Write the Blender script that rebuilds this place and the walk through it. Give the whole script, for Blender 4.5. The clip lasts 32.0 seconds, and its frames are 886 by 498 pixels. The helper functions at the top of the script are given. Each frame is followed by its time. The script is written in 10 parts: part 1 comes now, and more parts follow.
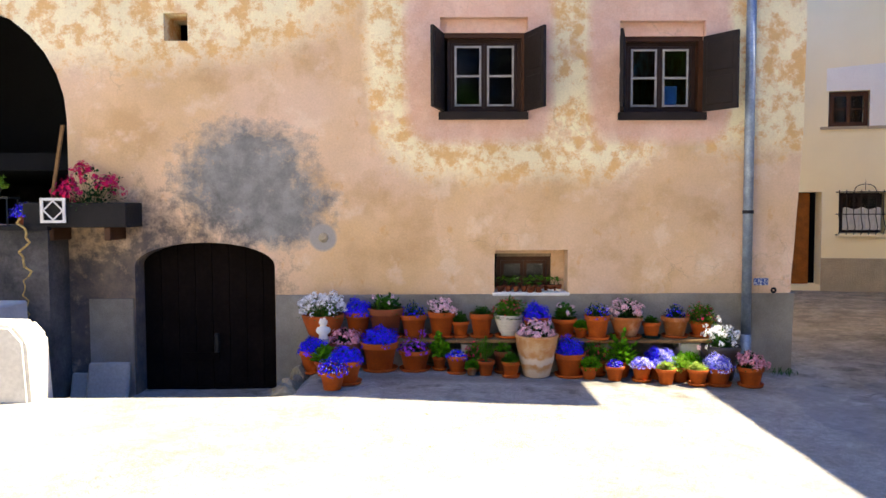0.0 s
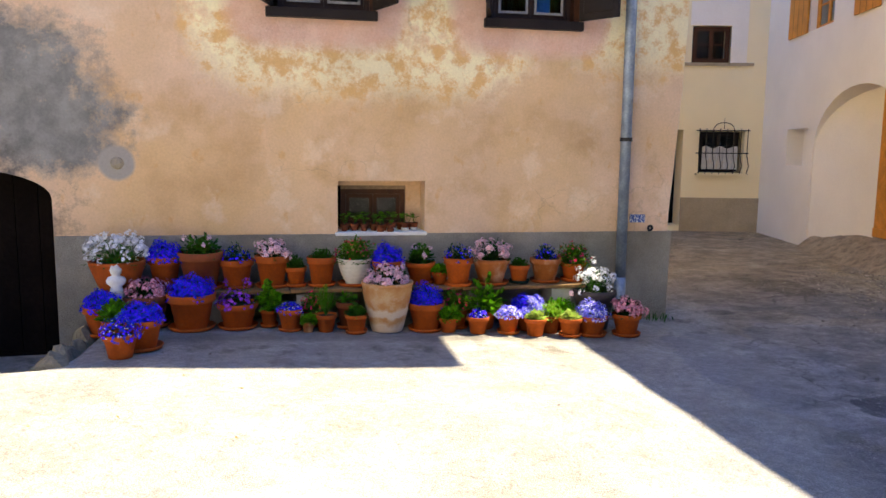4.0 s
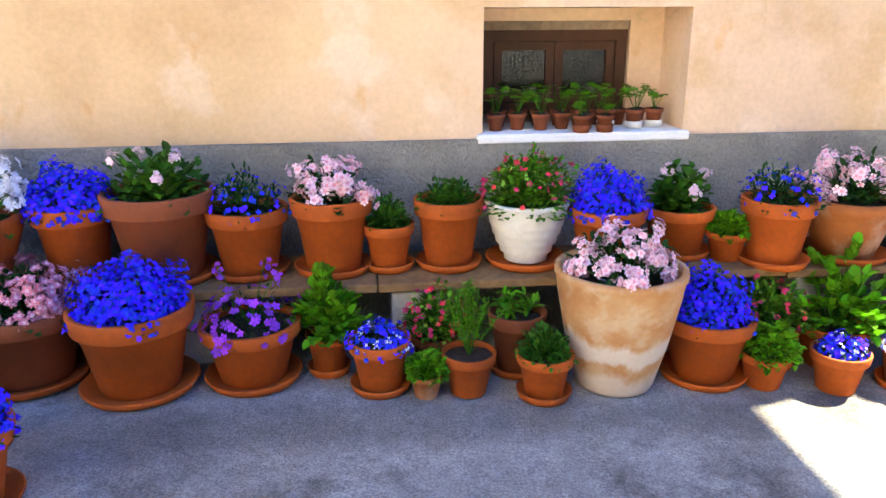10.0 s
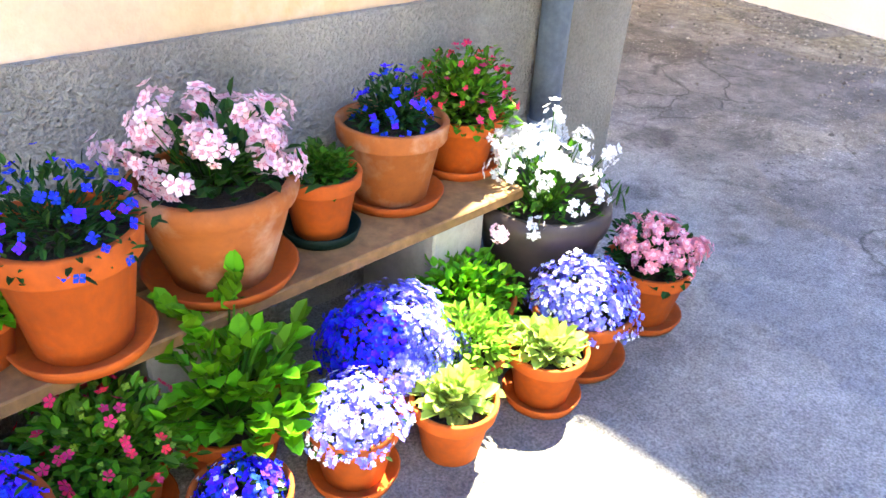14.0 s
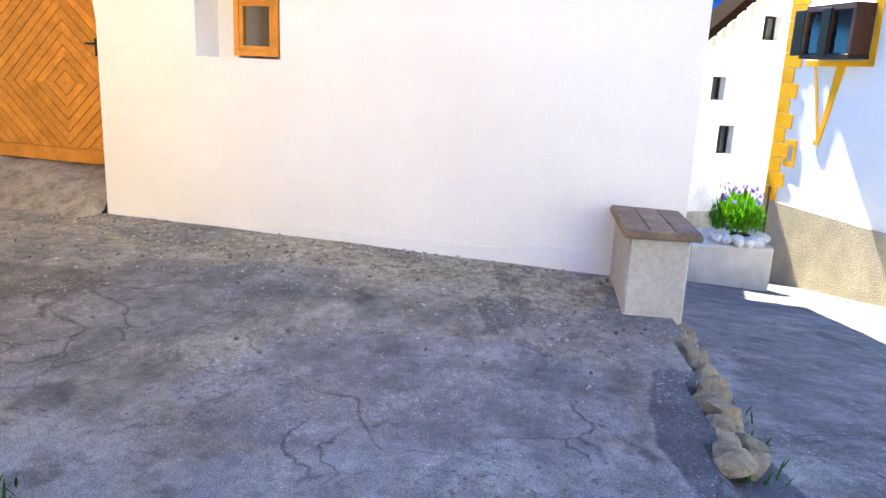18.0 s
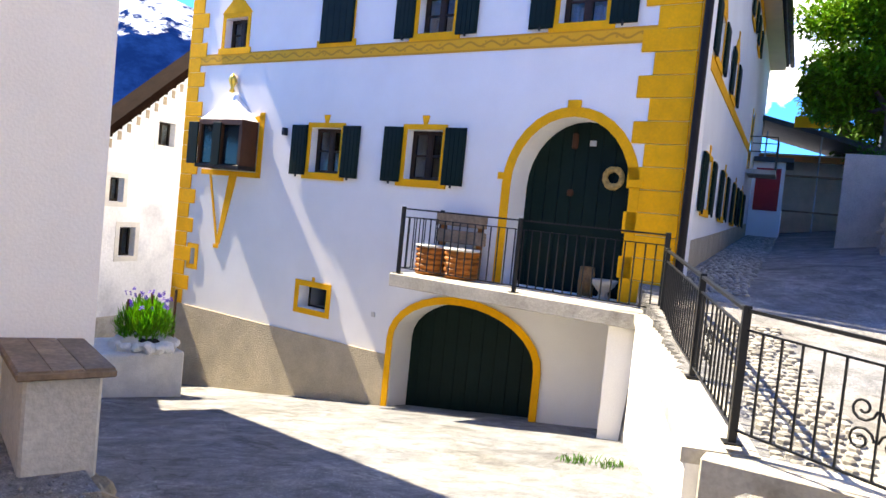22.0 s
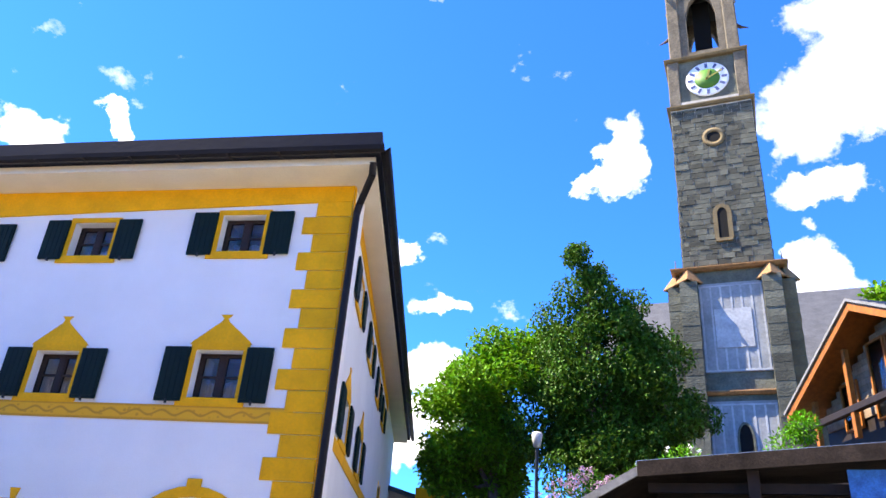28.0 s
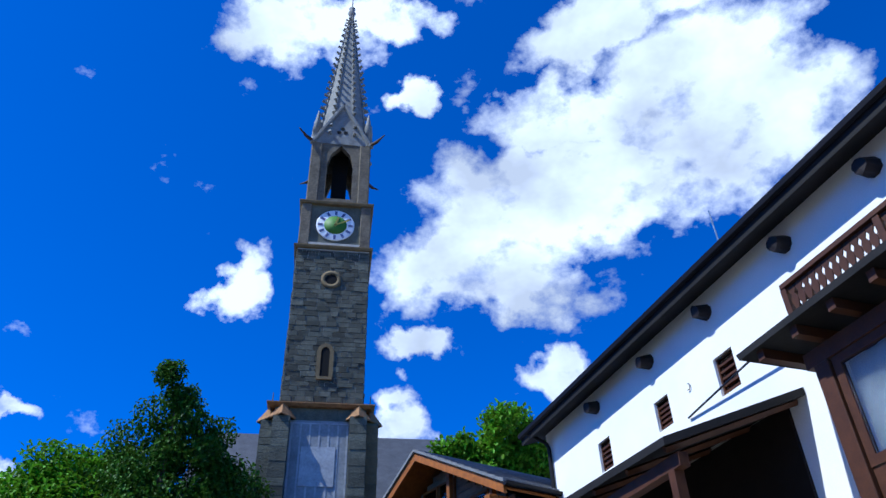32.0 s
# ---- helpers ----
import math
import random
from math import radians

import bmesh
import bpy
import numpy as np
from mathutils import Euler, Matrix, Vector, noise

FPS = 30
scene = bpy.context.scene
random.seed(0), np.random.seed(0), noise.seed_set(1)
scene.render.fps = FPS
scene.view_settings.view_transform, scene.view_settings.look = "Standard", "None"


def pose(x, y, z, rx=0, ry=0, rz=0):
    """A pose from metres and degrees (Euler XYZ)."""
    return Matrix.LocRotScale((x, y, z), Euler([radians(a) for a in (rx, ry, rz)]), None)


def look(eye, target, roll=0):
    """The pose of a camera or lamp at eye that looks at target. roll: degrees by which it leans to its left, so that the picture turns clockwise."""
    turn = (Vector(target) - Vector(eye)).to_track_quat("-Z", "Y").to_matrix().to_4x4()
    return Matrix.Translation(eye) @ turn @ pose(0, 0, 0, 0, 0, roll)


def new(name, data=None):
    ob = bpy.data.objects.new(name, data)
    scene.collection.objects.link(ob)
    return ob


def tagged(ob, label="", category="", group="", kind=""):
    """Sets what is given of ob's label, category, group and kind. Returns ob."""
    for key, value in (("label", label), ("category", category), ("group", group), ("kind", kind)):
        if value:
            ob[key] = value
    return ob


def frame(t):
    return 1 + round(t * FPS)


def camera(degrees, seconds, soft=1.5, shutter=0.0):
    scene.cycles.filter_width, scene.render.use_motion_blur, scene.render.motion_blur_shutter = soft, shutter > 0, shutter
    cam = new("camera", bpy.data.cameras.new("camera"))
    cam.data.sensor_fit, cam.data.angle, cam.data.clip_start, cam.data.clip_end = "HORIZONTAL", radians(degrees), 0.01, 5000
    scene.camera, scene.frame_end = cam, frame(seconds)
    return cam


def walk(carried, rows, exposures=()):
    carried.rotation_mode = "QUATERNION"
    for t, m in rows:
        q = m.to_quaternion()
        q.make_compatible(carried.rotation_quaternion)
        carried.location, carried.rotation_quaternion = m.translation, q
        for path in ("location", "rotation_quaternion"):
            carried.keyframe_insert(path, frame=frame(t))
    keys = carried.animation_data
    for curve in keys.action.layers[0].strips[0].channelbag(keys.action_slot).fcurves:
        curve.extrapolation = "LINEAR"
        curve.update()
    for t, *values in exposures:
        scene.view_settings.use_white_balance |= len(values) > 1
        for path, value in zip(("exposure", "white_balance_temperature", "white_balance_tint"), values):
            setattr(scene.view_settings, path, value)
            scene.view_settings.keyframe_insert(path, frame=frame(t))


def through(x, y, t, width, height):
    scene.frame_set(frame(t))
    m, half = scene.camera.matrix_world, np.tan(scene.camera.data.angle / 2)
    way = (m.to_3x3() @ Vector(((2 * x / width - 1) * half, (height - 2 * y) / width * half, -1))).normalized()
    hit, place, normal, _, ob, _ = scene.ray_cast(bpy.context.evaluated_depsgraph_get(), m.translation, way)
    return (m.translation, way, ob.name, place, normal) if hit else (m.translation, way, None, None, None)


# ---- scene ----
# camera: one walk, seconds, eye and turn
cam = camera(61.67, 32.0)
PATH = [
    (0.0, -0.035, 0.206, 1.730, -0.35, -3.07, 0.18),
    (0.5, 0.071, 0.251, 1.732, -4.91, -3.76, 0.28),
    (1.0, 0.173, 0.277, 1.733, -11.84, -4.49, -0.02),
    (1.5, 0.203, 0.318, 1.729, -14.09, -3.81, -0.62),
    (2.0, 0.218, 0.407, 1.704, -21.39, -4.32, -0.10),
    (2.5, 0.158, 0.569, 1.690, -22.18, -4.11, -0.34),
    (3.0, 0.213, 0.858, 1.649, -17.03, -5.28, -0.00),
    (3.5, 0.301, 1.154, 1.601, -10.32, -6.53, 0.39),
    (4.0, 0.243, 1.520, 1.541, -10.88, -7.38, -0.67),
    (4.5, 0.200, 1.864, 1.482, -8.13, -9.56, 0.74),
    (6.5, 0.073, 3.330, 1.202, -10.02, -10.46, -0.10),
    (7.0, -0.007, 3.709, 1.124, -9.63, -12.25, 0.78),
    (7.5, -0.052, 4.052, 1.122, -8.02, -15.39, 1.72),
    (8.0, 0.025, 4.406, 1.151, -5.00, -18.44, 2.00),
    (8.5, -0.003, 4.679, 1.173, -1.89, -18.12, 2.21),
    (9.0, -0.041, 5.026, 1.225, -3.19, -17.43, -0.28),
    (9.5, -0.017, 5.265, 1.246, -5.71, -18.03, -0.03),
    (10.0, 0.125, 5.542, 1.266, -6.08, -17.84, 0.25),
    (10.5, 0.247, 5.713, 1.272, -9.31, -18.28, 0.60),
    (11.0, 0.343, 5.955, 1.261, -17.11, -19.71, -0.55),
    (11.5, 0.473, 6.141, 1.305, -25.57, -22.37, -1.36),
    (12.0, 0.687, 6.309, 1.270, -29.06, -22.07, -0.29),
    (12.5, 0.909, 6.445, 1.268, -30.30, -23.80, -0.85),
    (13.0, 1.039, 6.571, 1.237, -35.91, -25.35, -2.52),
    (13.5, 1.164, 6.777, 1.243, -41.36, -28.33, -3.32),
    (15.5, 1.606, 6.897, 1.220, -50.98, -31.13, -1.41),
    (16.0, 1.600, 6.907, 1.241, -53.67, -27.67, -0.63),
    (16.5, 1.617, 6.911, 1.308, -57.23, -21.95, -1.02),
    (17.0, 1.633, 6.860, 1.342, -67.00, -17.01, -2.23),
    (17.5, 1.656, 6.792, 1.361, -77.77, -14.87, -1.97),
    (18.0, 1.672, 6.749, 1.367, -87.60, -13.64, -2.54),
    (18.5, 1.681, 6.713, 1.383, -94.75, -11.76, -2.58),
    (19.0, 1.674, 6.675, 1.402, -100.38, -10.12, -1.78),
    (19.5, 1.671, 6.638, 1.407, -107.39, -8.49, -3.05),
    (20.0, 1.673, 6.626, 1.418, -113.15, -7.80, -3.60),
    (20.5, 1.747, 6.589, 1.409, -118.26, -8.11, -4.52),
    (21.0, 1.886, 6.529, 1.430, -123.03, -4.32, -4.17),
    (21.5, 1.980, 6.561, 1.442, -129.11, -3.11, -7.02),
    (22.0, 2.091, 6.673, 1.461, -131.44, -2.94, -5.68),
    (22.5, 2.140, 6.688, 1.473, -133.98, -1.50, -6.85),
    (23.0, 2.143, 6.666, 1.503, -133.82, 0.44, -5.78),
    (23.5, 2.139, 6.668, 1.535, -133.40, 3.00, -2.82),
    (24.0, 2.140, 6.678, 1.575, -133.72, 7.44, -2.23),
    (24.5, 2.143, 6.685, 1.592, -134.43, 9.69, -1.84),
    (26.5, 2.067, 6.617, 1.753, -142.34, 18.21, -2.74),
    (27.0, 1.998, 6.630, 1.824, -148.66, 20.51, -3.47),
    (27.5, 1.954, 6.631, 1.829, -154.58, 23.64, -4.07),
    (28.0, 1.923, 6.638, 1.812, -158.21, 26.18, -3.99),
    (28.5, 1.905, 6.627, 1.826, -160.53, 28.18, -3.20),
    (29.0, 1.871, 6.636, 1.838, -163.51, 30.73, -2.75),
    (29.5, 1.845, 6.616, 1.847, -168.42, 33.14, -2.43),
    (30.0, 1.824, 6.610, 1.862, -173.09, 34.38, -1.86),
    (30.5, 1.798, 6.574, 1.876, -179.05, 35.16, -2.14),
    (31.0, 1.789, 6.556, 1.880, -183.23, 35.37, -1.72),
    (31.5, 1.770, 6.539, 1.878, -185.73, 35.62, -0.11),
    (32.0, 1.716, 6.562, 1.920, -188.49, 36.45, 1.48),
]
EXPOSURES = [
    (0.0, 1.95, 7700, 7), (4.0, 1.78, 7900, 6), (7.0, 1.40, 8100, 5), (9.0, 1.90, 7700, 4), (10.0, 2.98, 7500, 2), (10.5, 3.20, 7500, 1), (12.0, 3.40, 7500, -1), (13.0, 3.55, 7400, -1), (16.0, 3.55, 7500, 1), (18.0, 3.00, 7300, 0), (19.0, 2.75, 7500, -1), (21.0, 2.12, 7800, 5), (23.0, 2.20, 8000, 8), (24.5, 2.28, 8000, 9), (27.0, 2.12, 7500, 12), (28.0, 2.05, 7300, 11), (30.0, 1.20, 6600, 6), (32.0, 0.35, 5200, 6),
]
walk(cam, [(t, pose(x, y, z, 90 + pitch, roll, yaw)) for t, x, y, z, yaw, pitch, roll in PATH], EXPOSURES)
# ---- world, sun ----
SUN_EL, SUN_AZ = radians(53.5), radians(16.5)
sun_way = Vector((math.cos(SUN_EL) * math.cos(SUN_AZ), math.cos(SUN_EL) * math.sin(SUN_AZ), math.sin(SUN_EL)))
world = bpy.data.worlds.new("world")
scene.world = world
world.use_nodes = True
wn, wl = world.node_tree.nodes, world.node_tree.links
wn.clear()
w_out = wn.new("ShaderNodeOutputWorld")
w_bg = wn.new("ShaderNodeBackground")
w_bg.inputs["Strength"].default_value = 0.15
sky = wn.new("ShaderNodeTexSky")
sky.sky_type, sky.sun_disc = "NISHITA", False
sky.sun_elevation, sky.sun_rotation = SUN_EL, math.pi / 2 - SUN_AZ
sky.altitude, sky.air_density, sky.dust_density, sky.ozone_density = 1400, 1.0, 0.3, 2.0
w_co = wn.new("ShaderNodeTexCoord")
wl.new(w_bg.outputs[0], w_out.inputs[0])


def world_clouds():
    """Cumulus in the sky: broad banks with torn edges, small puffs between."""
    def mathn(op, a, b=None, clamp=False):
        n = wn.new("ShaderNodeMath")
        n.operation, n.use_clamp = op, clamp
        for i, v in enumerate((a, b)):
            if v is None:
                continue
            if isinstance(v, (int, float)):
                n.inputs[i].default_value = v
            else:
                wl.new(v, n.inputs[i])
        return n.outputs[0]
    def noise_of(scale, detail, rough, offset=(0, 0, 0)):
        mp = wn.new("ShaderNodeMapping")
        mp.inputs["Scale"].default_value = (1, 1, 1.5)
        mp.inputs["Location"].default_value = offset
        wl.new(w_co.outputs["Generated"], mp.inputs[0])
        n = wn.new("ShaderNodeTexNoise")
        n.inputs["Scale"].default_value, n.inputs["Detail"].default_value, n.inputs["Roughness"].default_value = scale, detail, rough
        wl.new(mp.outputs[0], n.inputs[0])
        return n.outputs[0]
    def noise_colour(scale, detail):
        n = wn.new("ShaderNodeTexNoise")
        n.inputs["Scale"].default_value, n.inputs["Detail"].default_value, n.inputs["Roughness"].default_value = scale, detail, 0.6
        wl.new(w_co.outputs["Generated"], n.inputs[0])
        return n.outputs["Color"]
    def vec(op, a, b):
        n = wn.new("ShaderNodeVectorMath")
        n.operation = op
        wl.new(a, n.inputs[0])
        if isinstance(b, tuple):
            n.inputs[1].default_value = b
        else:
            wl.new(b, n.inputs[1])
        return n.outputs[0]
    torn = vec("MULTIPLY", vec("SUBTRACT", noise_colour(5.0, 4.0), (0.5, 0.5, 0.5)), (0.16, 0.16, 0.16))
    frayed = vec("MULTIPLY", vec("SUBTRACT", noise_colour(19.0, 8.0), (0.5, 0.5, 0.5)), (0.09, 0.09, 0.09))
    bent = vec("ADD", w_co.outputs["Generated"], vec("ADD", torn, frayed))
    # banks: middle direction (yaw, pitch in degrees) and reach
    field = None
    for yaw, pitch, wide, high in CLOUDS:
        a, e = radians(yaw), radians(pitch)
        way = Vector((-math.sin(a) * math.cos(e), math.cos(a) * math.cos(e), math.sin(e)))
        side = Vector((math.cos(a), math.sin(a), 0))
        up = Vector((math.sin(a) * math.sin(e), -math.cos(a) * math.sin(e), math.cos(e)))
        mp = wn.new("ShaderNodeMapping")
        mp.vector_type = "TEXTURE"
        mp.inputs["Location"].default_value = way
        mp.inputs["Rotation"].default_value = Matrix((side, up, side.cross(up))).transposed().to_euler()
        mp.inputs["Scale"].default_value = (math.sin(radians(wide)) * 1.2, math.sin(radians(high)) * 1.2, 1.0)
        wl.new(bent, mp.inputs[0])
        d = wn.new("ShaderNodeVectorMath")
        d.operation = "LENGTH"
        wl.new(mp.outputs[0], d.inputs[0])
        bump = mathn("SUBTRACT", 1.0, d.outputs["Value"], clamp=True)
        field = bump if field is None else mathn("MAXIMUM", field, bump)
    fine = noise_of(10.0, 9.0, 0.60)
    puffs = noise_of(7.0, 7.0, 0.6, (3.1, 1.7, 0.4))
    ragged = mathn("MULTIPLY", mathn("SUBTRACT", fine, 0.5), 2.2)
    cover = mathn("ADD", mathn("MULTIPLY", mathn("MULTIPLY", field, 1.9, clamp=True), 0.95), ragged)
    small = mathn("MULTIPLY", mathn("SUBTRACT", puffs, 0.66), 2.2)
    body = mathn("MAXIMUM", mathn("MULTIPLY", mathn("SUBTRACT", cover, 0.30), 1.9), mathn("MULTIPLY", small, 3.0), clamp=True)
    lit = noise_of(5.0, 5.0, 0.55, (0.3, 0.9, 0.25))
    shade = wn.new("ShaderNodeMapRange")
    wl.new(lit, shade.inputs[0])
    shade.inputs[1].default_value, shade.inputs[2].default_value = 0.36, 0.60
    shade.inputs[3].default_value, shade.inputs[4].default_value = 3.4, 6.0
    tone = wn.new("ShaderNodeCombineColor")
    wl.new(shade.outputs[0], tone.inputs[0])
    wl.new(mathn("MULTIPLY", shade.outputs[0], 1.02), tone.inputs[1])
    wl.new(mathn("MULTIPLY", shade.outputs[0], 1.13), tone.inputs[2])
    tint = wn.new("ShaderNodeMix")
    tint.data_type, tint.blend_type = "RGBA", "MULTIPLY"
    tint.inputs[0].default_value = 1.0
    wl.new(sky.outputs[0], tint.inputs[6])
    tint.inputs[7].default_value = SKY_TINT
    mix = wn.new("ShaderNodeMix")
    mix.data_type = "RGBA"
    wl.new(body, mix.inputs[0])
    wl.new(tint.outputs[2], mix.inputs[6])
    wl.new(tone.outputs[0], mix.inputs[7])
    wl.new(mix.outputs[2], w_bg.inputs[0])


SKY_TINT = (0.10, 0.40, 0.95, 1)
CLOUDS = [(-193, 35, 9.8, 4.2), (-202, 40, 13.6, 5.2), (-204, 46, 8, 4), (-217, 44, 9, 8), (-213, 52, 10, 3), (-173, 52, 5.4, 4),
          (-181, 54, 5, 2.4), (-172.5, 33, 2.3, 2.9), (-199, 26, 3.8, 2.4), (-188, 28, 3.2, 1.6), (-185, 23, 3, 2.6), (-122, 27, 2, 1.9),
          (-127, 29.5, 2.0, 1.0), (-186, 47, 1.8, 2.1), (-156.5, 17, 4.0, 1.9), (-156, 14, 3.6, 1.7), (-155, 11, 3, 1.8), (-157, 22, 2.5, 1.1),
          (-153, 26, 2.0, 1.0), (-109, 15, 3.2, 2.2)]
world_clouds()

sun = new("sun", bpy.data.lights.new("sun", "SUN"))
sun.data.energy, sun.data.angle, sun.data.color = 5.0, radians(0.55), (1.0, 0.95, 0.86)
sun.matrix_world = look(sun_way * 60, (0, 0, 0))

# ---- materials ----
MATS = {}


def shader(name, base, rough=0.8, metal=0.0, vary=0.12, scale=3.0, fine=40.0, bump=0.25, bump_size=0.01, second=None, second_at=0.55,
           second_soft=0.1, second_scale=1.2, per_object=0.0, per_island=0.0, spec=0.28):
    """A surface of one main colour, with stains at two scales, fine grain, relief and, if given, a second colour in patches."""
    m = bpy.data.materials.new(name)
    m.use_nodes = True
    t = m.node_tree
    n, l = t.nodes, t.links
    p = n["Principled BSDF"]
    co = n.new("ShaderNodeTexCoord")
    def tex(s, detail=5.0, r=0.6):
        x = n.new("ShaderNodeTexNoise")
        x.inputs["Scale"].default_value, x.inputs["Detail"].default_value, x.inputs["Roughness"].default_value = s, detail, r
        l.new(co.outputs["Object"], x.inputs["Vector"])
        return x.outputs[0]
    def ramp(v, a, b, lo, hi):
        x = n.new("ShaderNodeMapRange")
        l.new(v, x.inputs[0])
        x.inputs[1].default_value, x.inputs[2].default_value, x.inputs[3].default_value, x.inputs[4].default_value = a, b, lo, hi
        return x.outputs[0]
    def mul(a, b):
        x = n.new("ShaderNodeMath")
        x.operation = "MULTIPLY"
        l.new(a, x.inputs[0])
        l.new(b, x.inputs[1])
        return x.outputs[0]
    def mixc(fac, a, b, kind="MIX"):
        x = n.new("ShaderNodeMix")
        x.data_type, x.blend_type = "RGBA", kind
        if isinstance(fac, float):
            x.inputs[0].default_value = fac
        else:
            l.new(fac, x.inputs[0])
        for i, v in ((6, a), (7, b)):
            if isinstance(v, tuple):
                x.inputs[i].default_value = (*v[:3], 1)
            else:
                l.new(v, x.inputs[i])
        return x.outputs[2]
    colour = base
    if second:
        colour = mixc(ramp(tex(second_scale, 6.0, 0.65), second_at - second_soft, second_at + second_soft, 0.0, 1.0), base, second)
    big, small = tex(scale, 4.0), tex(fine, 3.0)
    level = mul(ramp(big, 0.3, 0.7, 1 - vary, 1 + vary), ramp(small, 0.3, 0.7, 1 - vary * 0.7, 1 + vary * 0.7))
    if per_object:
        oi = n.new("ShaderNodeObjectInfo")
        level = mul(level, ramp(oi.outputs["Random"], 0, 1, 1 - per_object, 1 + per_object))
    if per_island:
        ge = n.new("ShaderNodeNewGeometry")
        level = mul(level, ramp(ge.outputs["Random Per Island"], 0, 1, 1 - per_island, 1 + per_island))
    grey = n.new("ShaderNodeCombineColor")
    for i in range(3):
        l.new(level, grey.inputs[i])
    l.new(mixc(1.0, colour, grey.outputs[0], "MULTIPLY"), p.inputs["Base Color"])
    l.new(ramp(small, 0.2, 0.8, max(0.03, rough - 0.1), min(1.0, rough + 0.1)), p.inputs["Roughness"])
    p.inputs["Metallic"].default_value = metal
    p.inputs["Specular IOR Level"].default_value = spec
    if bump:
        b = n.new("ShaderNodeBump")
        b.inputs["Strength"].default_value, b.inputs["Distance"].default_value = bump, bump_size
        l.new(small, b.inputs["Height"])
        l.new(b.outputs[0], p.inputs["Normal"])
    MATS[name] = m
    return m


def leaf_shader(name, base, per_island=0.35, through=0.25, rough=0.55):
    """Leaves and petals: each its own tone, with some light let through."""
    m = bpy.data.materials.new(name)
    m.use_nodes = True
    n, l = m.node_tree.nodes, m.node_tree.links
    p = n["Principled BSDF"]
    ge = n.new("ShaderNodeNewGeometry")
    hs = n.new("ShaderNodeHueSaturation")
    hs.inputs["Color"].default_value = (*base, 1)
    mr = n.new("ShaderNodeMapRange")
    l.new(ge.outputs["Random Per Island"], mr.inputs[0])
    mr.inputs[3].default_value, mr.inputs[4].default_value = 1 - per_island, 1 + per_island
    l.new(mr.outputs[0], hs.inputs["Value"])
    mh = n.new("ShaderNodeMapRange")
    l.new(ge.outputs["Random Per Island"], mh.inputs[0])
    mh.inputs[3].default_value, mh.inputs[4].default_value = 0.485, 0.515
    l.new(mh.outputs[0], hs.inputs["Hue"])
    l.new(hs.outputs[0], p.inputs["Base Color"])
    p.inputs["Roughness"].default_value = rough
    p.inputs["Specular IOR Level"].default_value = 0.16
    tr = n.new("ShaderNodeBsdfTranslucent")
    l.new(hs.outputs[0], tr.inputs[0])
    mx = n.new("ShaderNodeMixShader")
    mx.inputs[0].default_value = through
    l.new(p.outputs[0], mx.inputs[1])
    l.new(tr.outputs[0], mx.inputs[2])
    l.new(mx.outputs[0], n["Material Output"].inputs[0])
    MATS[name] = m
    return m


def glass_shader():
    m = bpy.data.materials.new("window_glass")
    m.use_nodes = True
    p = m.node_tree.nodes["Principled BSDF"]
    p.inputs["Base Color"].default_value = (0.75, 0.8, 0.82, 1)
    p.inputs["Roughness"].default_value = 0.02
    p.inputs["IOR"].default_value = 1.3
    p.inputs["Transmission Weight"].default_value = 1.0
    MATS["window_glass"] = m
    return m


GLASS = glass_shader()
WHITE = shader("white_lime_plaster", (0.80, 0.78, 0.75), 0.9, vary=0.05, scale=0.8, fine=60, bump=0.35, bump_size=0.006)
WARM = shader("warm_white_plaster", (0.83, 0.80, 0.745), 0.9, vary=0.05, scale=0.8, fine=50, bump=0.35, bump_size=0.008)
CREAM = shader("cream_plaster", (0.88, 0.78, 0.54), 0.9, vary=0.04, scale=0.7, fine=60, bump=0.3, bump_size=0.005)
GREYPL = shader("grey_rough_plaster", (0.46, 0.39, 0.28), 0.95, vary=0.14, scale=2.0, fine=45, bump=1.0, bump_size=0.03)
YELLOW = shader("ochre_paint", (0.84, 0.40, 0.006), 0.85, vary=0.10, scale=2.5, fine=30, bump=0.3, bump_size=0.006, per_object=0.06)
GREEN = shader("dark_green_paint", (0.003, 0.013, 0.010), 0.6, vary=0.15, scale=4, fine=60, bump=0.15, bump_size=0.003, spec=0.15)
DARKWOOD = shader("dark_stained_wood", (0.016, 0.010, 0.007), 0.6, vary=0.3, scale=4, fine=30, bump=0.3, bump_size=0.006)
BLACKWOOD = shader("weathered_black_wood", (0.012, 0.0105, 0.010), 0.8, vary=0.35, scale=3, fine=25, bump=0.5, bump_size=0.008)
STABLEWOOD = shader("near_black_stable_wood", (0.0075, 0.0050, 0.0042), 0.9, vary=0.4, scale=3, fine=25, bump=0.5, bump_size=0.008, spec=0.06)
WEATHERED = shader("weathered_shed_board", (0.024, 0.018, 0.015), 0.9, vary=0.45, scale=2.5, fine=30, bump=0.6, bump_size=0.01, spec=0.1)
BROWNWOOD = shader("brown_window_wood", (0.065, 0.024, 0.009), 0.55, vary=0.2, scale=5, fine=40, bump=0.2, bump_size=0.004)
LARCH = shader("orange_larch_wood", (0.62, 0.26, 0.045), 0.5, vary=0.18, scale=6, fine=30, bump=0.3, bump_size=0.004, per_object=0.14)
OLDWOOD = shader("old_grey_wood", (0.24, 0.17, 0.11), 0.85, vary=0.3, scale=5, fine=35, bump=0.5, bump_size=0.008, per_object=0.2)
PLANK = shader("shelf_board_wood", (0.21, 0.115, 0.045), 0.8, vary=0.35, scale=5, fine=35, bump=0.4, bump_size=0.005)
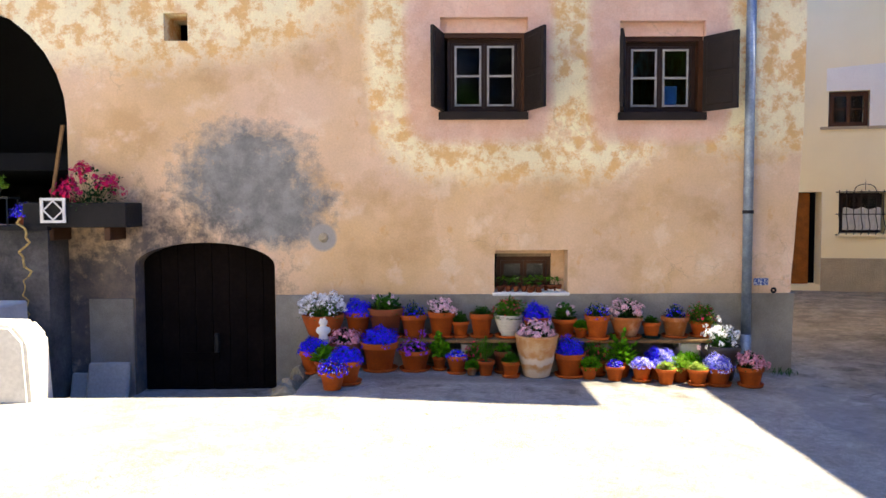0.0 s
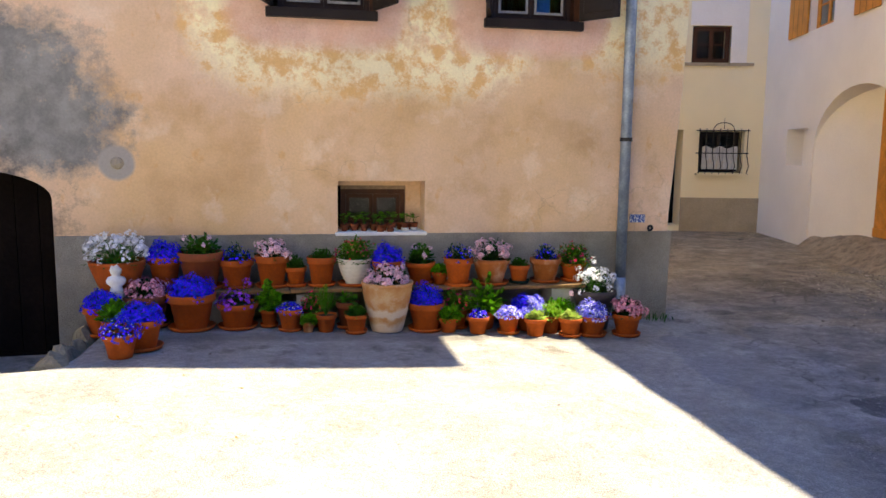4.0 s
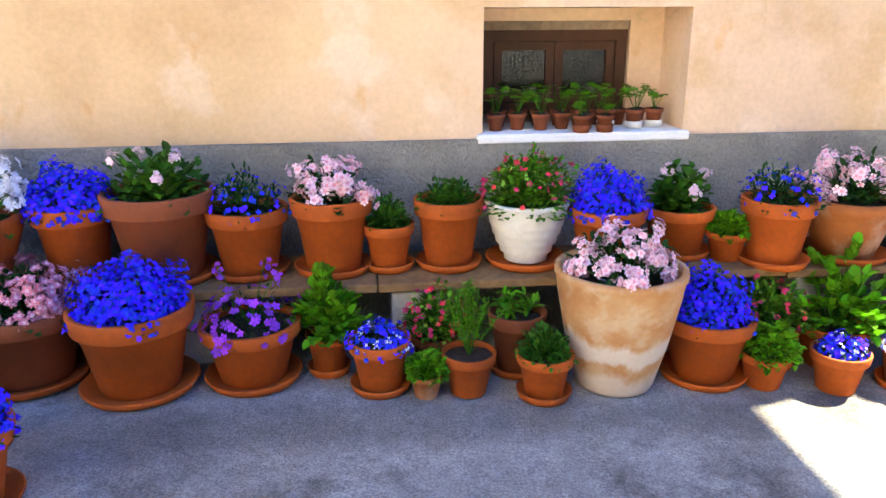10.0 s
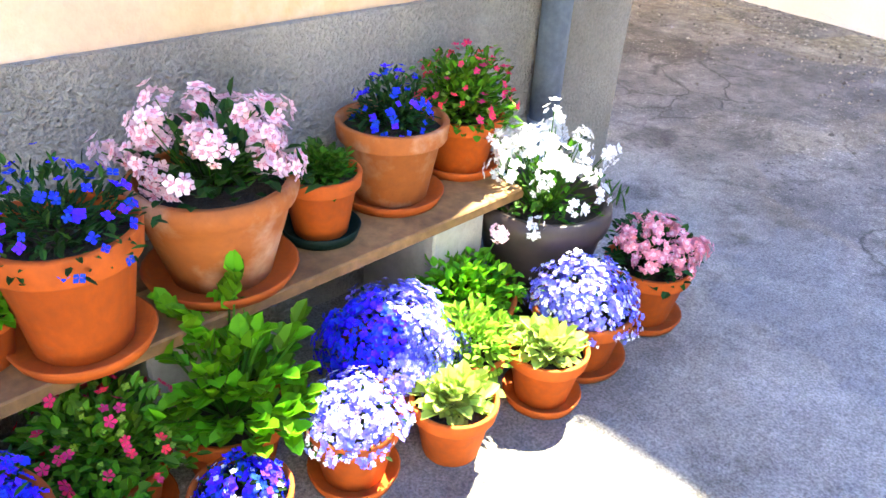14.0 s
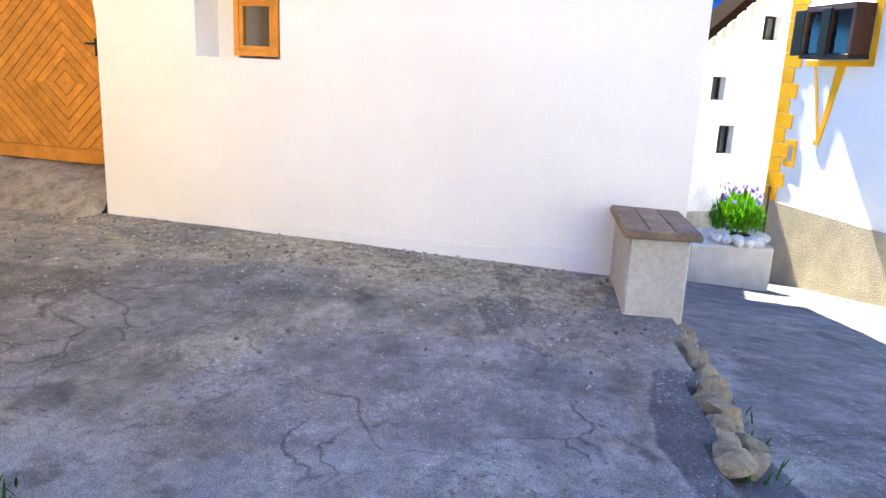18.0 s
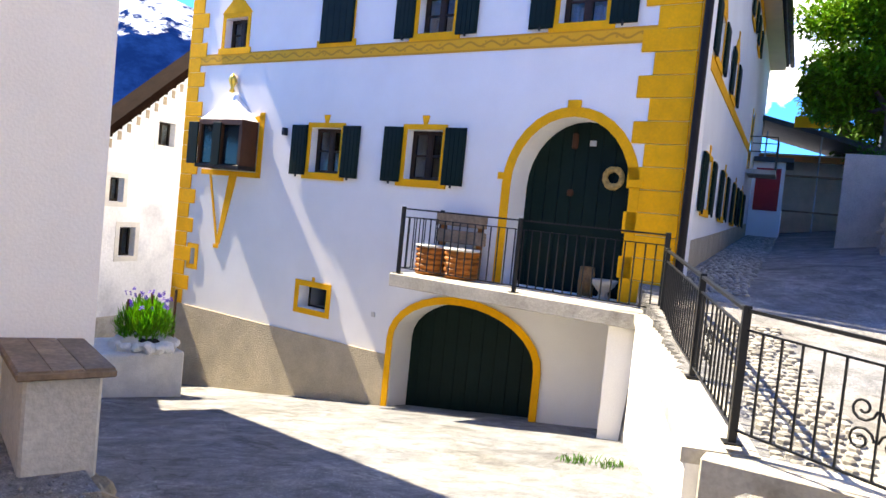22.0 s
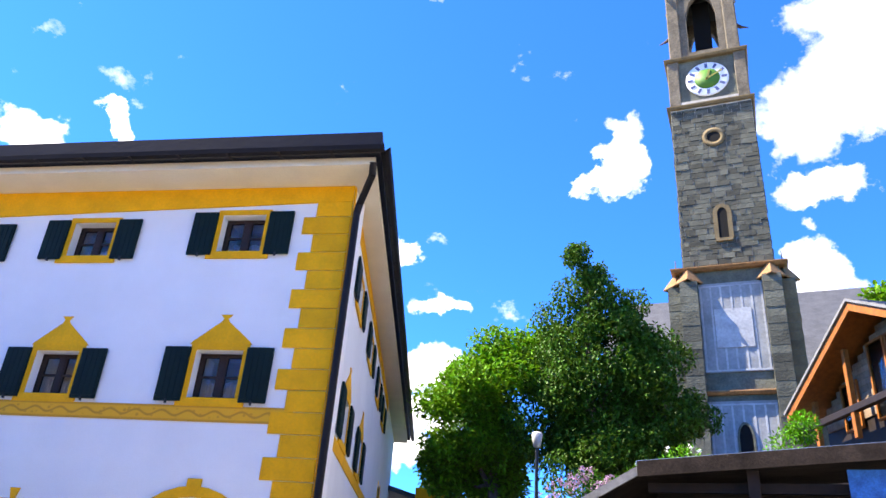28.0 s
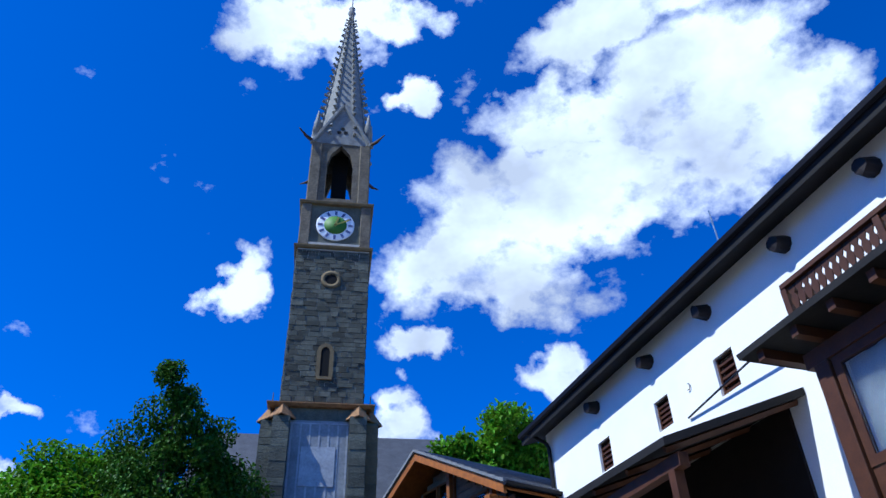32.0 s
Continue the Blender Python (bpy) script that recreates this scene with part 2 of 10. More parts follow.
SOFFIT = shader("cream_soffit_board", (0.72, 0.66, 0.52), 0.8, vary=0.05, scale=2, fine=30, bump=0.15)
SLATE = shader("slate_roof", (0.055, 0.058, 0.068), 0.6, vary=0.25, scale=2, fine=14, bump=0.6, bump_size=0.02)
SHINGLE = shader("grey_shingle", (0.16, 0.16, 0.16), 0.7, vary=0.2, scale=2, fine=16, bump=0.6, bump_size=0.02, per_object=0.15)
COPPER = shader("dark_copper_gutter", (0.010, 0.009, 0.010), 0.5, 0.0, vary=0.2, scale=3, fine=30, bump=0.1, spec=0.18)
ZINC = shader("zinc_pipe", (0.25, 0.31, 0.39), 0.48, 0.55, vary=0.22, scale=7, fine=45, bump=0.15, bump_size=0.003, second=(0.33, 0.39, 0.46), second_at=0.52, second_scale=9)
IRON = shader("black_iron_paint", (0.009, 0.010, 0.012), 0.42, 0.0, vary=0.1, scale=6, fine=60, bump=0.1, bump_size=0.002)
CONCRETE = shader("old_concrete", (0.42, 0.39, 0.33), 0.9, vary=0.16, scale=1.6, fine=30, bump=0.6, bump_size=0.012, second=(0.20, 0.18, 0.14), second_at=0.62)
STONE = shader("rubble_stone", (0.52, 0.49, 0.43), 0.9, vary=0.2, scale=3, fine=22, bump=0.8, bump_size=0.015, per_object=0.22)
MORTAR = shader("wall_mortar", (0.42, 0.39, 0.33), 0.95, vary=0.15, scale=3, fine=25, bump=0.8, bump_size=0.02)
CHURCH = shader("church_grey_stone", (0.082, 0.083, 0.062), 0.9, vary=0.3, scale=1.2, fine=9, bump=0.7, bump_size=0.04, per_island=0.5)
CHURCHLIGHT = shader("church_warm_stone", (0.165, 0.122, 0.062), 0.9, vary=0.2, scale=1.2, fine=9, bump=0.5, bump_size=0.03, per_island=0.18)
CHURCHPANEL = shader("church_render_panel", (0.25, 0.26, 0.265), 0.9, vary=0.2, scale=0.8, fine=8, bump=0.3, bump_size=0.02)
CHURCHTABLET = shader("pale_church_render", (0.36, 0.37, 0.38), 0.9, vary=0.2, scale=1.5, fine=8, bump=0.3, bump_size=0.02)
BELFRY = shader("weathered_belfry_stone", (0.135, 0.112, 0.078), 0.9, vary=0.35, scale=1.5, fine=7, bump=0.7, bump_size=0.04)
LICHEN = shader("lichened_cap_stone", (0.26, 0.14, 0.06), 0.9, vary=0.3, scale=2, fine=9, bump=0.5, bump_size=0.02)
SPIRE = shader("spire_pale_stone", (0.20, 0.20, 0.185), 0.85, vary=0.25, scale=2, fine=10, bump=0.4, bump_size=0.02)
# near-black that paints the shade inside rooms and openings
DARK = shader("opening_shade_black", (0.004, 0.004, 0.004), 0.95, vary=0.2, bump=0.0)
SOIL = shader("potting_soil", (0.035, 0.024, 0.017), 0.95, vary=0.4, scale=20, fine=120, bump=1.0, bump_size=0.012)
TERRA = shader("terracotta", (0.40, 0.078, 0.010), 0.8, vary=0.18, scale=6, fine=50, bump=0.2, bump_size=0.003, per_object=0.2,
               second=(0.42, 0.17, 0.075), second_at=0.72, second_scale=7)
TERRAOLD = shader("limed_terracotta", (0.35, 0.105, 0.026), 0.85, vary=0.15, scale=5, fine=50, bump=0.3, bump_size=0.004,
                  second=(0.46, 0.33, 0.24), second_at=0.60, second_soft=0.14, second_scale=5)
TERRADARK = shader("brown_terracotta", (0.20, 0.052, 0.018), 0.75, vary=0.15, scale=6, fine=50, bump=0.2, bump_size=0.003, per_object=0.2)
GLAZED = shader("white_glazed_pot", (0.72, 0.67, 0.57), 0.35, vary=0.08, scale=5, fine=40, bump=0.15, bump_size=0.003)
BROWNGLAZE = shader("dark_glazed_pot", (0.055, 0.040, 0.035), 0.4, vary=0.15, scale=5, fine=40, bump=0.15, bump_size=0.003)
FRIEZE = shader("frieze_grey", (0.30, 0.24, 0.17), 0.9, vary=0.15)
PALESTONE = shader("pale_stone_surround", (0.58, 0.55, 0.50), 0.9, vary=0.1)
# dirty brown-grey plaster, with the shade of portal and ledge painted in
DIRTYSHADEPL = shader("dirty_shaded_plaster", (0.13, 0.115, 0.10), 0.95, vary=0.3, scale=2, fine=30, bump=0.8, bump_size=0.02, second=(0.05, 0.048, 0.046), second_at=0.5)
PALECONC = shader("pale_concrete", (0.62, 0.59, 0.53), 0.9, vary=0.12, scale=2, fine=30, bump=0.5, bump_size=0.01)
# larch darkened to paint the gable's shade; also brown door and tubs
LARCHDARK = shader("dark_shaded_larch", (0.27, 0.088, 0.013), 0.6, vary=0.25, scale=6, fine=30, bump=0.3, per_object=0.2)
GREYCONC = shader("grey_rendered_wall", (0.46, 0.43, 0.375), 0.92, vary=0.16, scale=2.2, fine=35, bump=0.6, bump_size=0.012)
COBBLE = shader("cobble_stone", (0.27, 0.255, 0.225), 0.9, vary=0.2, scale=6, fine=40, bump=0.5, per_island=0.35)
DARKGLASS = shader("dark_room_glass", (0.012, 0.014, 0.016), 0.12, vary=0.1, bump=0.0, spec=0.25)
DUST = shader("dusty_stony_earth", (0.34, 0.29, 0.215), 0.95, vary=0.2, scale=5, fine=40, bump=0.8, bump_size=0.02, second=(0.20, 0.17, 0.13), second_at=0.56, second_scale=7)
ROOFMETAL = shader("dark_sheet_roof", (0.008, 0.010, 0.018), 0.6, vary=0.15, scale=2, fine=14, bump=0.2, spec=0.08)
EDGESTONE = shader("edge_stone", (0.27, 0.22, 0.14), 0.95, vary=0.3, scale=5, fine=25, bump=1.0, bump_size=0.02, per_object=0.2)
PLASTER_W = shader("white_painted_figure", (0.72, 0.70, 0.66), 0.8, vary=0.1, scale=10, fine=60, bump=0.3, bump_size=0.003)
TARP = shader("blue_tarpaulin", (0.02, 0.13, 0.42), 0.6, vary=0.3, scale=5, bump=0.5)
REDPAINT = shader("red_paint", (0.30, 0.015, 0.02), 0.5, vary=0.1, bump=0.1)
LAMPGREY = shader("lamp_dark_metal", (0.03, 0.035, 0.04), 0.4, 0.5, vary=0.1, bump=0.05)
LAMPGLASS = shader("lamp_lens", (0.5, 0.5, 0.48), 0.2, vary=0.05, bump=0.0)
CURTAIN = shader("white_curtain", (0.55, 0.55, 0.55), 0.9, vary=0.1, scale=10, fine=60, bump=0.3)
GOLD = shader("gilded_metal", (0.75, 0.52, 0.10), 0.35, 0.9, vary=0.1, bump=0.05)
CLOCKWHITE = shader("clock_ring_white", (0.75, 0.76, 0.78), 0.6, vary=0.05, bump=0.0)
CLOCKGREEN = shader("clock_centre_green", (0.06, 0.17, 0.02), 0.6, vary=0.1, bump=0.0)
NUMERAL = shader("clock_dark_numeral", (0.07, 0.09, 0.20), 0.6, vary=0.05, bump=0.0)
TILEBLUE = shader("glazed_tile_blue", (0.05, 0.10, 0.30), 0.3, vary=0.2, scale=30, fine=90, bump=0.1, second=(0.6, 0.62, 0.65), second_at=0.52, second_soft=0.03, second_scale=45)
STRAW = shader("dry_wreath", (0.45, 0.30, 0.10), 0.9, vary=0.4, scale=20, fine=60, bump=0.8)
BARK = shader("bark", (0.14, 0.11, 0.085), 0.9, vary=0.3, scale=6, fine=25, bump=0.9, bump_size=0.03)
GRAVEL = shader("loose_gravel", (0.27, 0.25, 0.21), 0.9, vary=0.2, scale=9, fine=50, bump=0.3, per_island=0.65)
RUST = shader("rusty_iron", (0.055, 0.032, 0.022), 0.8, vary=0.35, scale=9, fine=50, bump=0.5)
DARKSASH = shader("dark_brown_sash", (0.030, 0.013, 0.007), 0.55, vary=0.2, scale=5, fine=40, bump=0.2, bump_size=0.004)
PALEBAR = shader("grey_white_glazing_bar", (0.36, 0.34, 0.31), 0.7, vary=0.2, scale=8, fine=40, bump=0.2, bump_size=0.003)
OLDWHITE = shader("patchy_old_limewash", (0.74, 0.73, 0.72), 0.92, vary=0.10, scale=0.9, fine=14, bump=0.5, bump_size=0.02, second=(0.46, 0.46, 0.48), second_at=0.60, second_soft=0.12, second_scale=0.8)
OLDBROWN = shader("old_brown_timber", (0.010, 0.005, 0.003), 0.95, vary=0.3, scale=4, fine=20, bump=0.4, spec=0.02)
ROUGHCAST = shader("grey_roughcast_cement", (0.42, 0.385, 0.315), 0.95, vary=0.22, scale=1.7, fine=85, bump=1.0, bump_size=0.035, second=(0.29, 0.26, 0.20), second_at=0.56, second_soft=0.14, second_scale=1.4)

GREENLEAF = leaf_shader("green_leaf", (0.045, 0.135, 0.010), 0.5)
DARKLEAF = leaf_shader("dark_leaf", (0.020, 0.062, 0.010), 0.5)
LIMELEAF = leaf_shader("lime_leaf", (0.22, 0.40, 0.04))
FUCHSIALEAF = leaf_shader("fuchsia_leaf", (0.075, 0.20, 0.010), 0.5)
BRIGHTLEAF = leaf_shader("bright_leaf", (0.10, 0.29, 0.010), 0.5)
BASILLEAF = leaf_shader("basil_leaf", (0.40, 0.52, 0.12))
TREELEAF = leaf_shader("tree_leaf", (0.060, 0.135, 0.014), 0.55, 0.22)
TREELEAF_B = leaf_shader("maple_leaf", (0.125, 0.27, 0.012), 0.5, 0.25)
BLUEPETAL = leaf_shader("blue_petal", (0.012, 0.022, 0.88), 0.5, 0.2, 0.8)
VIOLETPETAL = leaf_shader("violet_petal", (0.30, 0.05, 0.62), 0.3, 0.2)
LILACPETAL = leaf_shader("lilac_blue_petal", (0.20, 0.20, 0.90), 0.45, 0.2)
PINKPETAL = leaf_shader("pink_petal", (0.92, 0.66, 0.71), 0.2, 0.25)
ROSEPETAL = leaf_shader("rose_petal", (0.78, 0.30, 0.38), 0.25, 0.25)
REDPETAL = leaf_shader("red_petal", (0.80, 0.04, 0.12), 0.3, 0.25)
MAGENTAPETAL = leaf_shader("magenta_petal", (0.62, 0.012, 0.12), 0.3, 0.25)
WHITEPETAL = leaf_shader("white_petal", (0.88, 0.88, 0.90), 0.12, 0.25)
LILACBUSH = leaf_shader("lilac_bush_petal", (0.42, 0.26, 0.40), 0.3, 0.25)
IRISPETAL = leaf_shader("iris_petal", (0.12, 0.05, 0.45), 0.3, 0.25)
# ---- building helpers ----
def mesh_of(name, bm, mat):
    me = bpy.data.meshes.new(name)
    bm.to_mesh(me)
    bm.free()
    if mat:
        me.materials.append(mat)
    return me


def part(name, bm, mat, parent=None, label=""):
    ob = new(name, mesh_of(name, bm, mat))
    if parent:
        ob.parent = parent
    if label:
        ob["label"] = label
    return ob


def thing(name, m, label, category, group="", kind=""):
    ob = new(name)
    ob.empty_display_size = 0.1
    ob.matrix_world = m
    return tagged(ob, label, category, group, kind)


def quick(name, verts, faces, mat, parent=None, label="", smooth=False):
    me = bpy.data.meshes.new(name)
    me.from_pydata(verts, [], faces)
    if smooth:
        me.polygons.foreach_set("use_smooth", [True] * len(me.polygons))
    me.materials.append(mat)
    ob = new(name, me)
    if parent:
        ob.parent = parent
    if label:
        ob["label"] = label
    return ob


def bx(bm, x0, x1, y0, y1, z0, z1, m=None, bevel=0.0):
    r = bmesh.ops.create_cube(bm, size=1.0)
    v = r["verts"]
    bmesh.ops.scale(bm, vec=(x1 - x0, y1 - y0, z1 - z0), verts=v)
    bmesh.ops.translate(bm, vec=((x0 + x1) / 2, (y0 + y1) / 2, (z0 + z1) / 2), verts=v)
    if bevel:
        e = {e for q in v for e in q.link_edges}
        r2 = bmesh.ops.bevel(bm, geom=list(e), offset=bevel, segments=1, affect="EDGES")
        v = list({q for f in r2["faces"] for q in f.verts} | {q for q in v if q.is_valid})
    if m:
        bmesh.ops.transform(bm, matrix=m, verts=v)
    return v


def box(x0, x1, y0, y1, z0, z1, m=None, bevel=0.0):
    bm = bmesh.new()
    bx(bm, x0, x1, y0, y1, z0, z1, m, bevel)
    return bm


def prism(bm, pts, y0, y1, m=None):
    """A flat outline of (x, z) made thick from y0 to y1."""
    a = [bm.verts.new((x, y0, z)) for x, z in pts]
    b = [bm.verts.new((x, y1, z)) for x, z in pts]
    bm.faces.new(a)
    bm.faces.new(b[::-1])
    n = len(pts)
    for i in range(n):
        bm.faces.new((a[i], b[i], b[(i + 1) % n], a[(i + 1) % n]))
    bmesh.ops.recalc_face_normals(bm, faces=bm.faces)
    if m:
        bmesh.ops.transform(bm, matrix=m, verts=a + b)
    return a + b


def rod(bm, a, b, r, sides=8, r2=None):
    a, b = Vector(a), Vector(b)
    d = b - a
    res = bmesh.ops.create_cone(bm, cap_ends=True, segments=sides, radius1=r, radius2=r if r2 is None else r2, depth=d.length)
    m = Matrix.Translation((a + b) / 2) @ d.to_track_quat("Z", "Y").to_matrix().to_4x4()
    bmesh.ops.transform(bm, matrix=m, verts=res["verts"])
    return res["verts"]


def lathe(bm, profile, sides=24, centre=(0, 0, 0), cap_top=False):
    """Turned round the upright axis: profile of (radius, height)."""
    rings = []
    for r, z in profile:
        if r < 1e-5:
            rings.append([bm.verts.new((centre[0], centre[1], centre[2] + z))])
        else:
            rings.append([bm.verts.new((centre[0] + r * math.cos(2 * math.pi * i / sides), centre[1] + r * math.sin(2 * math.pi * i / sides), centre[2] + z)) for i in range(sides)])
    fs = []
    for p, q in zip(rings, rings[1:]):
        for i in range(sides):
            j = (i + 1) % sides
            if len(p) == 1 and len(q) == 1:
                continue
            if len(p) == 1:
                fs.append(bm.faces.new((p[0], q[j], q[i])))
            elif len(q) == 1:
                fs.append(bm.faces.new((p[i], p[j], q[0])))
            else:
                fs.append(bm.faces.new((p[i], p[j], q[j], q[i])))
    for f in fs:
        f.smooth = True
    return rings


def arch_pts(u0, u1, z_top, rise, steps=16):
    c, half = (u0 + u1) / 2, (u1 - u0) / 2
    return [(c - half * math.cos(math.pi * i / steps), z_top - rise + rise * math.sin(math.pi * i / steps)) for i in range(steps + 1)]


def wall(u0, u1, z0, z1, y0, y1, holes):
    """A wall along x from u0 to u1, thick from y0 to y1, with openings (u0, u1, z0, z1, rise of an arched head)."""
    bm = bmesh.new()
    us = sorted({u0, u1, *[h[0] for h in holes], *[h[1] for h in holes]})
    zs = sorted({z0, z1, *[h[2] for h in holes], *[h[3] for h in holes]})
    us, zs = [u for u in us if u0 <= u <= u1], [z for z in zs if z0 <= z <= z1]
    def solid(i, k):
        if not (0 <= i < len(us) - 1 and 0 <= k < len(zs) - 1):
            return False
        u, z = (us[i] + us[i + 1]) / 2, (zs[k] + zs[k + 1]) / 2
        return not any(h[0] < u < h[1] and h[2] < z < h[3] for h in holes)
    made = {}
    def at(i, k, y):
        if (i, k, y) not in made:
            made[i, k, y] = bm.verts.new((us[i], y, zs[k]))
        return made[i, k, y]
    for i in range(len(us) - 1):
        for k in range(len(zs) - 1):
            if not solid(i, k):
                continue
            ring = ((i, k), (i + 1, k), (i + 1, k + 1), (i, k + 1))
            bm.faces.new([at(a, b, y0) for a, b in ring])
            bm.faces.new([at(a, b, y1) for a, b in ring[::-1]])
            for (di, dk), p, q in (((0, -1), 0, 1), ((1, 0), 1, 2), ((0, 1), 2, 3), ((-1, 0), 3, 0)):
                if not solid(i + di, k + dk):
                    bm.faces.new((at(*ring[q], y0), at(*ring[p], y0), at(*ring[p], y1), at(*ring[q], y1)))
    for h in holes:
        if h[4]:
            p = arch_pts(h[0], h[1], h[3], h[4])
            for q, r in zip(p, p[1:]):
                if max(h[3] - q[1], h[3] - r[1]) > 1e-4:
                    top = h[3]
                    prism(bm, [q, r, (r[0], top), (q[0], top)], y0, y1)
    bmesh.ops.remove_doubles(bm, verts=bm.verts, dist=0.0005)
    return bm


def arch_band(u0, u1, z0, z_top, rise, wide, y0, y1):
    """A raised band round an arched opening, from z0 up, over and down."""
    inner = [(u0, z0)] + arch_pts(u0, u1, z_top, rise) + [(u1, z0)]
    outer = [(u0 - wide, z0)] + arch_pts(u0 - wide, u1 + wide, z_top + wide, rise + wide) + [(u1 + wide, z0)]
    bm = bmesh.new()
    for a, b, c, d in zip(inner, inner[1:], outer, outer[1:]):
        prism(bm, [a, b, d, c], y0, y1)
    bmesh.ops.remove_doubles(bm, verts=bm.verts, dist=1e-4)
    return bm


def frame_bm(u0, u1, z0, z1, w, y0, y1):
    bm = bmesh.new()
    bx(bm, u0, u0 + w, y0, y1, z0, z1)
    bx(bm, u1 - w, u1, y0, y1, z0, z1)
    bx(bm, u0 + w, u1 - w, y0, y1, z0, z0 + w)
    bx(bm, u0 + w, u1 - w, y0, y1, z1 - w, z1)
    return bm


def casement(parent, u0, u1, z0, z1, y, mat, sashes=2, rails=1, curtain=False, thick=0.05):
    """A window in its opening: frame, sashes with glazing bars, panes."""
    win = part("window", frame_bm(u0, u1, z0, z1, 0.045, y, y + thick), mat, parent)
    a, b = u0 + 0.047, u1 - 0.047
    step = (b - a) / sashes
    for i in range(sashes):
        p, q = a + i * step + 0.002, a + (i + 1) * step - 0.002
        bm = frame_bm(p, q, z0 + 0.047, z1 - 0.047, 0.035, y + 0.006, y + thick - 0.006)
        for k in range(rails):
            zz = z0 + 0.047 + (z1 - z0 - 0.094) * (k + 1) / (rails + 1)
            bx(bm, p + 0.035, q - 0.035, y + 0.01, y + thick - 0.01, zz - 0.012, zz + 0.012)
        part("sash", bm, mat, win)
        pane = part("pane", box(p + 0.034, q - 0.034, y + thick / 2 - 0.003, y + thick / 2 + 0.003, z0 + 0.08, z1 - 0.08), GLASS, win)
        pane.visible_shadow = False
    if curtain:
        n = 26
        vs, fs = [], []
        for i in range(n + 1):
            x = u0 + 0.04 + (u1 - u0 - 0.08) * i / n
            d = y - 0.12 + 0.02 * math.sin(i * 1.7)
            top = z0 + (z1 - z0) * (0.62 + 0.03 * math.sin(i * 0.6))
            vs += [(x, d, z0 + 0.05), (x, d, top)]
            if i:
                k = 2 * i
                fs.append((k - 2, k, k + 1, k - 1))
        quick("curtain", vs, fs, CURTAIN, win)
    return win


class Nodes:
    """Short writing for node materials."""
    def __init__(self, name):
        self.m = bpy.data.materials.new(name)
        self.m.use_nodes = True
        self.n, self.l = self.m.node_tree.nodes, self.m.node_tree.links
        self.p = self.n["Principled BSDF"]
        co = self.n.new("ShaderNodeTexCoord")
        self.co = co.outputs["Object"]
        s = self.n.new("ShaderNodeSeparateXYZ")
        self.l.new(self.co, s.inputs[0])
        self.x, self.y, self.z = s.outputs

    def put(self, v, sock):
        if hasattr(v, "links"):
            self.l.new(v, sock)
        elif isinstance(v, tuple):
            sock.default_value = (*v[:3], 1)
        else:
            sock.default_value = v

    def math(self, op, a, b=0.0, clamp=False):
        k = self.n.new("ShaderNodeMath")
        k.operation, k.use_clamp = op, clamp
        self.put(a, k.inputs[0])
        self.put(b, k.inputs[1])
        return k.outputs[0]

    def noise(self, scale, detail=6.0, rough=0.6, shift=(0, 0, 0), stretch=(1, 1, 1)):
        mp = self.n.new("ShaderNodeMapping")
        mp.inputs["Location"].default_value, mp.inputs["Scale"].default_value = shift, stretch
        self.l.new(self.co, mp.inputs[0])
        k = self.n.new("ShaderNodeTexNoise")
        k.inputs["Scale"].default_value, k.inputs["Detail"].default_value, k.inputs["Roughness"].default_value = scale, detail, rough
        self.l.new(mp.outputs[0], k.inputs[0])
        return k.outputs[0]

    def ramp(self, v, a, b, lo=0.0, hi=1.0):
        k = self.n.new("ShaderNodeMapRange")
        self.put(v, k.inputs[0])
        k.inputs[1].default_value, k.inputs[2].default_value, k.inputs[3].default_value, k.inputs[4].default_value = a, b, lo, hi
        return k.outputs[0]

    def mix(self, f, a, b, kind="MIX"):
        k = self.n.new("ShaderNodeMix")
        k.data_type, k.blend_type = "RGBA", kind
        self.put(f, k.inputs[0])
        self.put(a, k.inputs[6])
        self.put(b, k.inputs[7])
        return k.outputs[2]

    def blob(self, px, pz, rx, rz, rag, soft=0.25):
        """1 inside a ragged round patch on the wall, 0 outside."""
        dx = self.math("DIVIDE", self.math("SUBTRACT", self.x, px), rx)
        dz = self.math("DIVIDE", self.math("SUBTRACT", self.z, pz), rz)
        d = self.math("ADD", self.math("POWER", dx, 2.0), self.math("POWER", dz, 2.0))
        return self.ramp(self.math("ADD", d, rag), 1 - soft, 1 + soft, 1.0, 0.0)

    def block(self, x0, x1, z0, z1, rag, soft=0.08):
        dx = self.math("DIVIDE", self.math("ABSOLUTE", self.math("SUBTRACT", self.x, (x0 + x1) / 2)), (x1 - x0) / 2)
        dz = self.math("DIVIDE", self.math("ABSOLUTE", self.math("SUBTRACT", self.z, (z0 + z1) / 2)), (z1 - z0) / 2)
        d = self.math("ADD", self.math("POWER", dx, 6.0), self.math("POWER", dz, 6.0))
        return self.ramp(self.math("ADD", d, rag), 1 - soft * 4, 1 + soft * 4, 1.0, 0.0)

    def done(self, colour, rough=0.9, height=None, strength=0.4, dist=0.01):
        self.put(colour, self.p.inputs["Base Color"])
        self.put(rough, self.p.inputs["Roughness"])
        if height is not None:
            b = self.n.new("ShaderNodeBump")
            b.inputs["Strength"].default_value, b.inputs["Distance"].default_value = strength, dist
            self.l.new(height, b.inputs["Height"])
            self.l.new(b.outputs[0], self.p.inputs["Normal"])
        return self.m


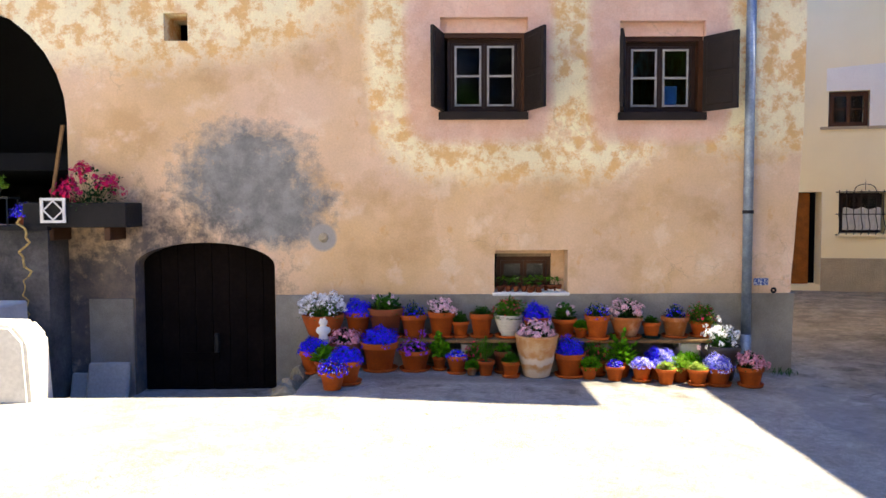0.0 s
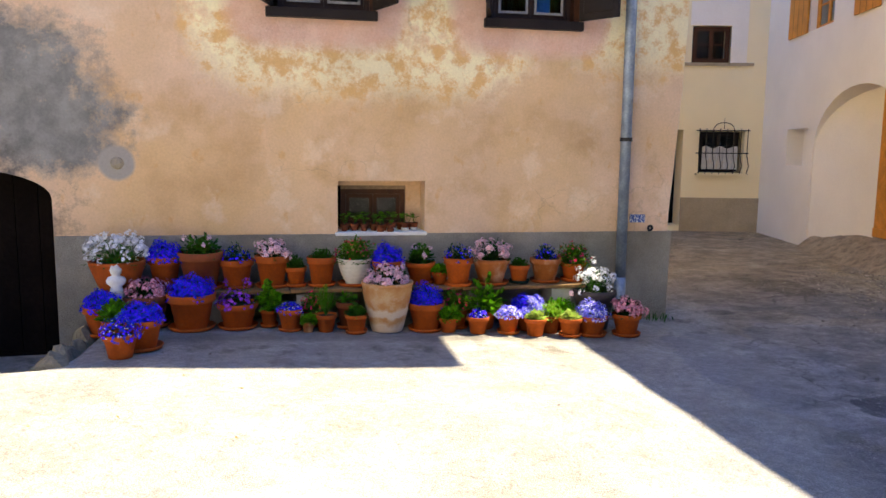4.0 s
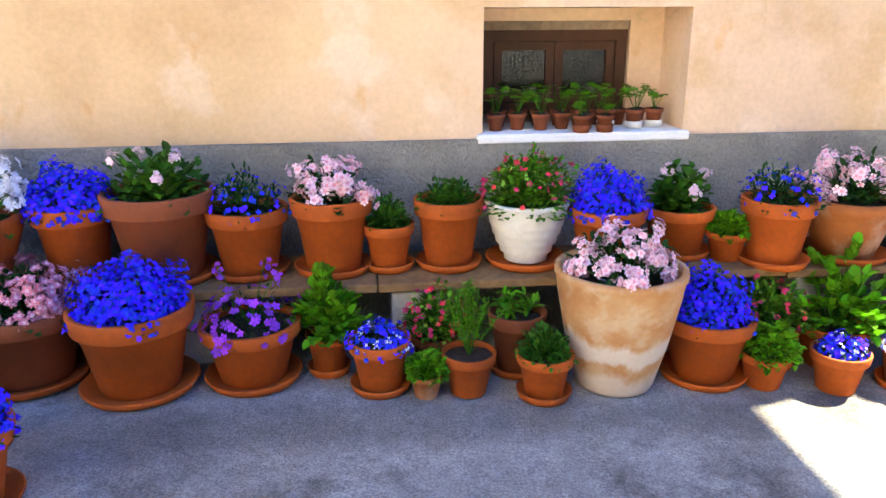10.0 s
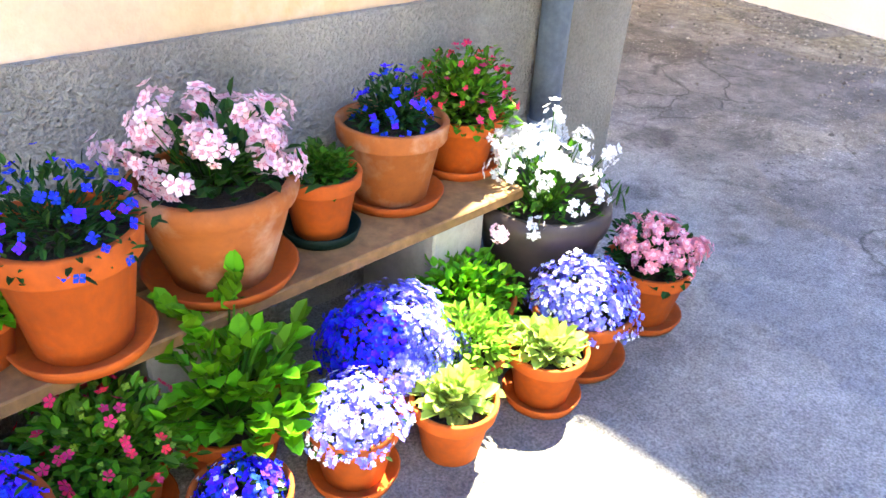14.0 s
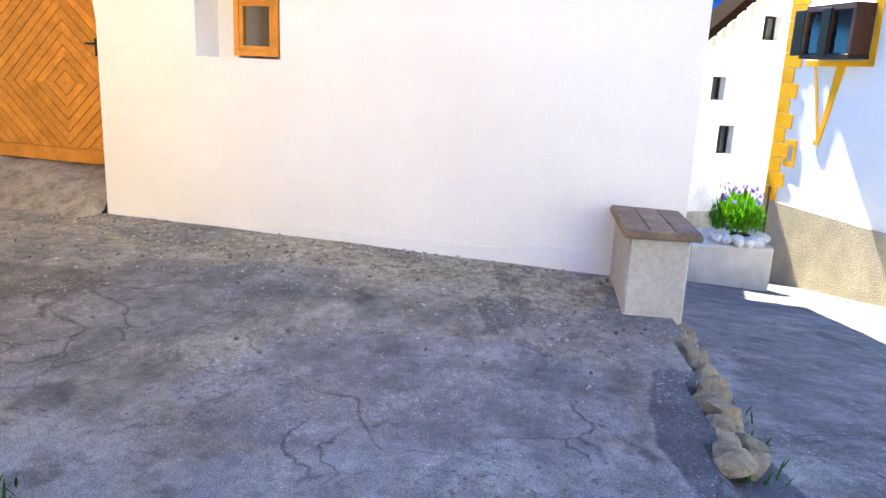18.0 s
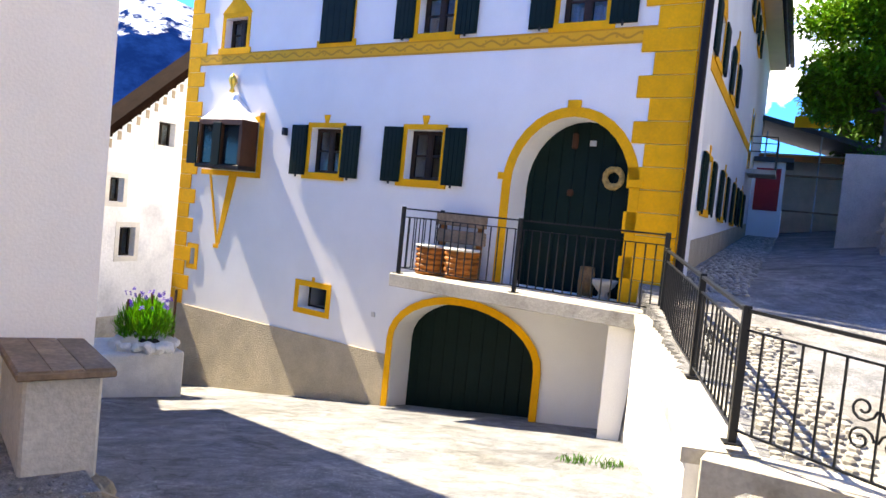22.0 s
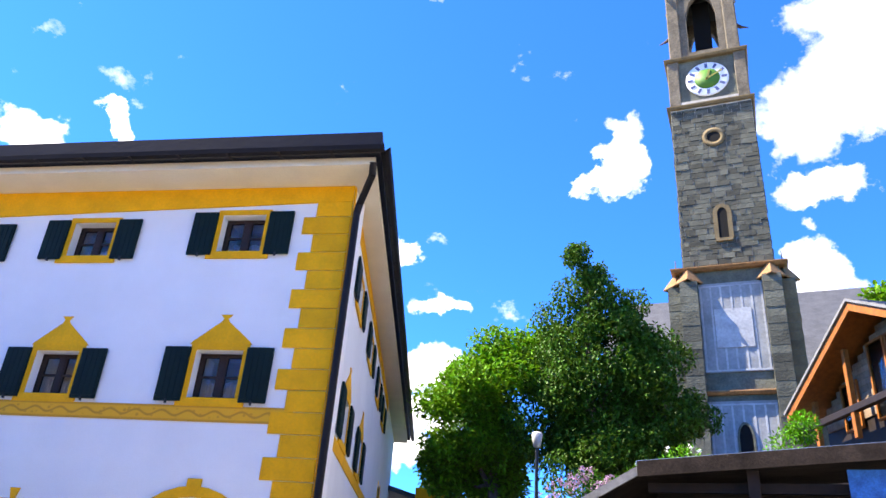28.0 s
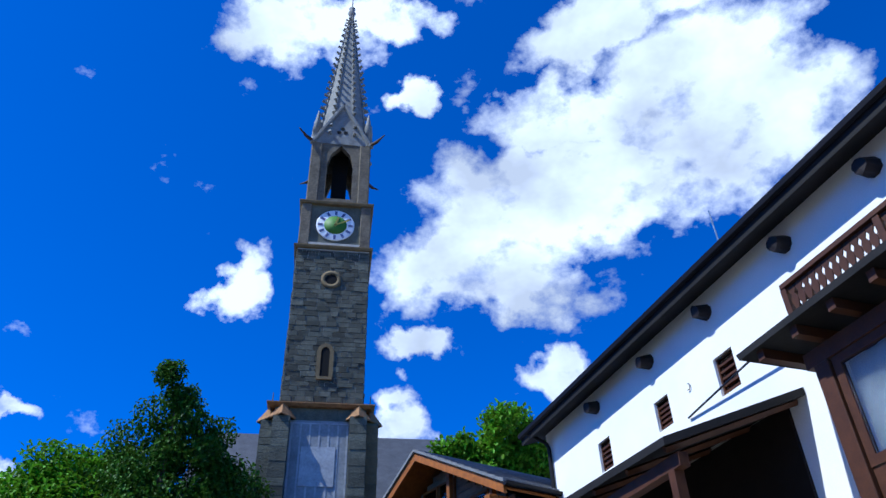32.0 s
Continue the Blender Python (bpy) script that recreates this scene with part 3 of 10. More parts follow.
def old_plaster():
    """Ochre facade with flaked limewash above, pink window surrounds, tan render below and a grey cement patch."""
    k = Nodes("flaked_ochre_plaster")
    big, mid, fine = k.noise(1.1, 5), k.noise(4.5, 8, 0.7), k.noise(45, 4)
    tan = k.mix(k.ramp(k.noise(0.9, 4, 0.5, (4, 0, 2)), 0.35, 0.65), (0.69, 0.455, 0.24), (0.73, 0.51, 0.35))
    stain = k.noise(1.7, 7, 0.62, (2, 0, 5))
    tan = k.mix(k.ramp(stain, 0.50, 0.66, 0.0, 0.75), tan, (0.56, 0.345, 0.165))
    tan = k.mix(k.ramp(k.noise(2.6, 6, 0.6, (9, 0, 3)), 0.56, 0.66, 0.0, 0.55), tan, (0.80, 0.62, 0.45))
    tan = k.mix(k.ramp(k.noise(7.0, 5, 0.6, (3, 0, 8), (1, 1, 0.55)), 0.62, 0.70, 0.0, 0.5), tan, (0.64, 0.33, 0.11))
    flake = k.mix(k.ramp(mid, 0.42, 0.53), (0.76, 0.46, 0.19), (0.92, 0.80, 0.52))
    flake = k.mix(k.ramp(k.noise(2.2, 6, 0.65, (7, 0, 1)), 0.58, 0.70), flake, (0.76, 0.50, 0.30))
    rag = k.math("MULTIPLY", k.math("SUBTRACT", mid, 0.5), 1.3)
    rag_big = k.math("MULTIPLY", k.math("SUBTRACT", big, 0.5), 1.2)
    left = k.block(-12, -0.55, 3.3, 12, rag, 0.06)
    middle = k.block(-0.85, 2.6, 2.05, 9.0, rag, 0.05)
    right = k.block(2.3, 6.0, 2.35, 12, rag, 0.05)
    upper = k.math("MAXIMUM", k.math("MAXIMUM", left, middle), right)
    c = k.mix(upper, tan, flake)
    rag_s = k.math("MULTIPLY", k.math("SUBTRACT", k.noise(2.5, 4), 0.5), 0.7)
    pinks = k.math("MAXIMUM", k.block(-0.40, 1.22, 2.46, 4.35, rag_s, 0.10), k.block(1.62, 3.18, 2.46, 4.30, rag_s, 0.10))
    c = k.mix(pinks, c, k.mix(k.ramp(mid, 0.4, 0.7), (0.74, 0.45, 0.33), (0.82, 0.57, 0.44)))
    rag_g = k.math("MULTIPLY", k.math("SUBTRACT", k.noise(5.0, 8, 0.75, (1, 0, 3)), 0.5), 3.6)
    grey = k.math("MAXIMUM", k.blob(-2.15, 2.05, 0.75, 0.62, rag_g, 0.5), k.blob(-1.9, 1.75, 0.66, 0.45, rag_g, 0.5))
    c = k.mix(grey, c, k.mix(k.ramp(mid, 0.35, 0.65), (0.17, 0.165, 0.155), (0.30, 0.29, 0.27)))
    c = k.mix(k.blob(-1.32, 1.42, 0.15, 0.15, rag_s, 0.2), c, (0.36, 0.33, 0.30))
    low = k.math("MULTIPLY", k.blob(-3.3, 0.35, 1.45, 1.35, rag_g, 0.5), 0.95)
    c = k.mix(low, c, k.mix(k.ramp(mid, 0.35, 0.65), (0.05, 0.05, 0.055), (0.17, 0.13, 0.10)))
    crack = k.n.new("ShaderNodeTexVoronoi")
    crack.feature = "DISTANCE_TO_EDGE"
    crack.inputs["Scale"].default_value = 0.75
    wob = k.n.new("ShaderNodeVectorMath")
    nz = k.n.new("ShaderNodeTexNoise")
    nz.inputs["Scale"].default_value, nz.inputs["Detail"].default_value = 3.0, 6.0
    k.l.new(k.co, nz.inputs[0])
    wob.operation = "MULTIPLY_ADD"
    k.l.new(nz.outputs["Color"], wob.inputs[0])
    wob.inputs[1].default_value = (0.5, 0.5, 0.5)
    k.l.new(k.co, wob.inputs[2])
    k.l.new(wob.outputs[0], crack.inputs["Vector"])
    line = k.math("MULTIPLY", k.ramp(crack.outputs["Distance"], 0.0, 0.006, 0.26, 0.0), k.ramp(big, 0.52, 0.62))
    c = k.mix(line, c, (0.22, 0.15, 0.10))
    tone = k.math("MULTIPLY", k.ramp(big, 0.3, 0.7, 0.88, 1.1), k.ramp(fine, 0.3, 0.7, 0.93, 1.06))
    g = k.n.new("ShaderNodeCombineColor")
    for i in range(3):
        k.l.new(tone, g.inputs[i])
    c = k.mix(1.0, c, g.outputs[0], "MULTIPLY")
    height = k.math("ADD", k.math("MULTIPLY", upper, k.ramp(mid, 0.46, 0.55, 0.0, 0.5)), k.math("MULTIPLY", fine, 0.5))
    return k.done(c, 0.92, height, 0.5, 0.012)


def asphalt_ground():
    """Patched asphalt: paler dusty yard, darker patches in curved outlines, grit and cracks."""
    k = Nodes("patched_asphalt")
    big, mid, fine, grit = k.noise(0.35, 4), k.noise(1.7, 7, 0.65), k.noise(16, 5, 0.7), k.noise(130, 3, 0.7)
    wob = k.math("MULTIPLY", k.math("SUBTRACT", mid, 0.5), 0.9)
    east = k.ramp(k.math("ADD", k.math("ADD", k.x, k.math("MULTIPLY", k.y, -0.35)), wob), 1.35, 1.6)
    yard = k.mix(k.ramp(mid, 0.35, 0.7), (0.27, 0.257, 0.234), (0.40, 0.384, 0.350))
    damp = k.math("MULTIPLY", k.ramp(k.noise(2.4, 6, 0.65, (3, 8, 0)), 0.54, 0.66), k.ramp(k.y, 6.3, 7.2))
    yard = k.mix(k.math("MULTIPLY", damp, 0.8), yard, (0.075, 0.066, 0.054))
    road = k.mix(k.ramp(mid, 0.36, 0.62), (0.115, 0.109, 0.099), (0.29, 0.273, 0.240))
    c = k.mix(east, yard, road)
    dust = k.math("MULTIPLY", k.ramp(k.noise(0.9, 6, 0.7, (5, 3, 0)), 0.47, 0.62), 0.65)
    c = k.mix(dust, c, (0.26, 0.23, 0.185))
    west = k.math("ADD", k.math("MULTIPLY", k.math("SUBTRACT", k.x, 6.77), -0.9637), k.math("MULTIPLY", k.math("SUBTRACT", k.y, 5.24), 0.2666))
    earth = k.math("MULTIPLY", k.ramp(k.math("ADD", west, k.math("MULTIPLY", wob, 1.2)), 0.55, 1.10, 1.0, 0.0), k.ramp(k.y, 5.1, 5.4))
    c = k.mix(k.math("MULTIPLY", earth, 0.85), c, k.mix(k.ramp(fine, 0.35, 0.65), (0.21, 0.18, 0.11), (0.40, 0.35, 0.24)))
    lane = k.math("MULTIPLY", k.ramp(k.y, 5.2, 4.9), k.ramp(k.x, 3.6, 4.2))
    c = k.mix(k.math("MULTIPLY", lane, 0.6), c, k.mix(k.ramp(k.noise(0.45, 2, 0.4, (3, 1, 0)), 0.49, 0.51), (0.085, 0.088, 0.10), (0.14, 0.145, 0.16)))
    streak = k.ramp(k.noise(1.1, 6, 0.65, (2, 7, 0), (0.5, 2.6, 1)), 0.56, 0.66)
    c = k.mix(k.math("MULTIPLY", streak, k.math("MULTIPLY", east, 0.55)), c, (0.34, 0.325, 0.30))
    dark = k.ramp(k.noise(0.8, 5, 0.6, (1, 9, 0), (1, 2.2, 1)), 0.60, 0.63)
    c = k.mix(k.math("MULTIPLY", dark, k.ramp(east, 0.0, 1.0, 0.12, 0.65)), c, (0.06, 0.058, 0.058))
    patch = k.math("MULTIPLY", k.ramp(k.noise(0.42, 3, 0.45, (8, 2, 0)), 0.515, 0.525), k.math("MULTIPLY", east, 0.6))
    c = k.mix(patch, c, k.mix(k.ramp(mid, 0.35, 0.7), (0.115, 0.12, 0.135), (0.17, 0.172, 0.18)))
    blotch = k.ramp(k.noise(3.2, 9, 0.72, (4, 4, 0)), 0.40, 0.62, 0.74, 1.36)
    def spot(px, py, rx, ry, soft=0.06):
        dx = k.math("DIVIDE", k.math("SUBTRACT", k.x, px), rx)
        dy = k.math("DIVIDE", k.math("SUBTRACT", k.y, py), ry)
        d = k.math("ADD", k.math("POWER", dx, 2.0), k.math("POWER", dy, 2.0))
        rag = k.math("MULTIPLY", k.math("SUBTRACT", k.noise(3.0, 6, 0.6, (px, py, 0)), 0.5), 1.6)
        return k.ramp(k.math("ADD", d, rag), 1 - soft, 1 + soft, 1.0, 0.0)
    # smooth bluish repair beside the pots, a fresh dark one by the broken edge, dark worn places up the lane
    c = k.mix(k.math("MULTIPLY", spot(3.85, 6.3, 0.62, 1.5), 0.75), c, k.mix(k.ramp(mid, 0.35, 0.7), (0.20, 0.203, 0.21), (0.26, 0.262, 0.265)))
    c = k.mix(k.math("MULTIPLY", spot(4.85, 7.0, 0.75, 1.0), 0.65), c, k.mix(k.ramp(mid, 0.35, 0.7), (0.18, 0.183, 0.195), (0.24, 0.242, 0.25)))
    c = k.mix(k.math("MULTIPLY", spot(4.55, 5.62, 0.78, 0.26), 0.85), c, (0.062, 0.066, 0.075))
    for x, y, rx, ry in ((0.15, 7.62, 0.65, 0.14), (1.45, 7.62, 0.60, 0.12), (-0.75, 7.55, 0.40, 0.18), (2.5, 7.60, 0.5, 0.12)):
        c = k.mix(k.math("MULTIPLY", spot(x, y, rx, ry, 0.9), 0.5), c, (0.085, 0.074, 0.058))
    c = k.mix(k.math("MULTIPLY", spot(6.1, 9.8, 0.34, 0.8, 0.3), 0.8), c, (0.055, 0.050, 0.046))
    c = k.mix(k.math("MULTIPLY", k.ramp(k.math("ADD", k.y, wob), 8.8, 11.0), 0.55), c, (0.36, 0.305, 0.21))
    pebble = k.math("MULTIPLY", k.ramp(k.noise(55, 2, 0.5, (3, 5, 0)), 0.62, 0.67), k.ramp(k.noise(1.2, 4, 0.6, (6, 1, 0)), 0.42, 0.60, 0.1, 0.85))
    c = k.mix(k.math("MULTIPLY", pebble, east), c, (0.44, 0.42, 0.38))
    pit = k.math("MULTIPLY", k.ramp(k.noise(30, 3, 0.6, (7, 2, 0)), 0.60, 0.66), k.ramp(k.noise(1.0, 4, 0.6, (1, 6, 0)), 0.45, 0.60, 0.0, 0.7))
    c = k.mix(k.math("MULTIPLY", pit, k.ramp(east, 0.0, 1.0, 0.4, 1.0)), c, (0.05, 0.048, 0.045))
    cr = k.n.new("ShaderNodeTexVoronoi")
    cr.feature = "DISTANCE_TO_EDGE"
    cr.inputs["Scale"].default_value = 0.5
    nz = k.n.new("ShaderNodeTexNoise")
    nz.inputs["Scale"].default_value, nz.inputs["Detail"].default_value = 1.6, 7.0
    k.l.new(k.co, nz.inputs[0])
    add = k.n.new("ShaderNodeVectorMath")
    add.operation = "MULTIPLY_ADD"
    k.l.new(nz.outputs["Color"], add.inputs[0])
    add.inputs[1].default_value = (0.9, 0.9, 0.0)
    k.l.new(k.co, add.inputs[2])
    k.l.new(add.outputs[0], cr.inputs["Vector"])
    line = k.math("MULTIPLY", k.ramp(cr.outputs["Distance"], 0.0, 0.0065, 0.7, 0.0), k.ramp(k.noise(0.9, 4, 0.6, (2, 2, 0)), 0.40, 0.58))
    line = k.math("MULTIPLY", line, k.ramp(east, 0.0, 1.0, 0.35, 1.0))
    web = k.n.new("ShaderNodeTexVoronoi")
    web.feature = "DISTANCE_TO_EDGE"
    web.inputs["Scale"].default_value = 2.6
    k.l.new(add.outputs[0], web.inputs["Vector"])
    crazed = k.math("MULTIPLY", k.ramp(web.outputs["Distance"], 0.0, 0.03, 0.75, 0.0), k.ramp(k.noise(0.8, 5, 0.6, (9, 4, 0)), 0.53, 0.62))
    line = k.math("MAXIMUM", line, k.math("MULTIPLY", crazed, east))
    c = k.mix(line, c, (0.045, 0.042, 0.038))
    tone = k.math("MULTIPLY", k.math("MULTIPLY", k.ramp(big, 0.3, 0.7, 0.85, 1.15), k.ramp(fine, 0.3, 0.7, 0.78, 1.22)), k.ramp(grit, 0.36, 0.66, 0.62, 1.42))
    tone = k.math("MULTIPLY", tone, k.mix(east, (1.0, 1.0, 1.0), blotch))
    g = k.n.new("ShaderNodeCombineColor")
    for i in range(3):
        k.l.new(tone, g.inputs[i])
    c = k.mix(1.0, c, g.outputs[0], "MULTIPLY")
    h = k.math("SUBTRACT", k.math("ADD", k.math("ADD", k.math("MULTIPLY", grit, 0.6), fine), k.math("MULTIPLY", mid, 0.5)), line)
    return k.done(c, 0.88, h, 0.8, 0.018)


def limed_pot():
    """Ochre terracotta with a ragged white lime band and chalky foot."""
    k = Nodes("lime_banded_terracotta")
    mid, fine = k.noise(6, 6, 0.65), k.noise(50, 4)
    c = k.mix(k.ramp(mid, 0.38, 0.64), (0.46, 0.19, 0.055), (0.56, 0.33, 0.15))
    drip = k.noise(9, 5, 0.6, (1, 2, 0), (1, 1, 0.35))
    low = k.math("ADD", k.z, k.math("MULTIPLY", k.math("SUBTRACT", drip, 0.5), 0.16))
    band = k.math("MULTIPLY", k.ramp(low, 0.13, 0.15), k.ramp(low, 0.20, 0.23, 1.0, 0.0))
    foot = k.ramp(low, 0.06, 0.10, 0.7, 0.0)
    c = k.mix(k.math("MULTIPLY", k.ramp(k.noise(13, 5, 0.6), 0.50, 0.62), 0.45), c, (0.62, 0.48, 0.33))
    c = k.mix(k.math("MAXIMUM", k.math("MULTIPLY", band, 0.85), foot), c, (0.66, 0.58, 0.48))
    c = k.mix(k.ramp(fine, 0.3, 0.7, 0.0, 0.18), c, (0.34, 0.15, 0.05))
    return k.done(c, 0.85, fine, 0.3, 0.004)


OCHRE = old_plaster()
TERRAPALE = limed_pot()
ASPHALT = asphalt_ground()

# ---- plan ----
A_Y = 8.42                                   # front of the ochre house
W0, W1 = Vector((6.77, 5.24, 0)), Vector((8.07, 9.94, 0))      # foot of the white house's wall
F0, F_TURN = Vector((7.1, -1.902, 0)), 12.82  # right front corner line of the ochre-trimmed house
STREET_A, STREET_B = Vector((4.14, 2.42)), Vector((6.40, -0.25))


def smooth(a, b, v):
    t = min(1.0, max(0.0, (v - a) / (b - a)))
    return t * t * (3 - 2 * t)


ROCK = [(-3.0, 5.9), (4.0, 5.72), (4.47, 5.64), (5.3, 5.51), (5.83, 5.44), (6.16, 5.44), (6.9, 5.2), (30.0, 5.2)]


def rock_y(x):
    for (a, b), (c, d) in zip(ROCK, ROCK[1:]):
        if a <= x <= c:
            return b + (d - b) * (x - a) / (c - a)
    return ROCK[0][1] if x < ROCK[0][0] else ROCK[-1][1]


def ground_z(x, y):
    """Height of the ground: yard, dipping lane, rising street."""
    yard = 0.03 - 0.04 * min(3.4, max(-1.6, x)) + 0.085 * smooth(4.5, 7.6, x)
    yard -= 0.42 * smooth(-1.25, -1.75, x) * smooth(6.6, 7.3, y)
    line = STREET_B - STREET_A
    side = (line.x * (y - STREET_A.y) - line.y * (x - STREET_A.x)) / line.length
    climb = 0.36 * (x - 4.0) - 0.93 * (y - 2.0)
    over = max(0.0, -0.918 * (x - 7.22) - 0.397 * (y + 1.87) - 0.8)
    street = 0.10 + 0.14 * min(6.0, max(0.0, climb)) + 0.05 * max(0.0, climb - 6.0) + 0.15 * min(over, 3.5) * smooth(5.0, 8.0, climb) if y < 2.2 else 0.0
    lane = -0.172 * (x - 3.2) + 0.075 * (min(y, 4.6) - 4.4)
    if x > 2.0 and y < rock_y(x) and side > 0:
        return min(yard, lane)
    if side <= 0 and y < 2.6:
        return max(yard, min(street, 6.0)) if x > -6 else yard
    return yard


def build_ground():
    xs = np.unique(np.concatenate([np.linspace(-700, -20, 12), np.linspace(-20, -4, 17), np.arange(-4, 9.5, 0.09), np.linspace(9.5, 22, 60), np.linspace(22, 60, 16), np.linspace(60, 900, 10)]))
    ys = np.unique(np.concatenate([np.linspace(-700, -40, 10), np.linspace(-40, -4, 50), np.arange(-4, 10, 0.09), np.linspace(10, 25, 24), np.linspace(25, 700, 10)]))
    vs = []
    for y in ys:
        for x in xs:
            z = ground_z(x, y)
            far = max(0.0, math.hypot(x - 5, y) - 40)
            z = z * math.exp(-far / 60) + (0 if far else 0.012 * noise.noise((x * 1.3, y * 1.3, 0)))
            vs.append((float(x), float(y), float(z)))
    w = len(xs)
    fs = [(j * w + i, j * w + i + 1, (j + 1) * w + i + 1, (j + 1) * w + i) for j in range(len(ys) - 1) for i in range(w - 1)]
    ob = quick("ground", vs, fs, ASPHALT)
    tagged(ob, "patched grey asphalt yard and lanes with cracks and dust", "ground", kind="structure")


build_ground()


# ---- ochre house with the flower pots ----
def ochre_house():
    h = tagged(new("ochre_house"), "old ochre plastered house with flaking limewash and dark shutters", "house")
    holes = [(-6.7, -4.1, 1.57, 4.02, 1.3), (-3.02, -2.76, 3.57, 3.87, 0), (-3.4, -1.85, -0.75, 1.37, 0.26),
             (-0.01, 0.95, 2.74, 3.82, 0), (1.96, 2.90, 2.73, 3.78, 0), (0.585, 1.40, 0.80, 1.275, 0)]
    def worn(bm):
        """The corner leans in towards its foot."""
        zs = sorted({round(v.co.z, 4) for v in bm.verts})
        for z in (0.0, 0.4, 0.785, 1.0, 1.6, 2.2, 3.2):
            if zs[0] < z < zs[-1]:
                bmesh.ops.bisect_plane(bm, geom=bm.verts[:] + bm.edges[:] + bm.faces[:], plane_co=(0, 0, z), plane_no=(0, 0, 1))
        for v in bm.verts:
            if v.co.x > 3.9:
                v.co.x -= 0.13 * (1 - smooth(0.2, 3.0, v.co.z)) + 0.012 * noise.noise((0, v.co.y * 0.7, v.co.z * 2.3))
        return bm
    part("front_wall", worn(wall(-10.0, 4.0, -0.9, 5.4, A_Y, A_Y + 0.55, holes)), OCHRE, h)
    part("side_wall", worn(box(3.4, 3.995, A_Y + 0.55, 14.0, -0.6, 5.4)), OCHRE, h)
    part("side_wall", box(-10.0, -9.4, A_Y + 0.55, 14.0, -0.6, 5.4), OCHRE, h)
    # rear and inner walls in dark plaster, to paint the portal's inner shade
    part("rear_wall", box(-10.0, 4.0, 14.0, 14.5, -0.6, 5.4), DIRTYSHADEPL, h)
    part("inner_wall", box(-4.05, -3.9, A_Y + 0.56, 13.99, 1.6, 5.29), DIRTYSHADEPL, h)
    # black sheet added behind the portal, in place of deep shade
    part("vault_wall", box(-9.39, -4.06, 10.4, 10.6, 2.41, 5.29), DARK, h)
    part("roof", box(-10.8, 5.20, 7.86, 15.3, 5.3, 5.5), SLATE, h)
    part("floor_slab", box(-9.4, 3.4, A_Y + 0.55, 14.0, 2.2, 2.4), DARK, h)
    # plinth, a little proud
    bm = bmesh.new()
    bx(bm, -1.84, 4.015, A_Y - 0.03, A_Y - 0.002, -0.6, 0.785)
    bx(bm, 4.002, 4.03, A_Y - 0.03, 14.0, -0.6, 0.785)
    bx(bm, -3.9, -3.42, A_Y - 0.03, A_Y - 0.002, -0.9, 0.75)
    part("plinth", worn(bm), ROUGHCAST, h, "grey rough-cast cement plinth")
    # stable door
    d = part("stable_door", wall(-3.42, -1.83, -0.75, 1.5, A_Y + 0.28, A_Y + 0.33, []), STABLEWOOD, h, "weathered dark double stable door")
    for i in range(8):
        a = -3.40 + i * 0.194
        part("board", box(a + 0.004, a + 0.190, A_Y + 0.255, A_Y + 0.279, -0.7, 1.42), STABLEWOOD, d)
    part("rail", box(-3.38, -2.66, A_Y + 0.232, A_Y + 0.253, -0.42, -0.30), STABLEWOOD, d)
    part("rail", box(-2.60, -1.88, A_Y + 0.232, A_Y + 0.253, -0.42, -0.30), STABLEWOOD, d)
    part("bolt", box(-2.95, -2.55, A_Y + 0.225, A_Y + 0.25, 0.02, 0.10), STABLEWOOD, d)
    part("handle", box(-2.60, -2.55, A_Y + 0.20, A_Y + 0.25, 0.1, 0.32, bevel=0.008), IRON, d)
    # windows with shutters
    for u0, u1, z0, z1, right in ((-0.01, 0.95, 2.74, 3.82, 68), (1.96, 2.90, 2.73, 3.78, 54)):
        w = casement(h, u0 + 0.08, u1 - 0.06, z0 + 0.06, z1 - 0.20, A_Y + 0.16, DARKSASH, 2, 1)
        a, b, c, d = u0 + 0.127, u1 - 0.107, z0 + 0.107, z1 - 0.247
        for p, q in ((a + 0.04, (a + b) / 2 - 0.04), ((a + b) / 2 + 0.04, b - 0.04)):
            bm = frame_bm(p - 0.008, q + 0.008, c + 0.03, d - 0.03, 0.022, A_Y + 0.150, A_Y + 0.159)
            bx(bm, p + 0.014, q - 0.014, A_Y + 0.150, A_Y + 0.160, (c + d) / 2 - 0.012, (c + d) / 2 + 0.012)
            part("glazing_bar", bm, PALEBAR, w)
        part("sill", box(u0 - 0.02, u1 + 0.0, A_Y - 0.06, A_Y + 0.21, z0 - 0.03, z0 + 0.05), DARKWOOD, w)
        part("lintel", box(u0 + 0.002, u1 - 0.002, A_Y + 0.10, A_Y + 0.24, z1 - 0.20, z1 - 0.15), BROWNWOOD, w)
        part("lintel_render", box(u0 + 0.002, u1 - 0.002, A_Y + 0.08, A_Y + 0.24, z1 - 0.149, z1 - 0.002), OCHRE, w)
        part("side_board", box(u1 - 0.06, u1 - 0.004, A_Y + 0.06, A_Y + 0.22, z0 + 0.05, z1 - 0.20), BROWNWOOD, w)
        for hinge, turn, sgn in ((u0 + 0.03, 74, -1), (u1 - 0.03, right, 1)):
            bm = bmesh.new()
            bx(bm, 0, 0.42, -0.018, 0.018, z0 + 0.06, z1 - 0.18, bevel=0.004)
            for a, b in ((z0 + 0.12, z0 + 0.42), (z0 + 0.48, z1 - 0.24)):
                bx(bm, 0.05, 0.37, -0.026, 0.026, a, b, bevel=0.006)
            m = Matrix.Translation((hinge, A_Y - 0.025, 0)) @ Matrix.Rotation(radians(-turn if sgn > 0 else -(180 - turn)), 4, "Z")
            bmesh.ops.transform(bm, matrix=m, verts=bm.verts)
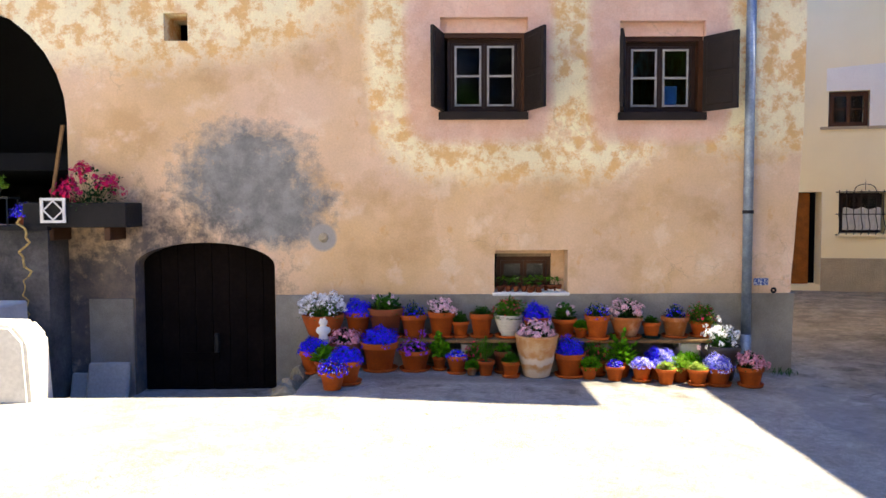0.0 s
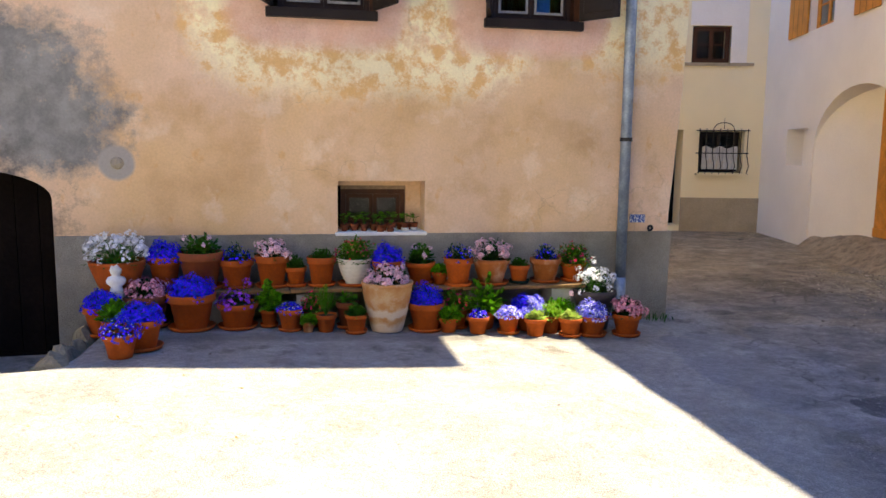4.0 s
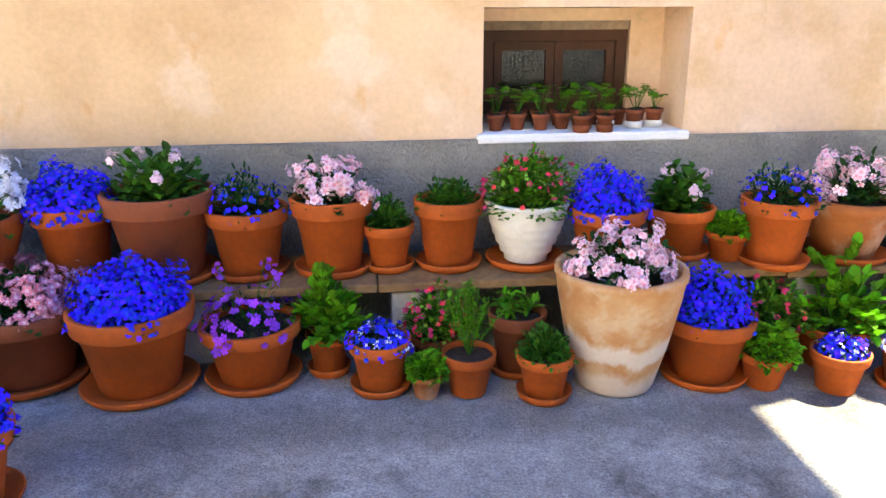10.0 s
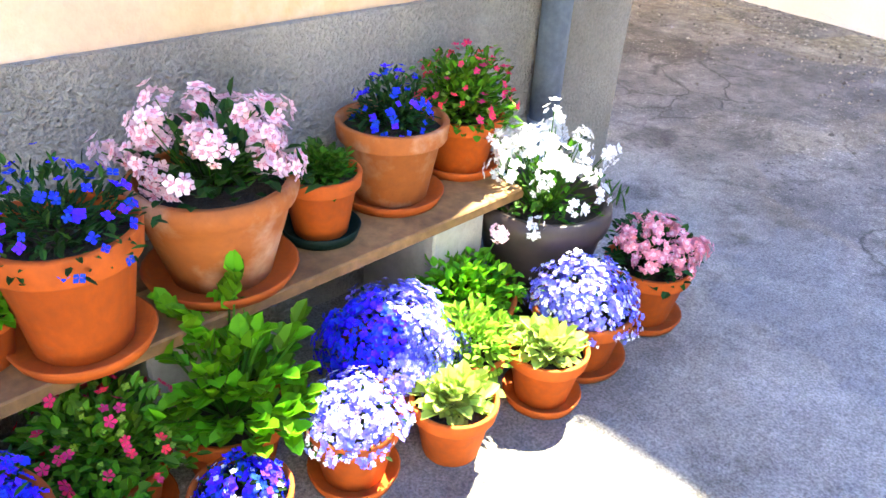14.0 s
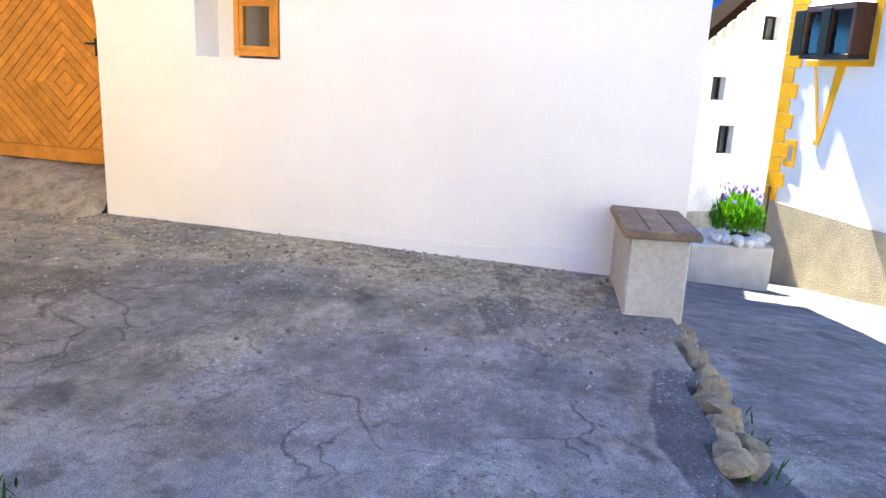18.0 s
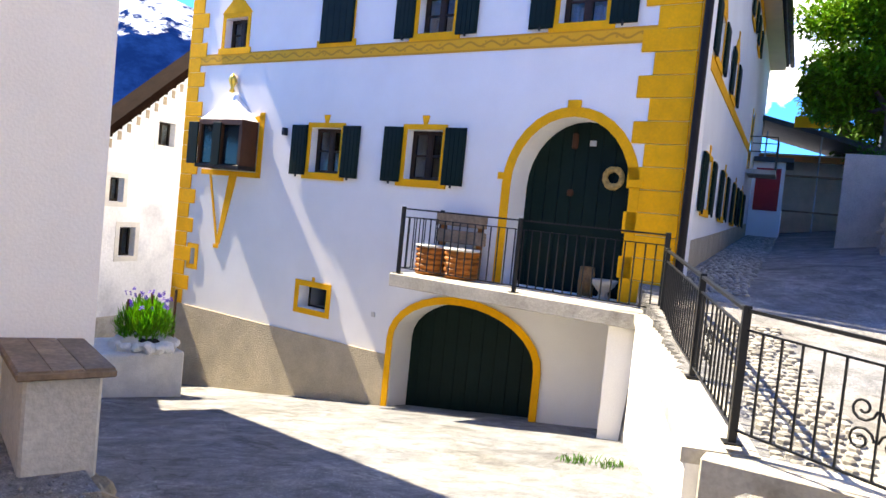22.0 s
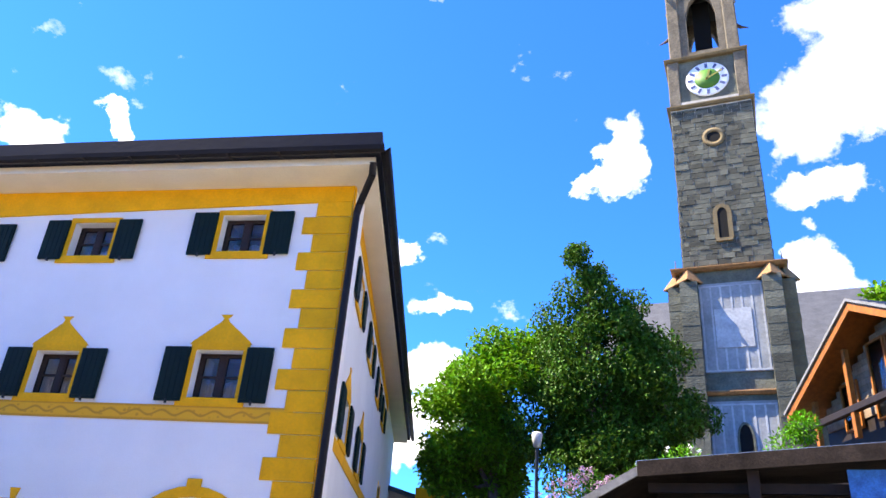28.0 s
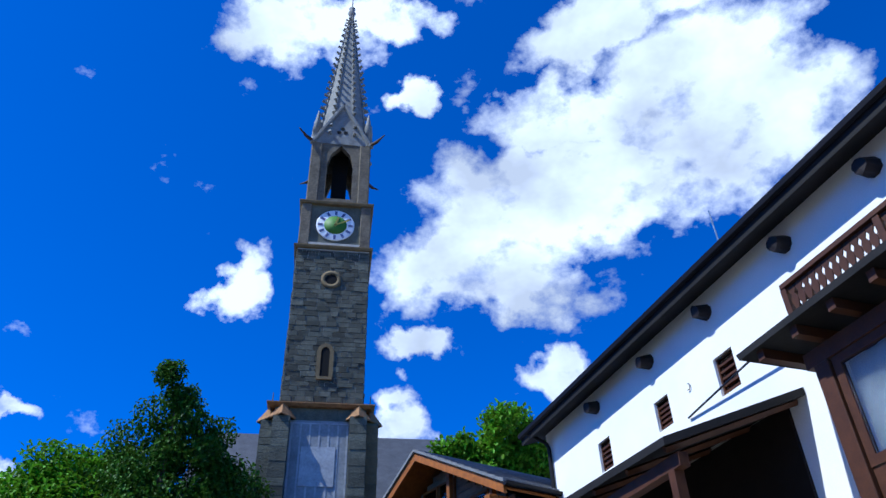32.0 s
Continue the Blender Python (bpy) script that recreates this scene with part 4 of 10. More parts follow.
            part("shutter", bm, DARKWOOD, w, "dark weathered panelled shutter, open")
    part("curtain", box(2.52, 2.68, A_Y + 0.30, A_Y + 0.32, 2.85, 3.12), TARP, h)
    # cellar window in its niche
    w = casement(h, 0.63, 1.25, 0.84, 1.185, A_Y + 0.30, BROWNWOOD, 2, 0, thick=0.04)
    part("sill", box(0.56, 1.42, A_Y - 0.035, A_Y + 0.30, 0.765, 0.803, bevel=0.008), WARM, w, "pale cement sill")
    part("niche_cheek", box(1.255, 1.40, A_Y + 0.28, A_Y + 0.40, 0.80, 1.275), OCHRE, w)
    bm = bmesh.new()
    bx(bm, 0.63, 1.25, A_Y + 0.275, A_Y + 0.34, 1.186, 1.222)
    part("head_beam", bm, OLDWOOD, w)
    part("niche_head", box(0.587, 1.254, A_Y + 0.24, A_Y + 0.40, 1.223, 1.273), OCHRE, w)
    # down pipe
    bm = bmesh.new()
    rod(bm, (3.36, 8.335, 0.30), (3.36, 8.335, 5.25), 0.052, 14)
    rod(bm, (3.36, 8.335, -0.2), (3.36, 8.335, 0.34), 0.058, 14)
    for q in bm.faces:
        q.smooth = len(q.verts) == 4
    p = part("downpipe", bm, ZINC, h, "grey zinc downpipe")
    for z in (1.69, 4.6):
        bm = bmesh.new()
        rod(bm, (3.36, 8.335, z - 0.018), (3.36, 8.335, z + 0.018), 0.061, 14)
        bx(bm, 3.345, 3.375, 8.34, 8.42, z - 0.012, z + 0.012)
        part("pipe_clip", bm, IRON, p)
    # small things on the wall
    part("tile_plaque", box(3.47, 3.63, A_Y - 0.022, A_Y - 0.001, 0.875, 0.955, bevel=0.003), TILEBLUE, h, "blue and white glazed tile strip")
    bm = bmesh.new()
    lathe(bm, [(0.012, 0), (0.03, 0), (0.034, 0.006), (0.03, 0.012), (0.014, 0.012), (0.012, 0)], 16)
    bmesh.ops.transform(bm, matrix=Matrix.Translation((3.68, A_Y - 0.032, 0.82)) @ Matrix.Rotation(radians(90), 4, "X"), verts=bm.verts)
    part("tether_ring", bm, IRON, h)
    bm = bmesh.new()
    lathe(bm, [(0, 0.03), (0.025, 0.03), (0.05, 0.02), (0.055, 0.0)], 16)
    bmesh.ops.transform(bm, matrix=Matrix.Translation((-1.31, A_Y, 1.42)) @ Matrix.Rotation(radians(90), 4, "X"), verts=bm.verts)
    part("wall_boss", bm, GREYPL, h)
    return h


ochre_house()


# ---- white house opposite, in its own run of wall ----
def white_house():
    d = W1 - W0
    m = Matrix.Translation(W0) @ Matrix.Rotation(math.atan2(d.y, d.x), 4, "Z")
    h = thing("white_house", m, "tall white limewashed house with larch door and window frames", "house")
    # along x: distance from the corner; y grows towards the lane
    holes = [(4.9, 8.0, -0.4, 2.64, 1.0), (3.15, 3.92, 1.38, 2.0, 0), (8.25, 9.2, 1.38, 2.05, 0), (5.08, 5.95, 3.70, 4.48, 0), (7.55, 8.5, 3.72, 4.56, 0), (2.5, 3.0, 3.78, 4.6, 0)]
    part("front_wall", wall(-0.0, 10.6, -2.2, 4.98, -1.0, 0.0, holes), WARM, h)
    bm = bmesh.new()
    prism(bm, [(0.0, 4.98), (10.6, 4.98), (10.6, 6.1), (7.0, 7.45)], -0.6, 0.0)
    part("gable", bm, WARM, h)
    inv = m.inverted()
    outline = [(6.77, 5.24), (16.0, 3.95), (18.0, 12.5), (9.70, 15.4)]
    bm = bmesh.new()
    lo = [bm.verts.new(inv @ Vector((x, y, -4.0))) for x, y in outline]
    hi = [bm.verts.new(inv @ Vector((x, y, 4.98 if i < 2 else 6.1))) for i, (x, y) in enumerate(outline)]
    for i in (0, 1, 2):
        bm.faces.new((lo[i], lo[i + 1], hi[i + 1], hi[i]))
    part("side_wall", bm, WARM, h)
    # roof: low pitch, gable over the yard
    bm = bmesh.new()
    a, b = (6.24, 4.86, 4.86), (16.6, 3.40, 4.86)
    c, d = (8.17, 12.05, 7.62), (18.4, 10.2, 7.62)
    e, f = (9.1, 16.0, 6.0), (18.9, 13.6, 6.0)
    for p, q, r, t in ((a, b, d, c), (c, d, f, e)):
        lo = [bm.verts.new(inv @ Vector(v)) for v in (p, q, r, t)]
        hi = [bm.verts.new(inv @ (Vector(v) + Vector((0, 0, 0.16)))) for v in (p, q, r, t)]
        bm.faces.new(lo)
        bm.faces.new(hi[::-1])
        for i in range(4):
            j = (i + 1) % 4
            bm.faces.new((lo[i], lo[j], hi[j], hi[i]))
    bmesh.ops.recalc_face_normals(bm, faces=bm.faces)
    part("roof", bm, OLDWOOD, h, "low roof with brown boarded eaves")
    p, q = Vector(a) + Vector((0.0, -0.09, -0.02)), Vector(b) + Vector((0, -0.09, -0.02))
    bm = bmesh.new()
    rod(bm, inv @ p, inv @ q, 0.075, 12)
    g = part("gutter", bm, ZINC, h, "zinc eaves gutter")
    for i in range(14):
        c = p.lerp(q, (i + 0.5) / 14)
        bm = bmesh.new()
        rod(bm, inv @ (c + Vector((0.02, 0, 0))), inv @ (c - Vector((0.02, 0, 0))), 0.083, 12)
        part("gutter_clip", bm, LAMPGREY, g)
    lamp = thing("street_lamp", Matrix.Translation((6.71, 4.65, 4.44)), "dark dished street lamp hanging from the eaves", "lamp")
    bm = bmesh.new()
    lathe(bm, [(0, 0.0), (0.12, 0.0), (0.20, 0.015), (0.235, 0.03), (0.22, 0.05), (0.10, 0.075), (0.05, 0.10), (0.045, 0.17), (0.055, 0.18), (0.05, 0.21), (0.025, 0.22), (0, 0.23)], 28)
    part("shade", bm, LAMPGREY, lamp)
    part("lens", box(-0.085, 0.085, -0.06, 0.06, -0.015, -0.001, bevel=0.005), LAMPGLASS, lamp)
    bm = bmesh.new()
    rod(bm, (0, 0, 0.22), (0.02, 0.03, 0.75), 0.014, 8)
    rod(bm, (0.01, 0.015, 0.42), (0.0, 0.25, 0.52), 0.012, 8)
    part("arm", bm, LAMPGREY, lamp)
    bm = bmesh.new()
    top = [(0.02 + 4.86 * i / 60, 0.13 + 0.05 * noise.noise((i * 0.13, 0, 4)) + 0.02 * noise.noise((i * 0.9, 2, 0)) - 0.0022 * i) for i in range(61)]
    prism(bm, [(0.02, -0.6)] + top + [(4.88, -0.6)], 0.002, 0.010)
    part("foot_render", bm, WHITE, h, "whiter patched lime render along the wall's foot")
    part("floor_slab", box(0.8, 9.8, -13.2, -1.0, 2.9, 3.1), DARK, h)
    # splayed reveals of the arched door, with a stony ramp up to it
    for u0, u1 in ((6.66, 7.999),):
        bm = bmesh.new()
        plan = [(u0, -0.47), (u1, -0.025), (u1, -0.47)]
        lo = [bm.verts.new((x, y, -0.4)) for x, y in plan]
        hi = [bm.verts.new((x, y, 2.63)) for x, y in plan]
        bm.faces.new(lo)
        bm.faces.new(hi)
        for i in range(3):
            bm.faces.new((lo[i], lo[(i + 1) % 3], hi[(i + 1) % 3], hi[i]))
        bmesh.ops.recalc_face_normals(bm, faces=bm.faces)
        part("door_reveal", bm, WARM, h)
    vs, fs = [], []
    for j in range(25):
        for i in range(49):
            u, y = 4.91 + 3.08 * i / 48, -0.99 + 1.75 * j / 24
            z = 0.315 - 0.49 * smooth(-0.50, 0.72, y) + 0.035 * noise.fractal((u * 4, y * 4, 0), 1.0, 2.0, 4)
            vs.append((u, y, z if 0 < i < 48 or y < 0 else z - 0.1))
    fs = [(j * 49 + i, j * 49 + i + 1, (j + 1) * 49 + i + 1, (j + 1) * 49 + i) for j in range(24) for i in range(48)]
    quick("door_ramp", vs, fs, DUST, h, "dusty stony ramp up to the larch door", smooth=True)
    # larch door: boards laid as one large diamond
    dr = part("larch_door", wall(4.905, 6.9, 0.33, 2.63, -0.54, -0.49, []), LARCH, h, "larch door with concentric diamond boarding")
    part("bottom_rail", box(4.91, 6.68, -0.488, -0.462, 0.33, 0.46), LARCH, dr)
    for q in range(4):
        sx, sz = (1, 1, -1, -1)[q], (1, -1, 1, -1)[q]
        for i in range(22):
            r0, r1 = 0.01 + i * 0.115, 0.114 + i * 0.115
            quad = [(0.0, r0), (r0 * 1.08, 0.0), (r1 * 1.08, 0.0), (0.0, r1)]
            poly = clip_rect(quad, 0.94 if sx > 0 else 0.80, 1.53 if sz > 0 else 0.61)
            if len(poly) < 3:
                continue
            bm = bmesh.new()
            prism(bm, [(5.72 + sx * u, 1.08 + sz * v) for u, v in poly], -0.488, -0.470)
            part("board", bm, LARCH, dr)
    part("lever_handle", box(5.28, 5.41, -0.43, -0.41, 1.44, 1.46), IRON, dr)
    part("lock_plate", box(5.26, 5.30, -0.470, -0.41, 1.34, 1.50), IRON, dr)
    # windows
    for u0, u1, z0, z1 in ((5.08, 5.95, 3.70, 4.48), (7.55, 8.5, 3.72, 4.56), (2.5, 3.0, 3.78, 4.6)):
        w = casement(h, u0, u1, z0, z1, -0.16, LARCH, 2, 1)
        s = part("shutter", box(u1 + 0.02, u1 + 0.02 + (u1 - u0) * 0.9, 0.012, 0.045, z0 - 0.02, z1 + 0.02, bevel=0.006), LARCH, w, "open larch shutter")
        for i in (1, 2, 3):
            a = u1 + 0.02 + (u1 - u0) * 0.9 * i / 4
            part("joint", box(a - 0.004, a + 0.004, 0.040, 0.0465, z0 - 0.02, z1 + 0.02), BROWNWOOD, s)
    casement(h, 3.305, 3.72, 1.40, 1.88, -0.30, LARCH, 1, 0, thick=0.06)
    part("niche_back", box(8.25, 9.2, -0.5, -0.3, 1.38, 2.05), WARM, h)
    part("niche_back", box(3.15, 3.305, -0.6, -0.32, 1.38, 2.0), WARM, h)
    part("niche_back", box(3.72, 3.92, -0.6, -0.32, 1.38, 2.0), WARM, h)
    part("niche_back", box(3.305, 3.72, -0.6, -0.32, 1.88, 2.0), WARM, h)
    return h


def clip_rect(poly, hx, hz):
    """Cut a convex outline to x <= hx and z <= hz."""
    for axis, lim in ((0, hx), (1, hz)):
        res = []
        for i, p in enumerate(poly):
            q = poly[(i + 1) % len(poly)]
            if p[axis] <= lim:
                res.append(p)
            if (p[axis] - lim) * (q[axis] - lim) < 0:
                t = (lim - p[axis]) / (q[axis] - p[axis])
                res.append((p[0] + t * (q[0] - p[0]), p[1] + t * (q[1] - p[1])))
        poly = res
    return poly


white_house()


def cream_house():
    m = Matrix.Translation((8.34, 15.69, 0)) @ Matrix.Rotation(math.atan2(-0.22, 1.01), 4, "Z")
    h = thing("cream_house", m, "cream plastered house with a wrought-iron window grille", "house")
    holes = [(-1.5, -0.33, 0.1, 2.07, 0), (0.0, 0.92, 1.2, 2.05, 0), (-0.25, 0.55, 3.42, 4.15, 0)]
    part("front_wall", wall(-9.0, 8.0, -0.5, 8.5, 0.0, 0.5, holes), CREAM, h)
    part("plinth", wall(-0.33, 8.0, -0.5, 0.68, -0.03, -0.002, []), GREYPL, h, "grey cement plinth")
    part("rear_wall", box(-9.0, 8.0, 1.8, 2.0, -0.5, 8.5), DARK, h)
    d = part("door", box(-1.45, -0.5, 0.30, 0.36, 0.1, 2.05), LARCHDARK, h, "brown wooden house door")
    part("door_panel", box(-1.2, -0.75, 0.285, 0.30, 0.3, 1.8, bevel=0.006), LARCHDARK, d)
    w = casement(h, -0.22, 0.52, 3.43, 4.14, 0.06, BROWNWOOD, 2, 1)
    part("sill", box(-0.4, 1.0, -0.05, 0.1, 3.36, 3.418), GREYPL, w)
    bm = bmesh.new()
    prism(bm, [(0.53, 3.42), (0.86, 3.42), (0.86, 4.7), (-0.30, 4.62), (-0.30, 4.16), (0.53, 4.16)], -0.006, -0.002)
    part("painted_surround", bm, WARM, w)
    w = casement(h, 0.05, 0.87, 1.22, 2.03, 0.2, DARKWOOD, 2, 1, True)
    part("sill", box(-0.05, 0.97, -0.12, 0.18, 1.14, 1.198), CREAM, w)
    g = thing("window_grille", m @ Matrix.Translation((0.46, -0.1, 1.2)), "black wrought-iron window grille with a bellied foot", "grille")
    for i in range(8):
        x = -0.49 + i * 0.14
        bm = bmesh.new()
        rod(bm, (x, 0, 0.9), (x, 0, 0.35), 0.009, 6)
        rod(bm, (x, 0, 0.35), (x, -0.12, 0.14), 0.009, 6)
        rod(bm, (x, -0.12, 0.14), (x, 0, -0.04), 0.009, 6)
        part("bar", bm, IRON, g)
    for z in (0.86, 0.4, -0.03):
        bm = bmesh.new()
        rod(bm, (-0.52, 0, z), (0.52, 0, z), 0.01, 6)
        rod(bm, (-0.52, 0, z), (-0.52, 0.1, z), 0.01, 6)
        rod(bm, (0.52, 0, z), (0.52, 0.1, z), 0.01, 6)
        part("cross_bar", bm, IRON, g)
    bm = bmesh.new()
    for i in range(10):
        a = math.pi * i / 9
        b = math.pi * (i + 1) / 9
        if i < 9:
            rod(bm, (-0.2 * math.cos(a), 0, 0.9 + 0.12 * math.sin(a)), (-0.2 * math.cos(b), 0, 0.9 + 0.12 * math.sin(b)), 0.008, 5)
    rod(bm, (0, 0, 0.9), (0, 0, 1.12), 0.008, 5, 0.002)
    part("crest", bm, IRON, g)
    return h


cream_house()
# ---- white house with ochre trim ----
F_M = Matrix.Translation(F0) @ Matrix.Rotation(radians(F_TURN), 4, "Z")
F_SIDE = Vector((0.397, -0.918, 0))


def ochre_scroll():
    """Ochre band with a darker painted scroll running along it."""
    k = Nodes("ochre_scroll_band")
    wave = k.math("SINE", k.math("MULTIPLY", k.x, 16.0))
    off = k.math("SUBTRACT", k.math("SUBTRACT", k.z, 4.04), k.math("MULTIPLY", wave, 0.035))
    line = k.ramp(k.math("ABSOLUTE", off), 0.008, 0.022, 0.8, 0.0)
    edge = k.ramp(k.math("ABSOLUTE", k.math("SUBTRACT", k.z, 4.04)), 0.075, 0.085, 0.0, 0.6)
    curl = k.n.new("ShaderNodeTexVoronoi")
    curl.inputs["Scale"].default_value = 11
    k.l.new(k.co, curl.inputs[0])
    spot = k.math("MULTIPLY", k.ramp(curl.outputs["Distance"], 0.18, 0.32, 0.6, 0.0), k.ramp(k.math("ABSOLUTE", k.math("SUBTRACT", k.z, 4.04)), 0.05, 0.07, 1.0, 0.0))
    c = k.mix(k.math("MAXIMUM", k.math("MAXIMUM", line, edge), spot), (0.78, 0.39, 0.012), (0.46, 0.19, 0.012))
    return k.done(k.mix(k.ramp(k.noise(30, 3), 0.3, 0.7, 0.0, 0.15), c, (0.55, 0.27, 0.015)), 0.85)


SCROLL = ochre_scroll()


def pediment(u0, u1, z, rise, y0, y1):
    c = (u0 + u1) / 2
    bm = bmesh.new()
    prism(bm, [(u0 - 0.03, z), (u1 + 0.03, z), (u1 - 0.02, z + 0.05), (c + 0.06, z + rise), (c + 0.03, z + rise + 0.05), (c + 0.09, z + rise + 0.11),
               (c - 0.09, z + rise + 0.11), (c - 0.03, z + rise + 0.05), (c - 0.06, z + rise), (u0 + 0.02, z + 0.05)], y0, y1)
    return bm


def shutter_pair(win, u0, u1, z0, z1, y, wide=0.34):
    for a, b in ((u0 - wide, u0 - 0.004), (u1 + 0.004, u1 + wide)):
        s = part("shutter", box(a, b, y, y + 0.035, z0, z1, bevel=0.005), GREEN, win, "dark green wooden shutter, open")
        n = 4
        for i in range(n):
            p = a + 0.03 + (b - a - 0.06) * i / n
            part("shutter_board", box(p + 0.004, p + (b - a - 0.06) / n - 0.004, y + 0.0355, y + 0.044, z0 + 0.04, z1 - 0.04), GREEN, s)
        part("hook", box((a + b) / 2 - 0.012, (a + b) / 2 + 0.012, y + 0.03, y + 0.06, z0 - 0.04, z0 + 0.02), LAMPGREY, s)


def trimmed_window(h, u0, u1, z0, z1, kind, shutters=True, closed=False, curtain=False, wide=0.40):
    """u0..z1: the painted surround; the opening lies within it."""
    iu0, iu1, iz0, iz1 = u0 + 0.08, u1 - 0.08, z0 + 0.10, z1 - 0.09
    bm = frame_bm(u0, u1, z0, z1, 0.085, 0.002, 0.016)
    trim = part("window", bm, YELLOW, h, "window with ochre painted surround")
    part("sill_band", box(u0 - 0.06, u1 + 0.06, 0.003, 0.03, z0 - 0.02, z0 + 0.10), YELLOW, trim)
    if kind == "peak":
        part("pediment", pediment(u0, u1, z1 + 0.001, 0.34, 0.002, 0.02), YELLOW, trim)
    elif kind == "key":
        c = (u0 + u1) / 2
        bm = bmesh.new()
        prism(bm, [(c - 0.035, z1), (c + 0.035, z1), (c + 0.075, z1 + 0.14), (c - 0.075, z1 + 0.14)], 0.002, 0.018)
        part("keystone", bm, YELLOW, trim)
    if closed:
        s = part("shutter", box(iu0 - 0.06, iu1 + 0.06, 0.018, 0.05, iz0 - 0.05, iz1 + 0.06), GREEN, trim, "dark green shutter, closed")
        for i in range(5):
            p = iu0 - 0.05 + (iu1 - iu0 + 0.1) * i / 5
            part("shutter_board", box(p + 0.004, p + (iu1 - iu0 + 0.1) / 5 - 0.004, 0.0505, 0.06, iz0 - 0.04, iz1 + 0.05), GREEN, s)
        return
    bm = frame_bm(iu0 + 0.002, iu1 - 0.002, iz0 + 0.002, iz1 - 0.002, 0.055, -0.22, -0.16)
    cu, cz = (iu0 + iu1) / 2, (iz0 + iz1) / 2
    bx(bm, cu - 0.045, cu + 0.045, -0.225, -0.155, iz0 + 0.057, iz1 - 0.057)
    for a, b in ((iu0 + 0.057, cu - 0.045), (cu + 0.045, iu1 - 0.057)):
        bx(bm, a, b, -0.205, -0.17, cz - 0.017, cz + 0.017)
        bx(bm, a, a + 0.022, -0.21, -0.165, iz0 + 0.057, iz1 - 0.057)
        bx(bm, b - 0.022, b, -0.21, -0.165, iz0 + 0.057, iz1 - 0.057)
    part("sash", bm, DARKSASH, trim)
    for a, b in ((iu0 + 0.055, cu - 0.043), (cu + 0.043, iu1 - 0.055)):
        for c, d in ((iz0 + 0.055, cz - 0.015), (cz + 0.015, iz1 - 0.055)):
            p = part("pane", box(a, b, -0.192, -0.186, c, d), GLASS, trim)
            p.visible_shadow = False
    if curtain:
        vs, fs = [], []
        n = 30
        for i in range(n + 1):
            x = iu0 + 0.08 + (iu1 - iu0 - 0.16) * i / n
            d = -0.37 + 0.018 * math.sin(i * 1.9)
            vs += [(x, d, iz0 + 0.05), (x, d, cz - 0.02 + 0.02 * math.sin(i * 0.7))]
            if i:
                fs.append((2 * i - 2, 2 * i, 2 * i + 1, 2 * i - 1))
        quick("curtain", vs, fs, CURTAIN, trim)
    if shutters:
        shutter_pair(trim, u0 + 0.02, u1 - 0.02, z0 + 0.04, z1 - 0.05, 0.02, wide)


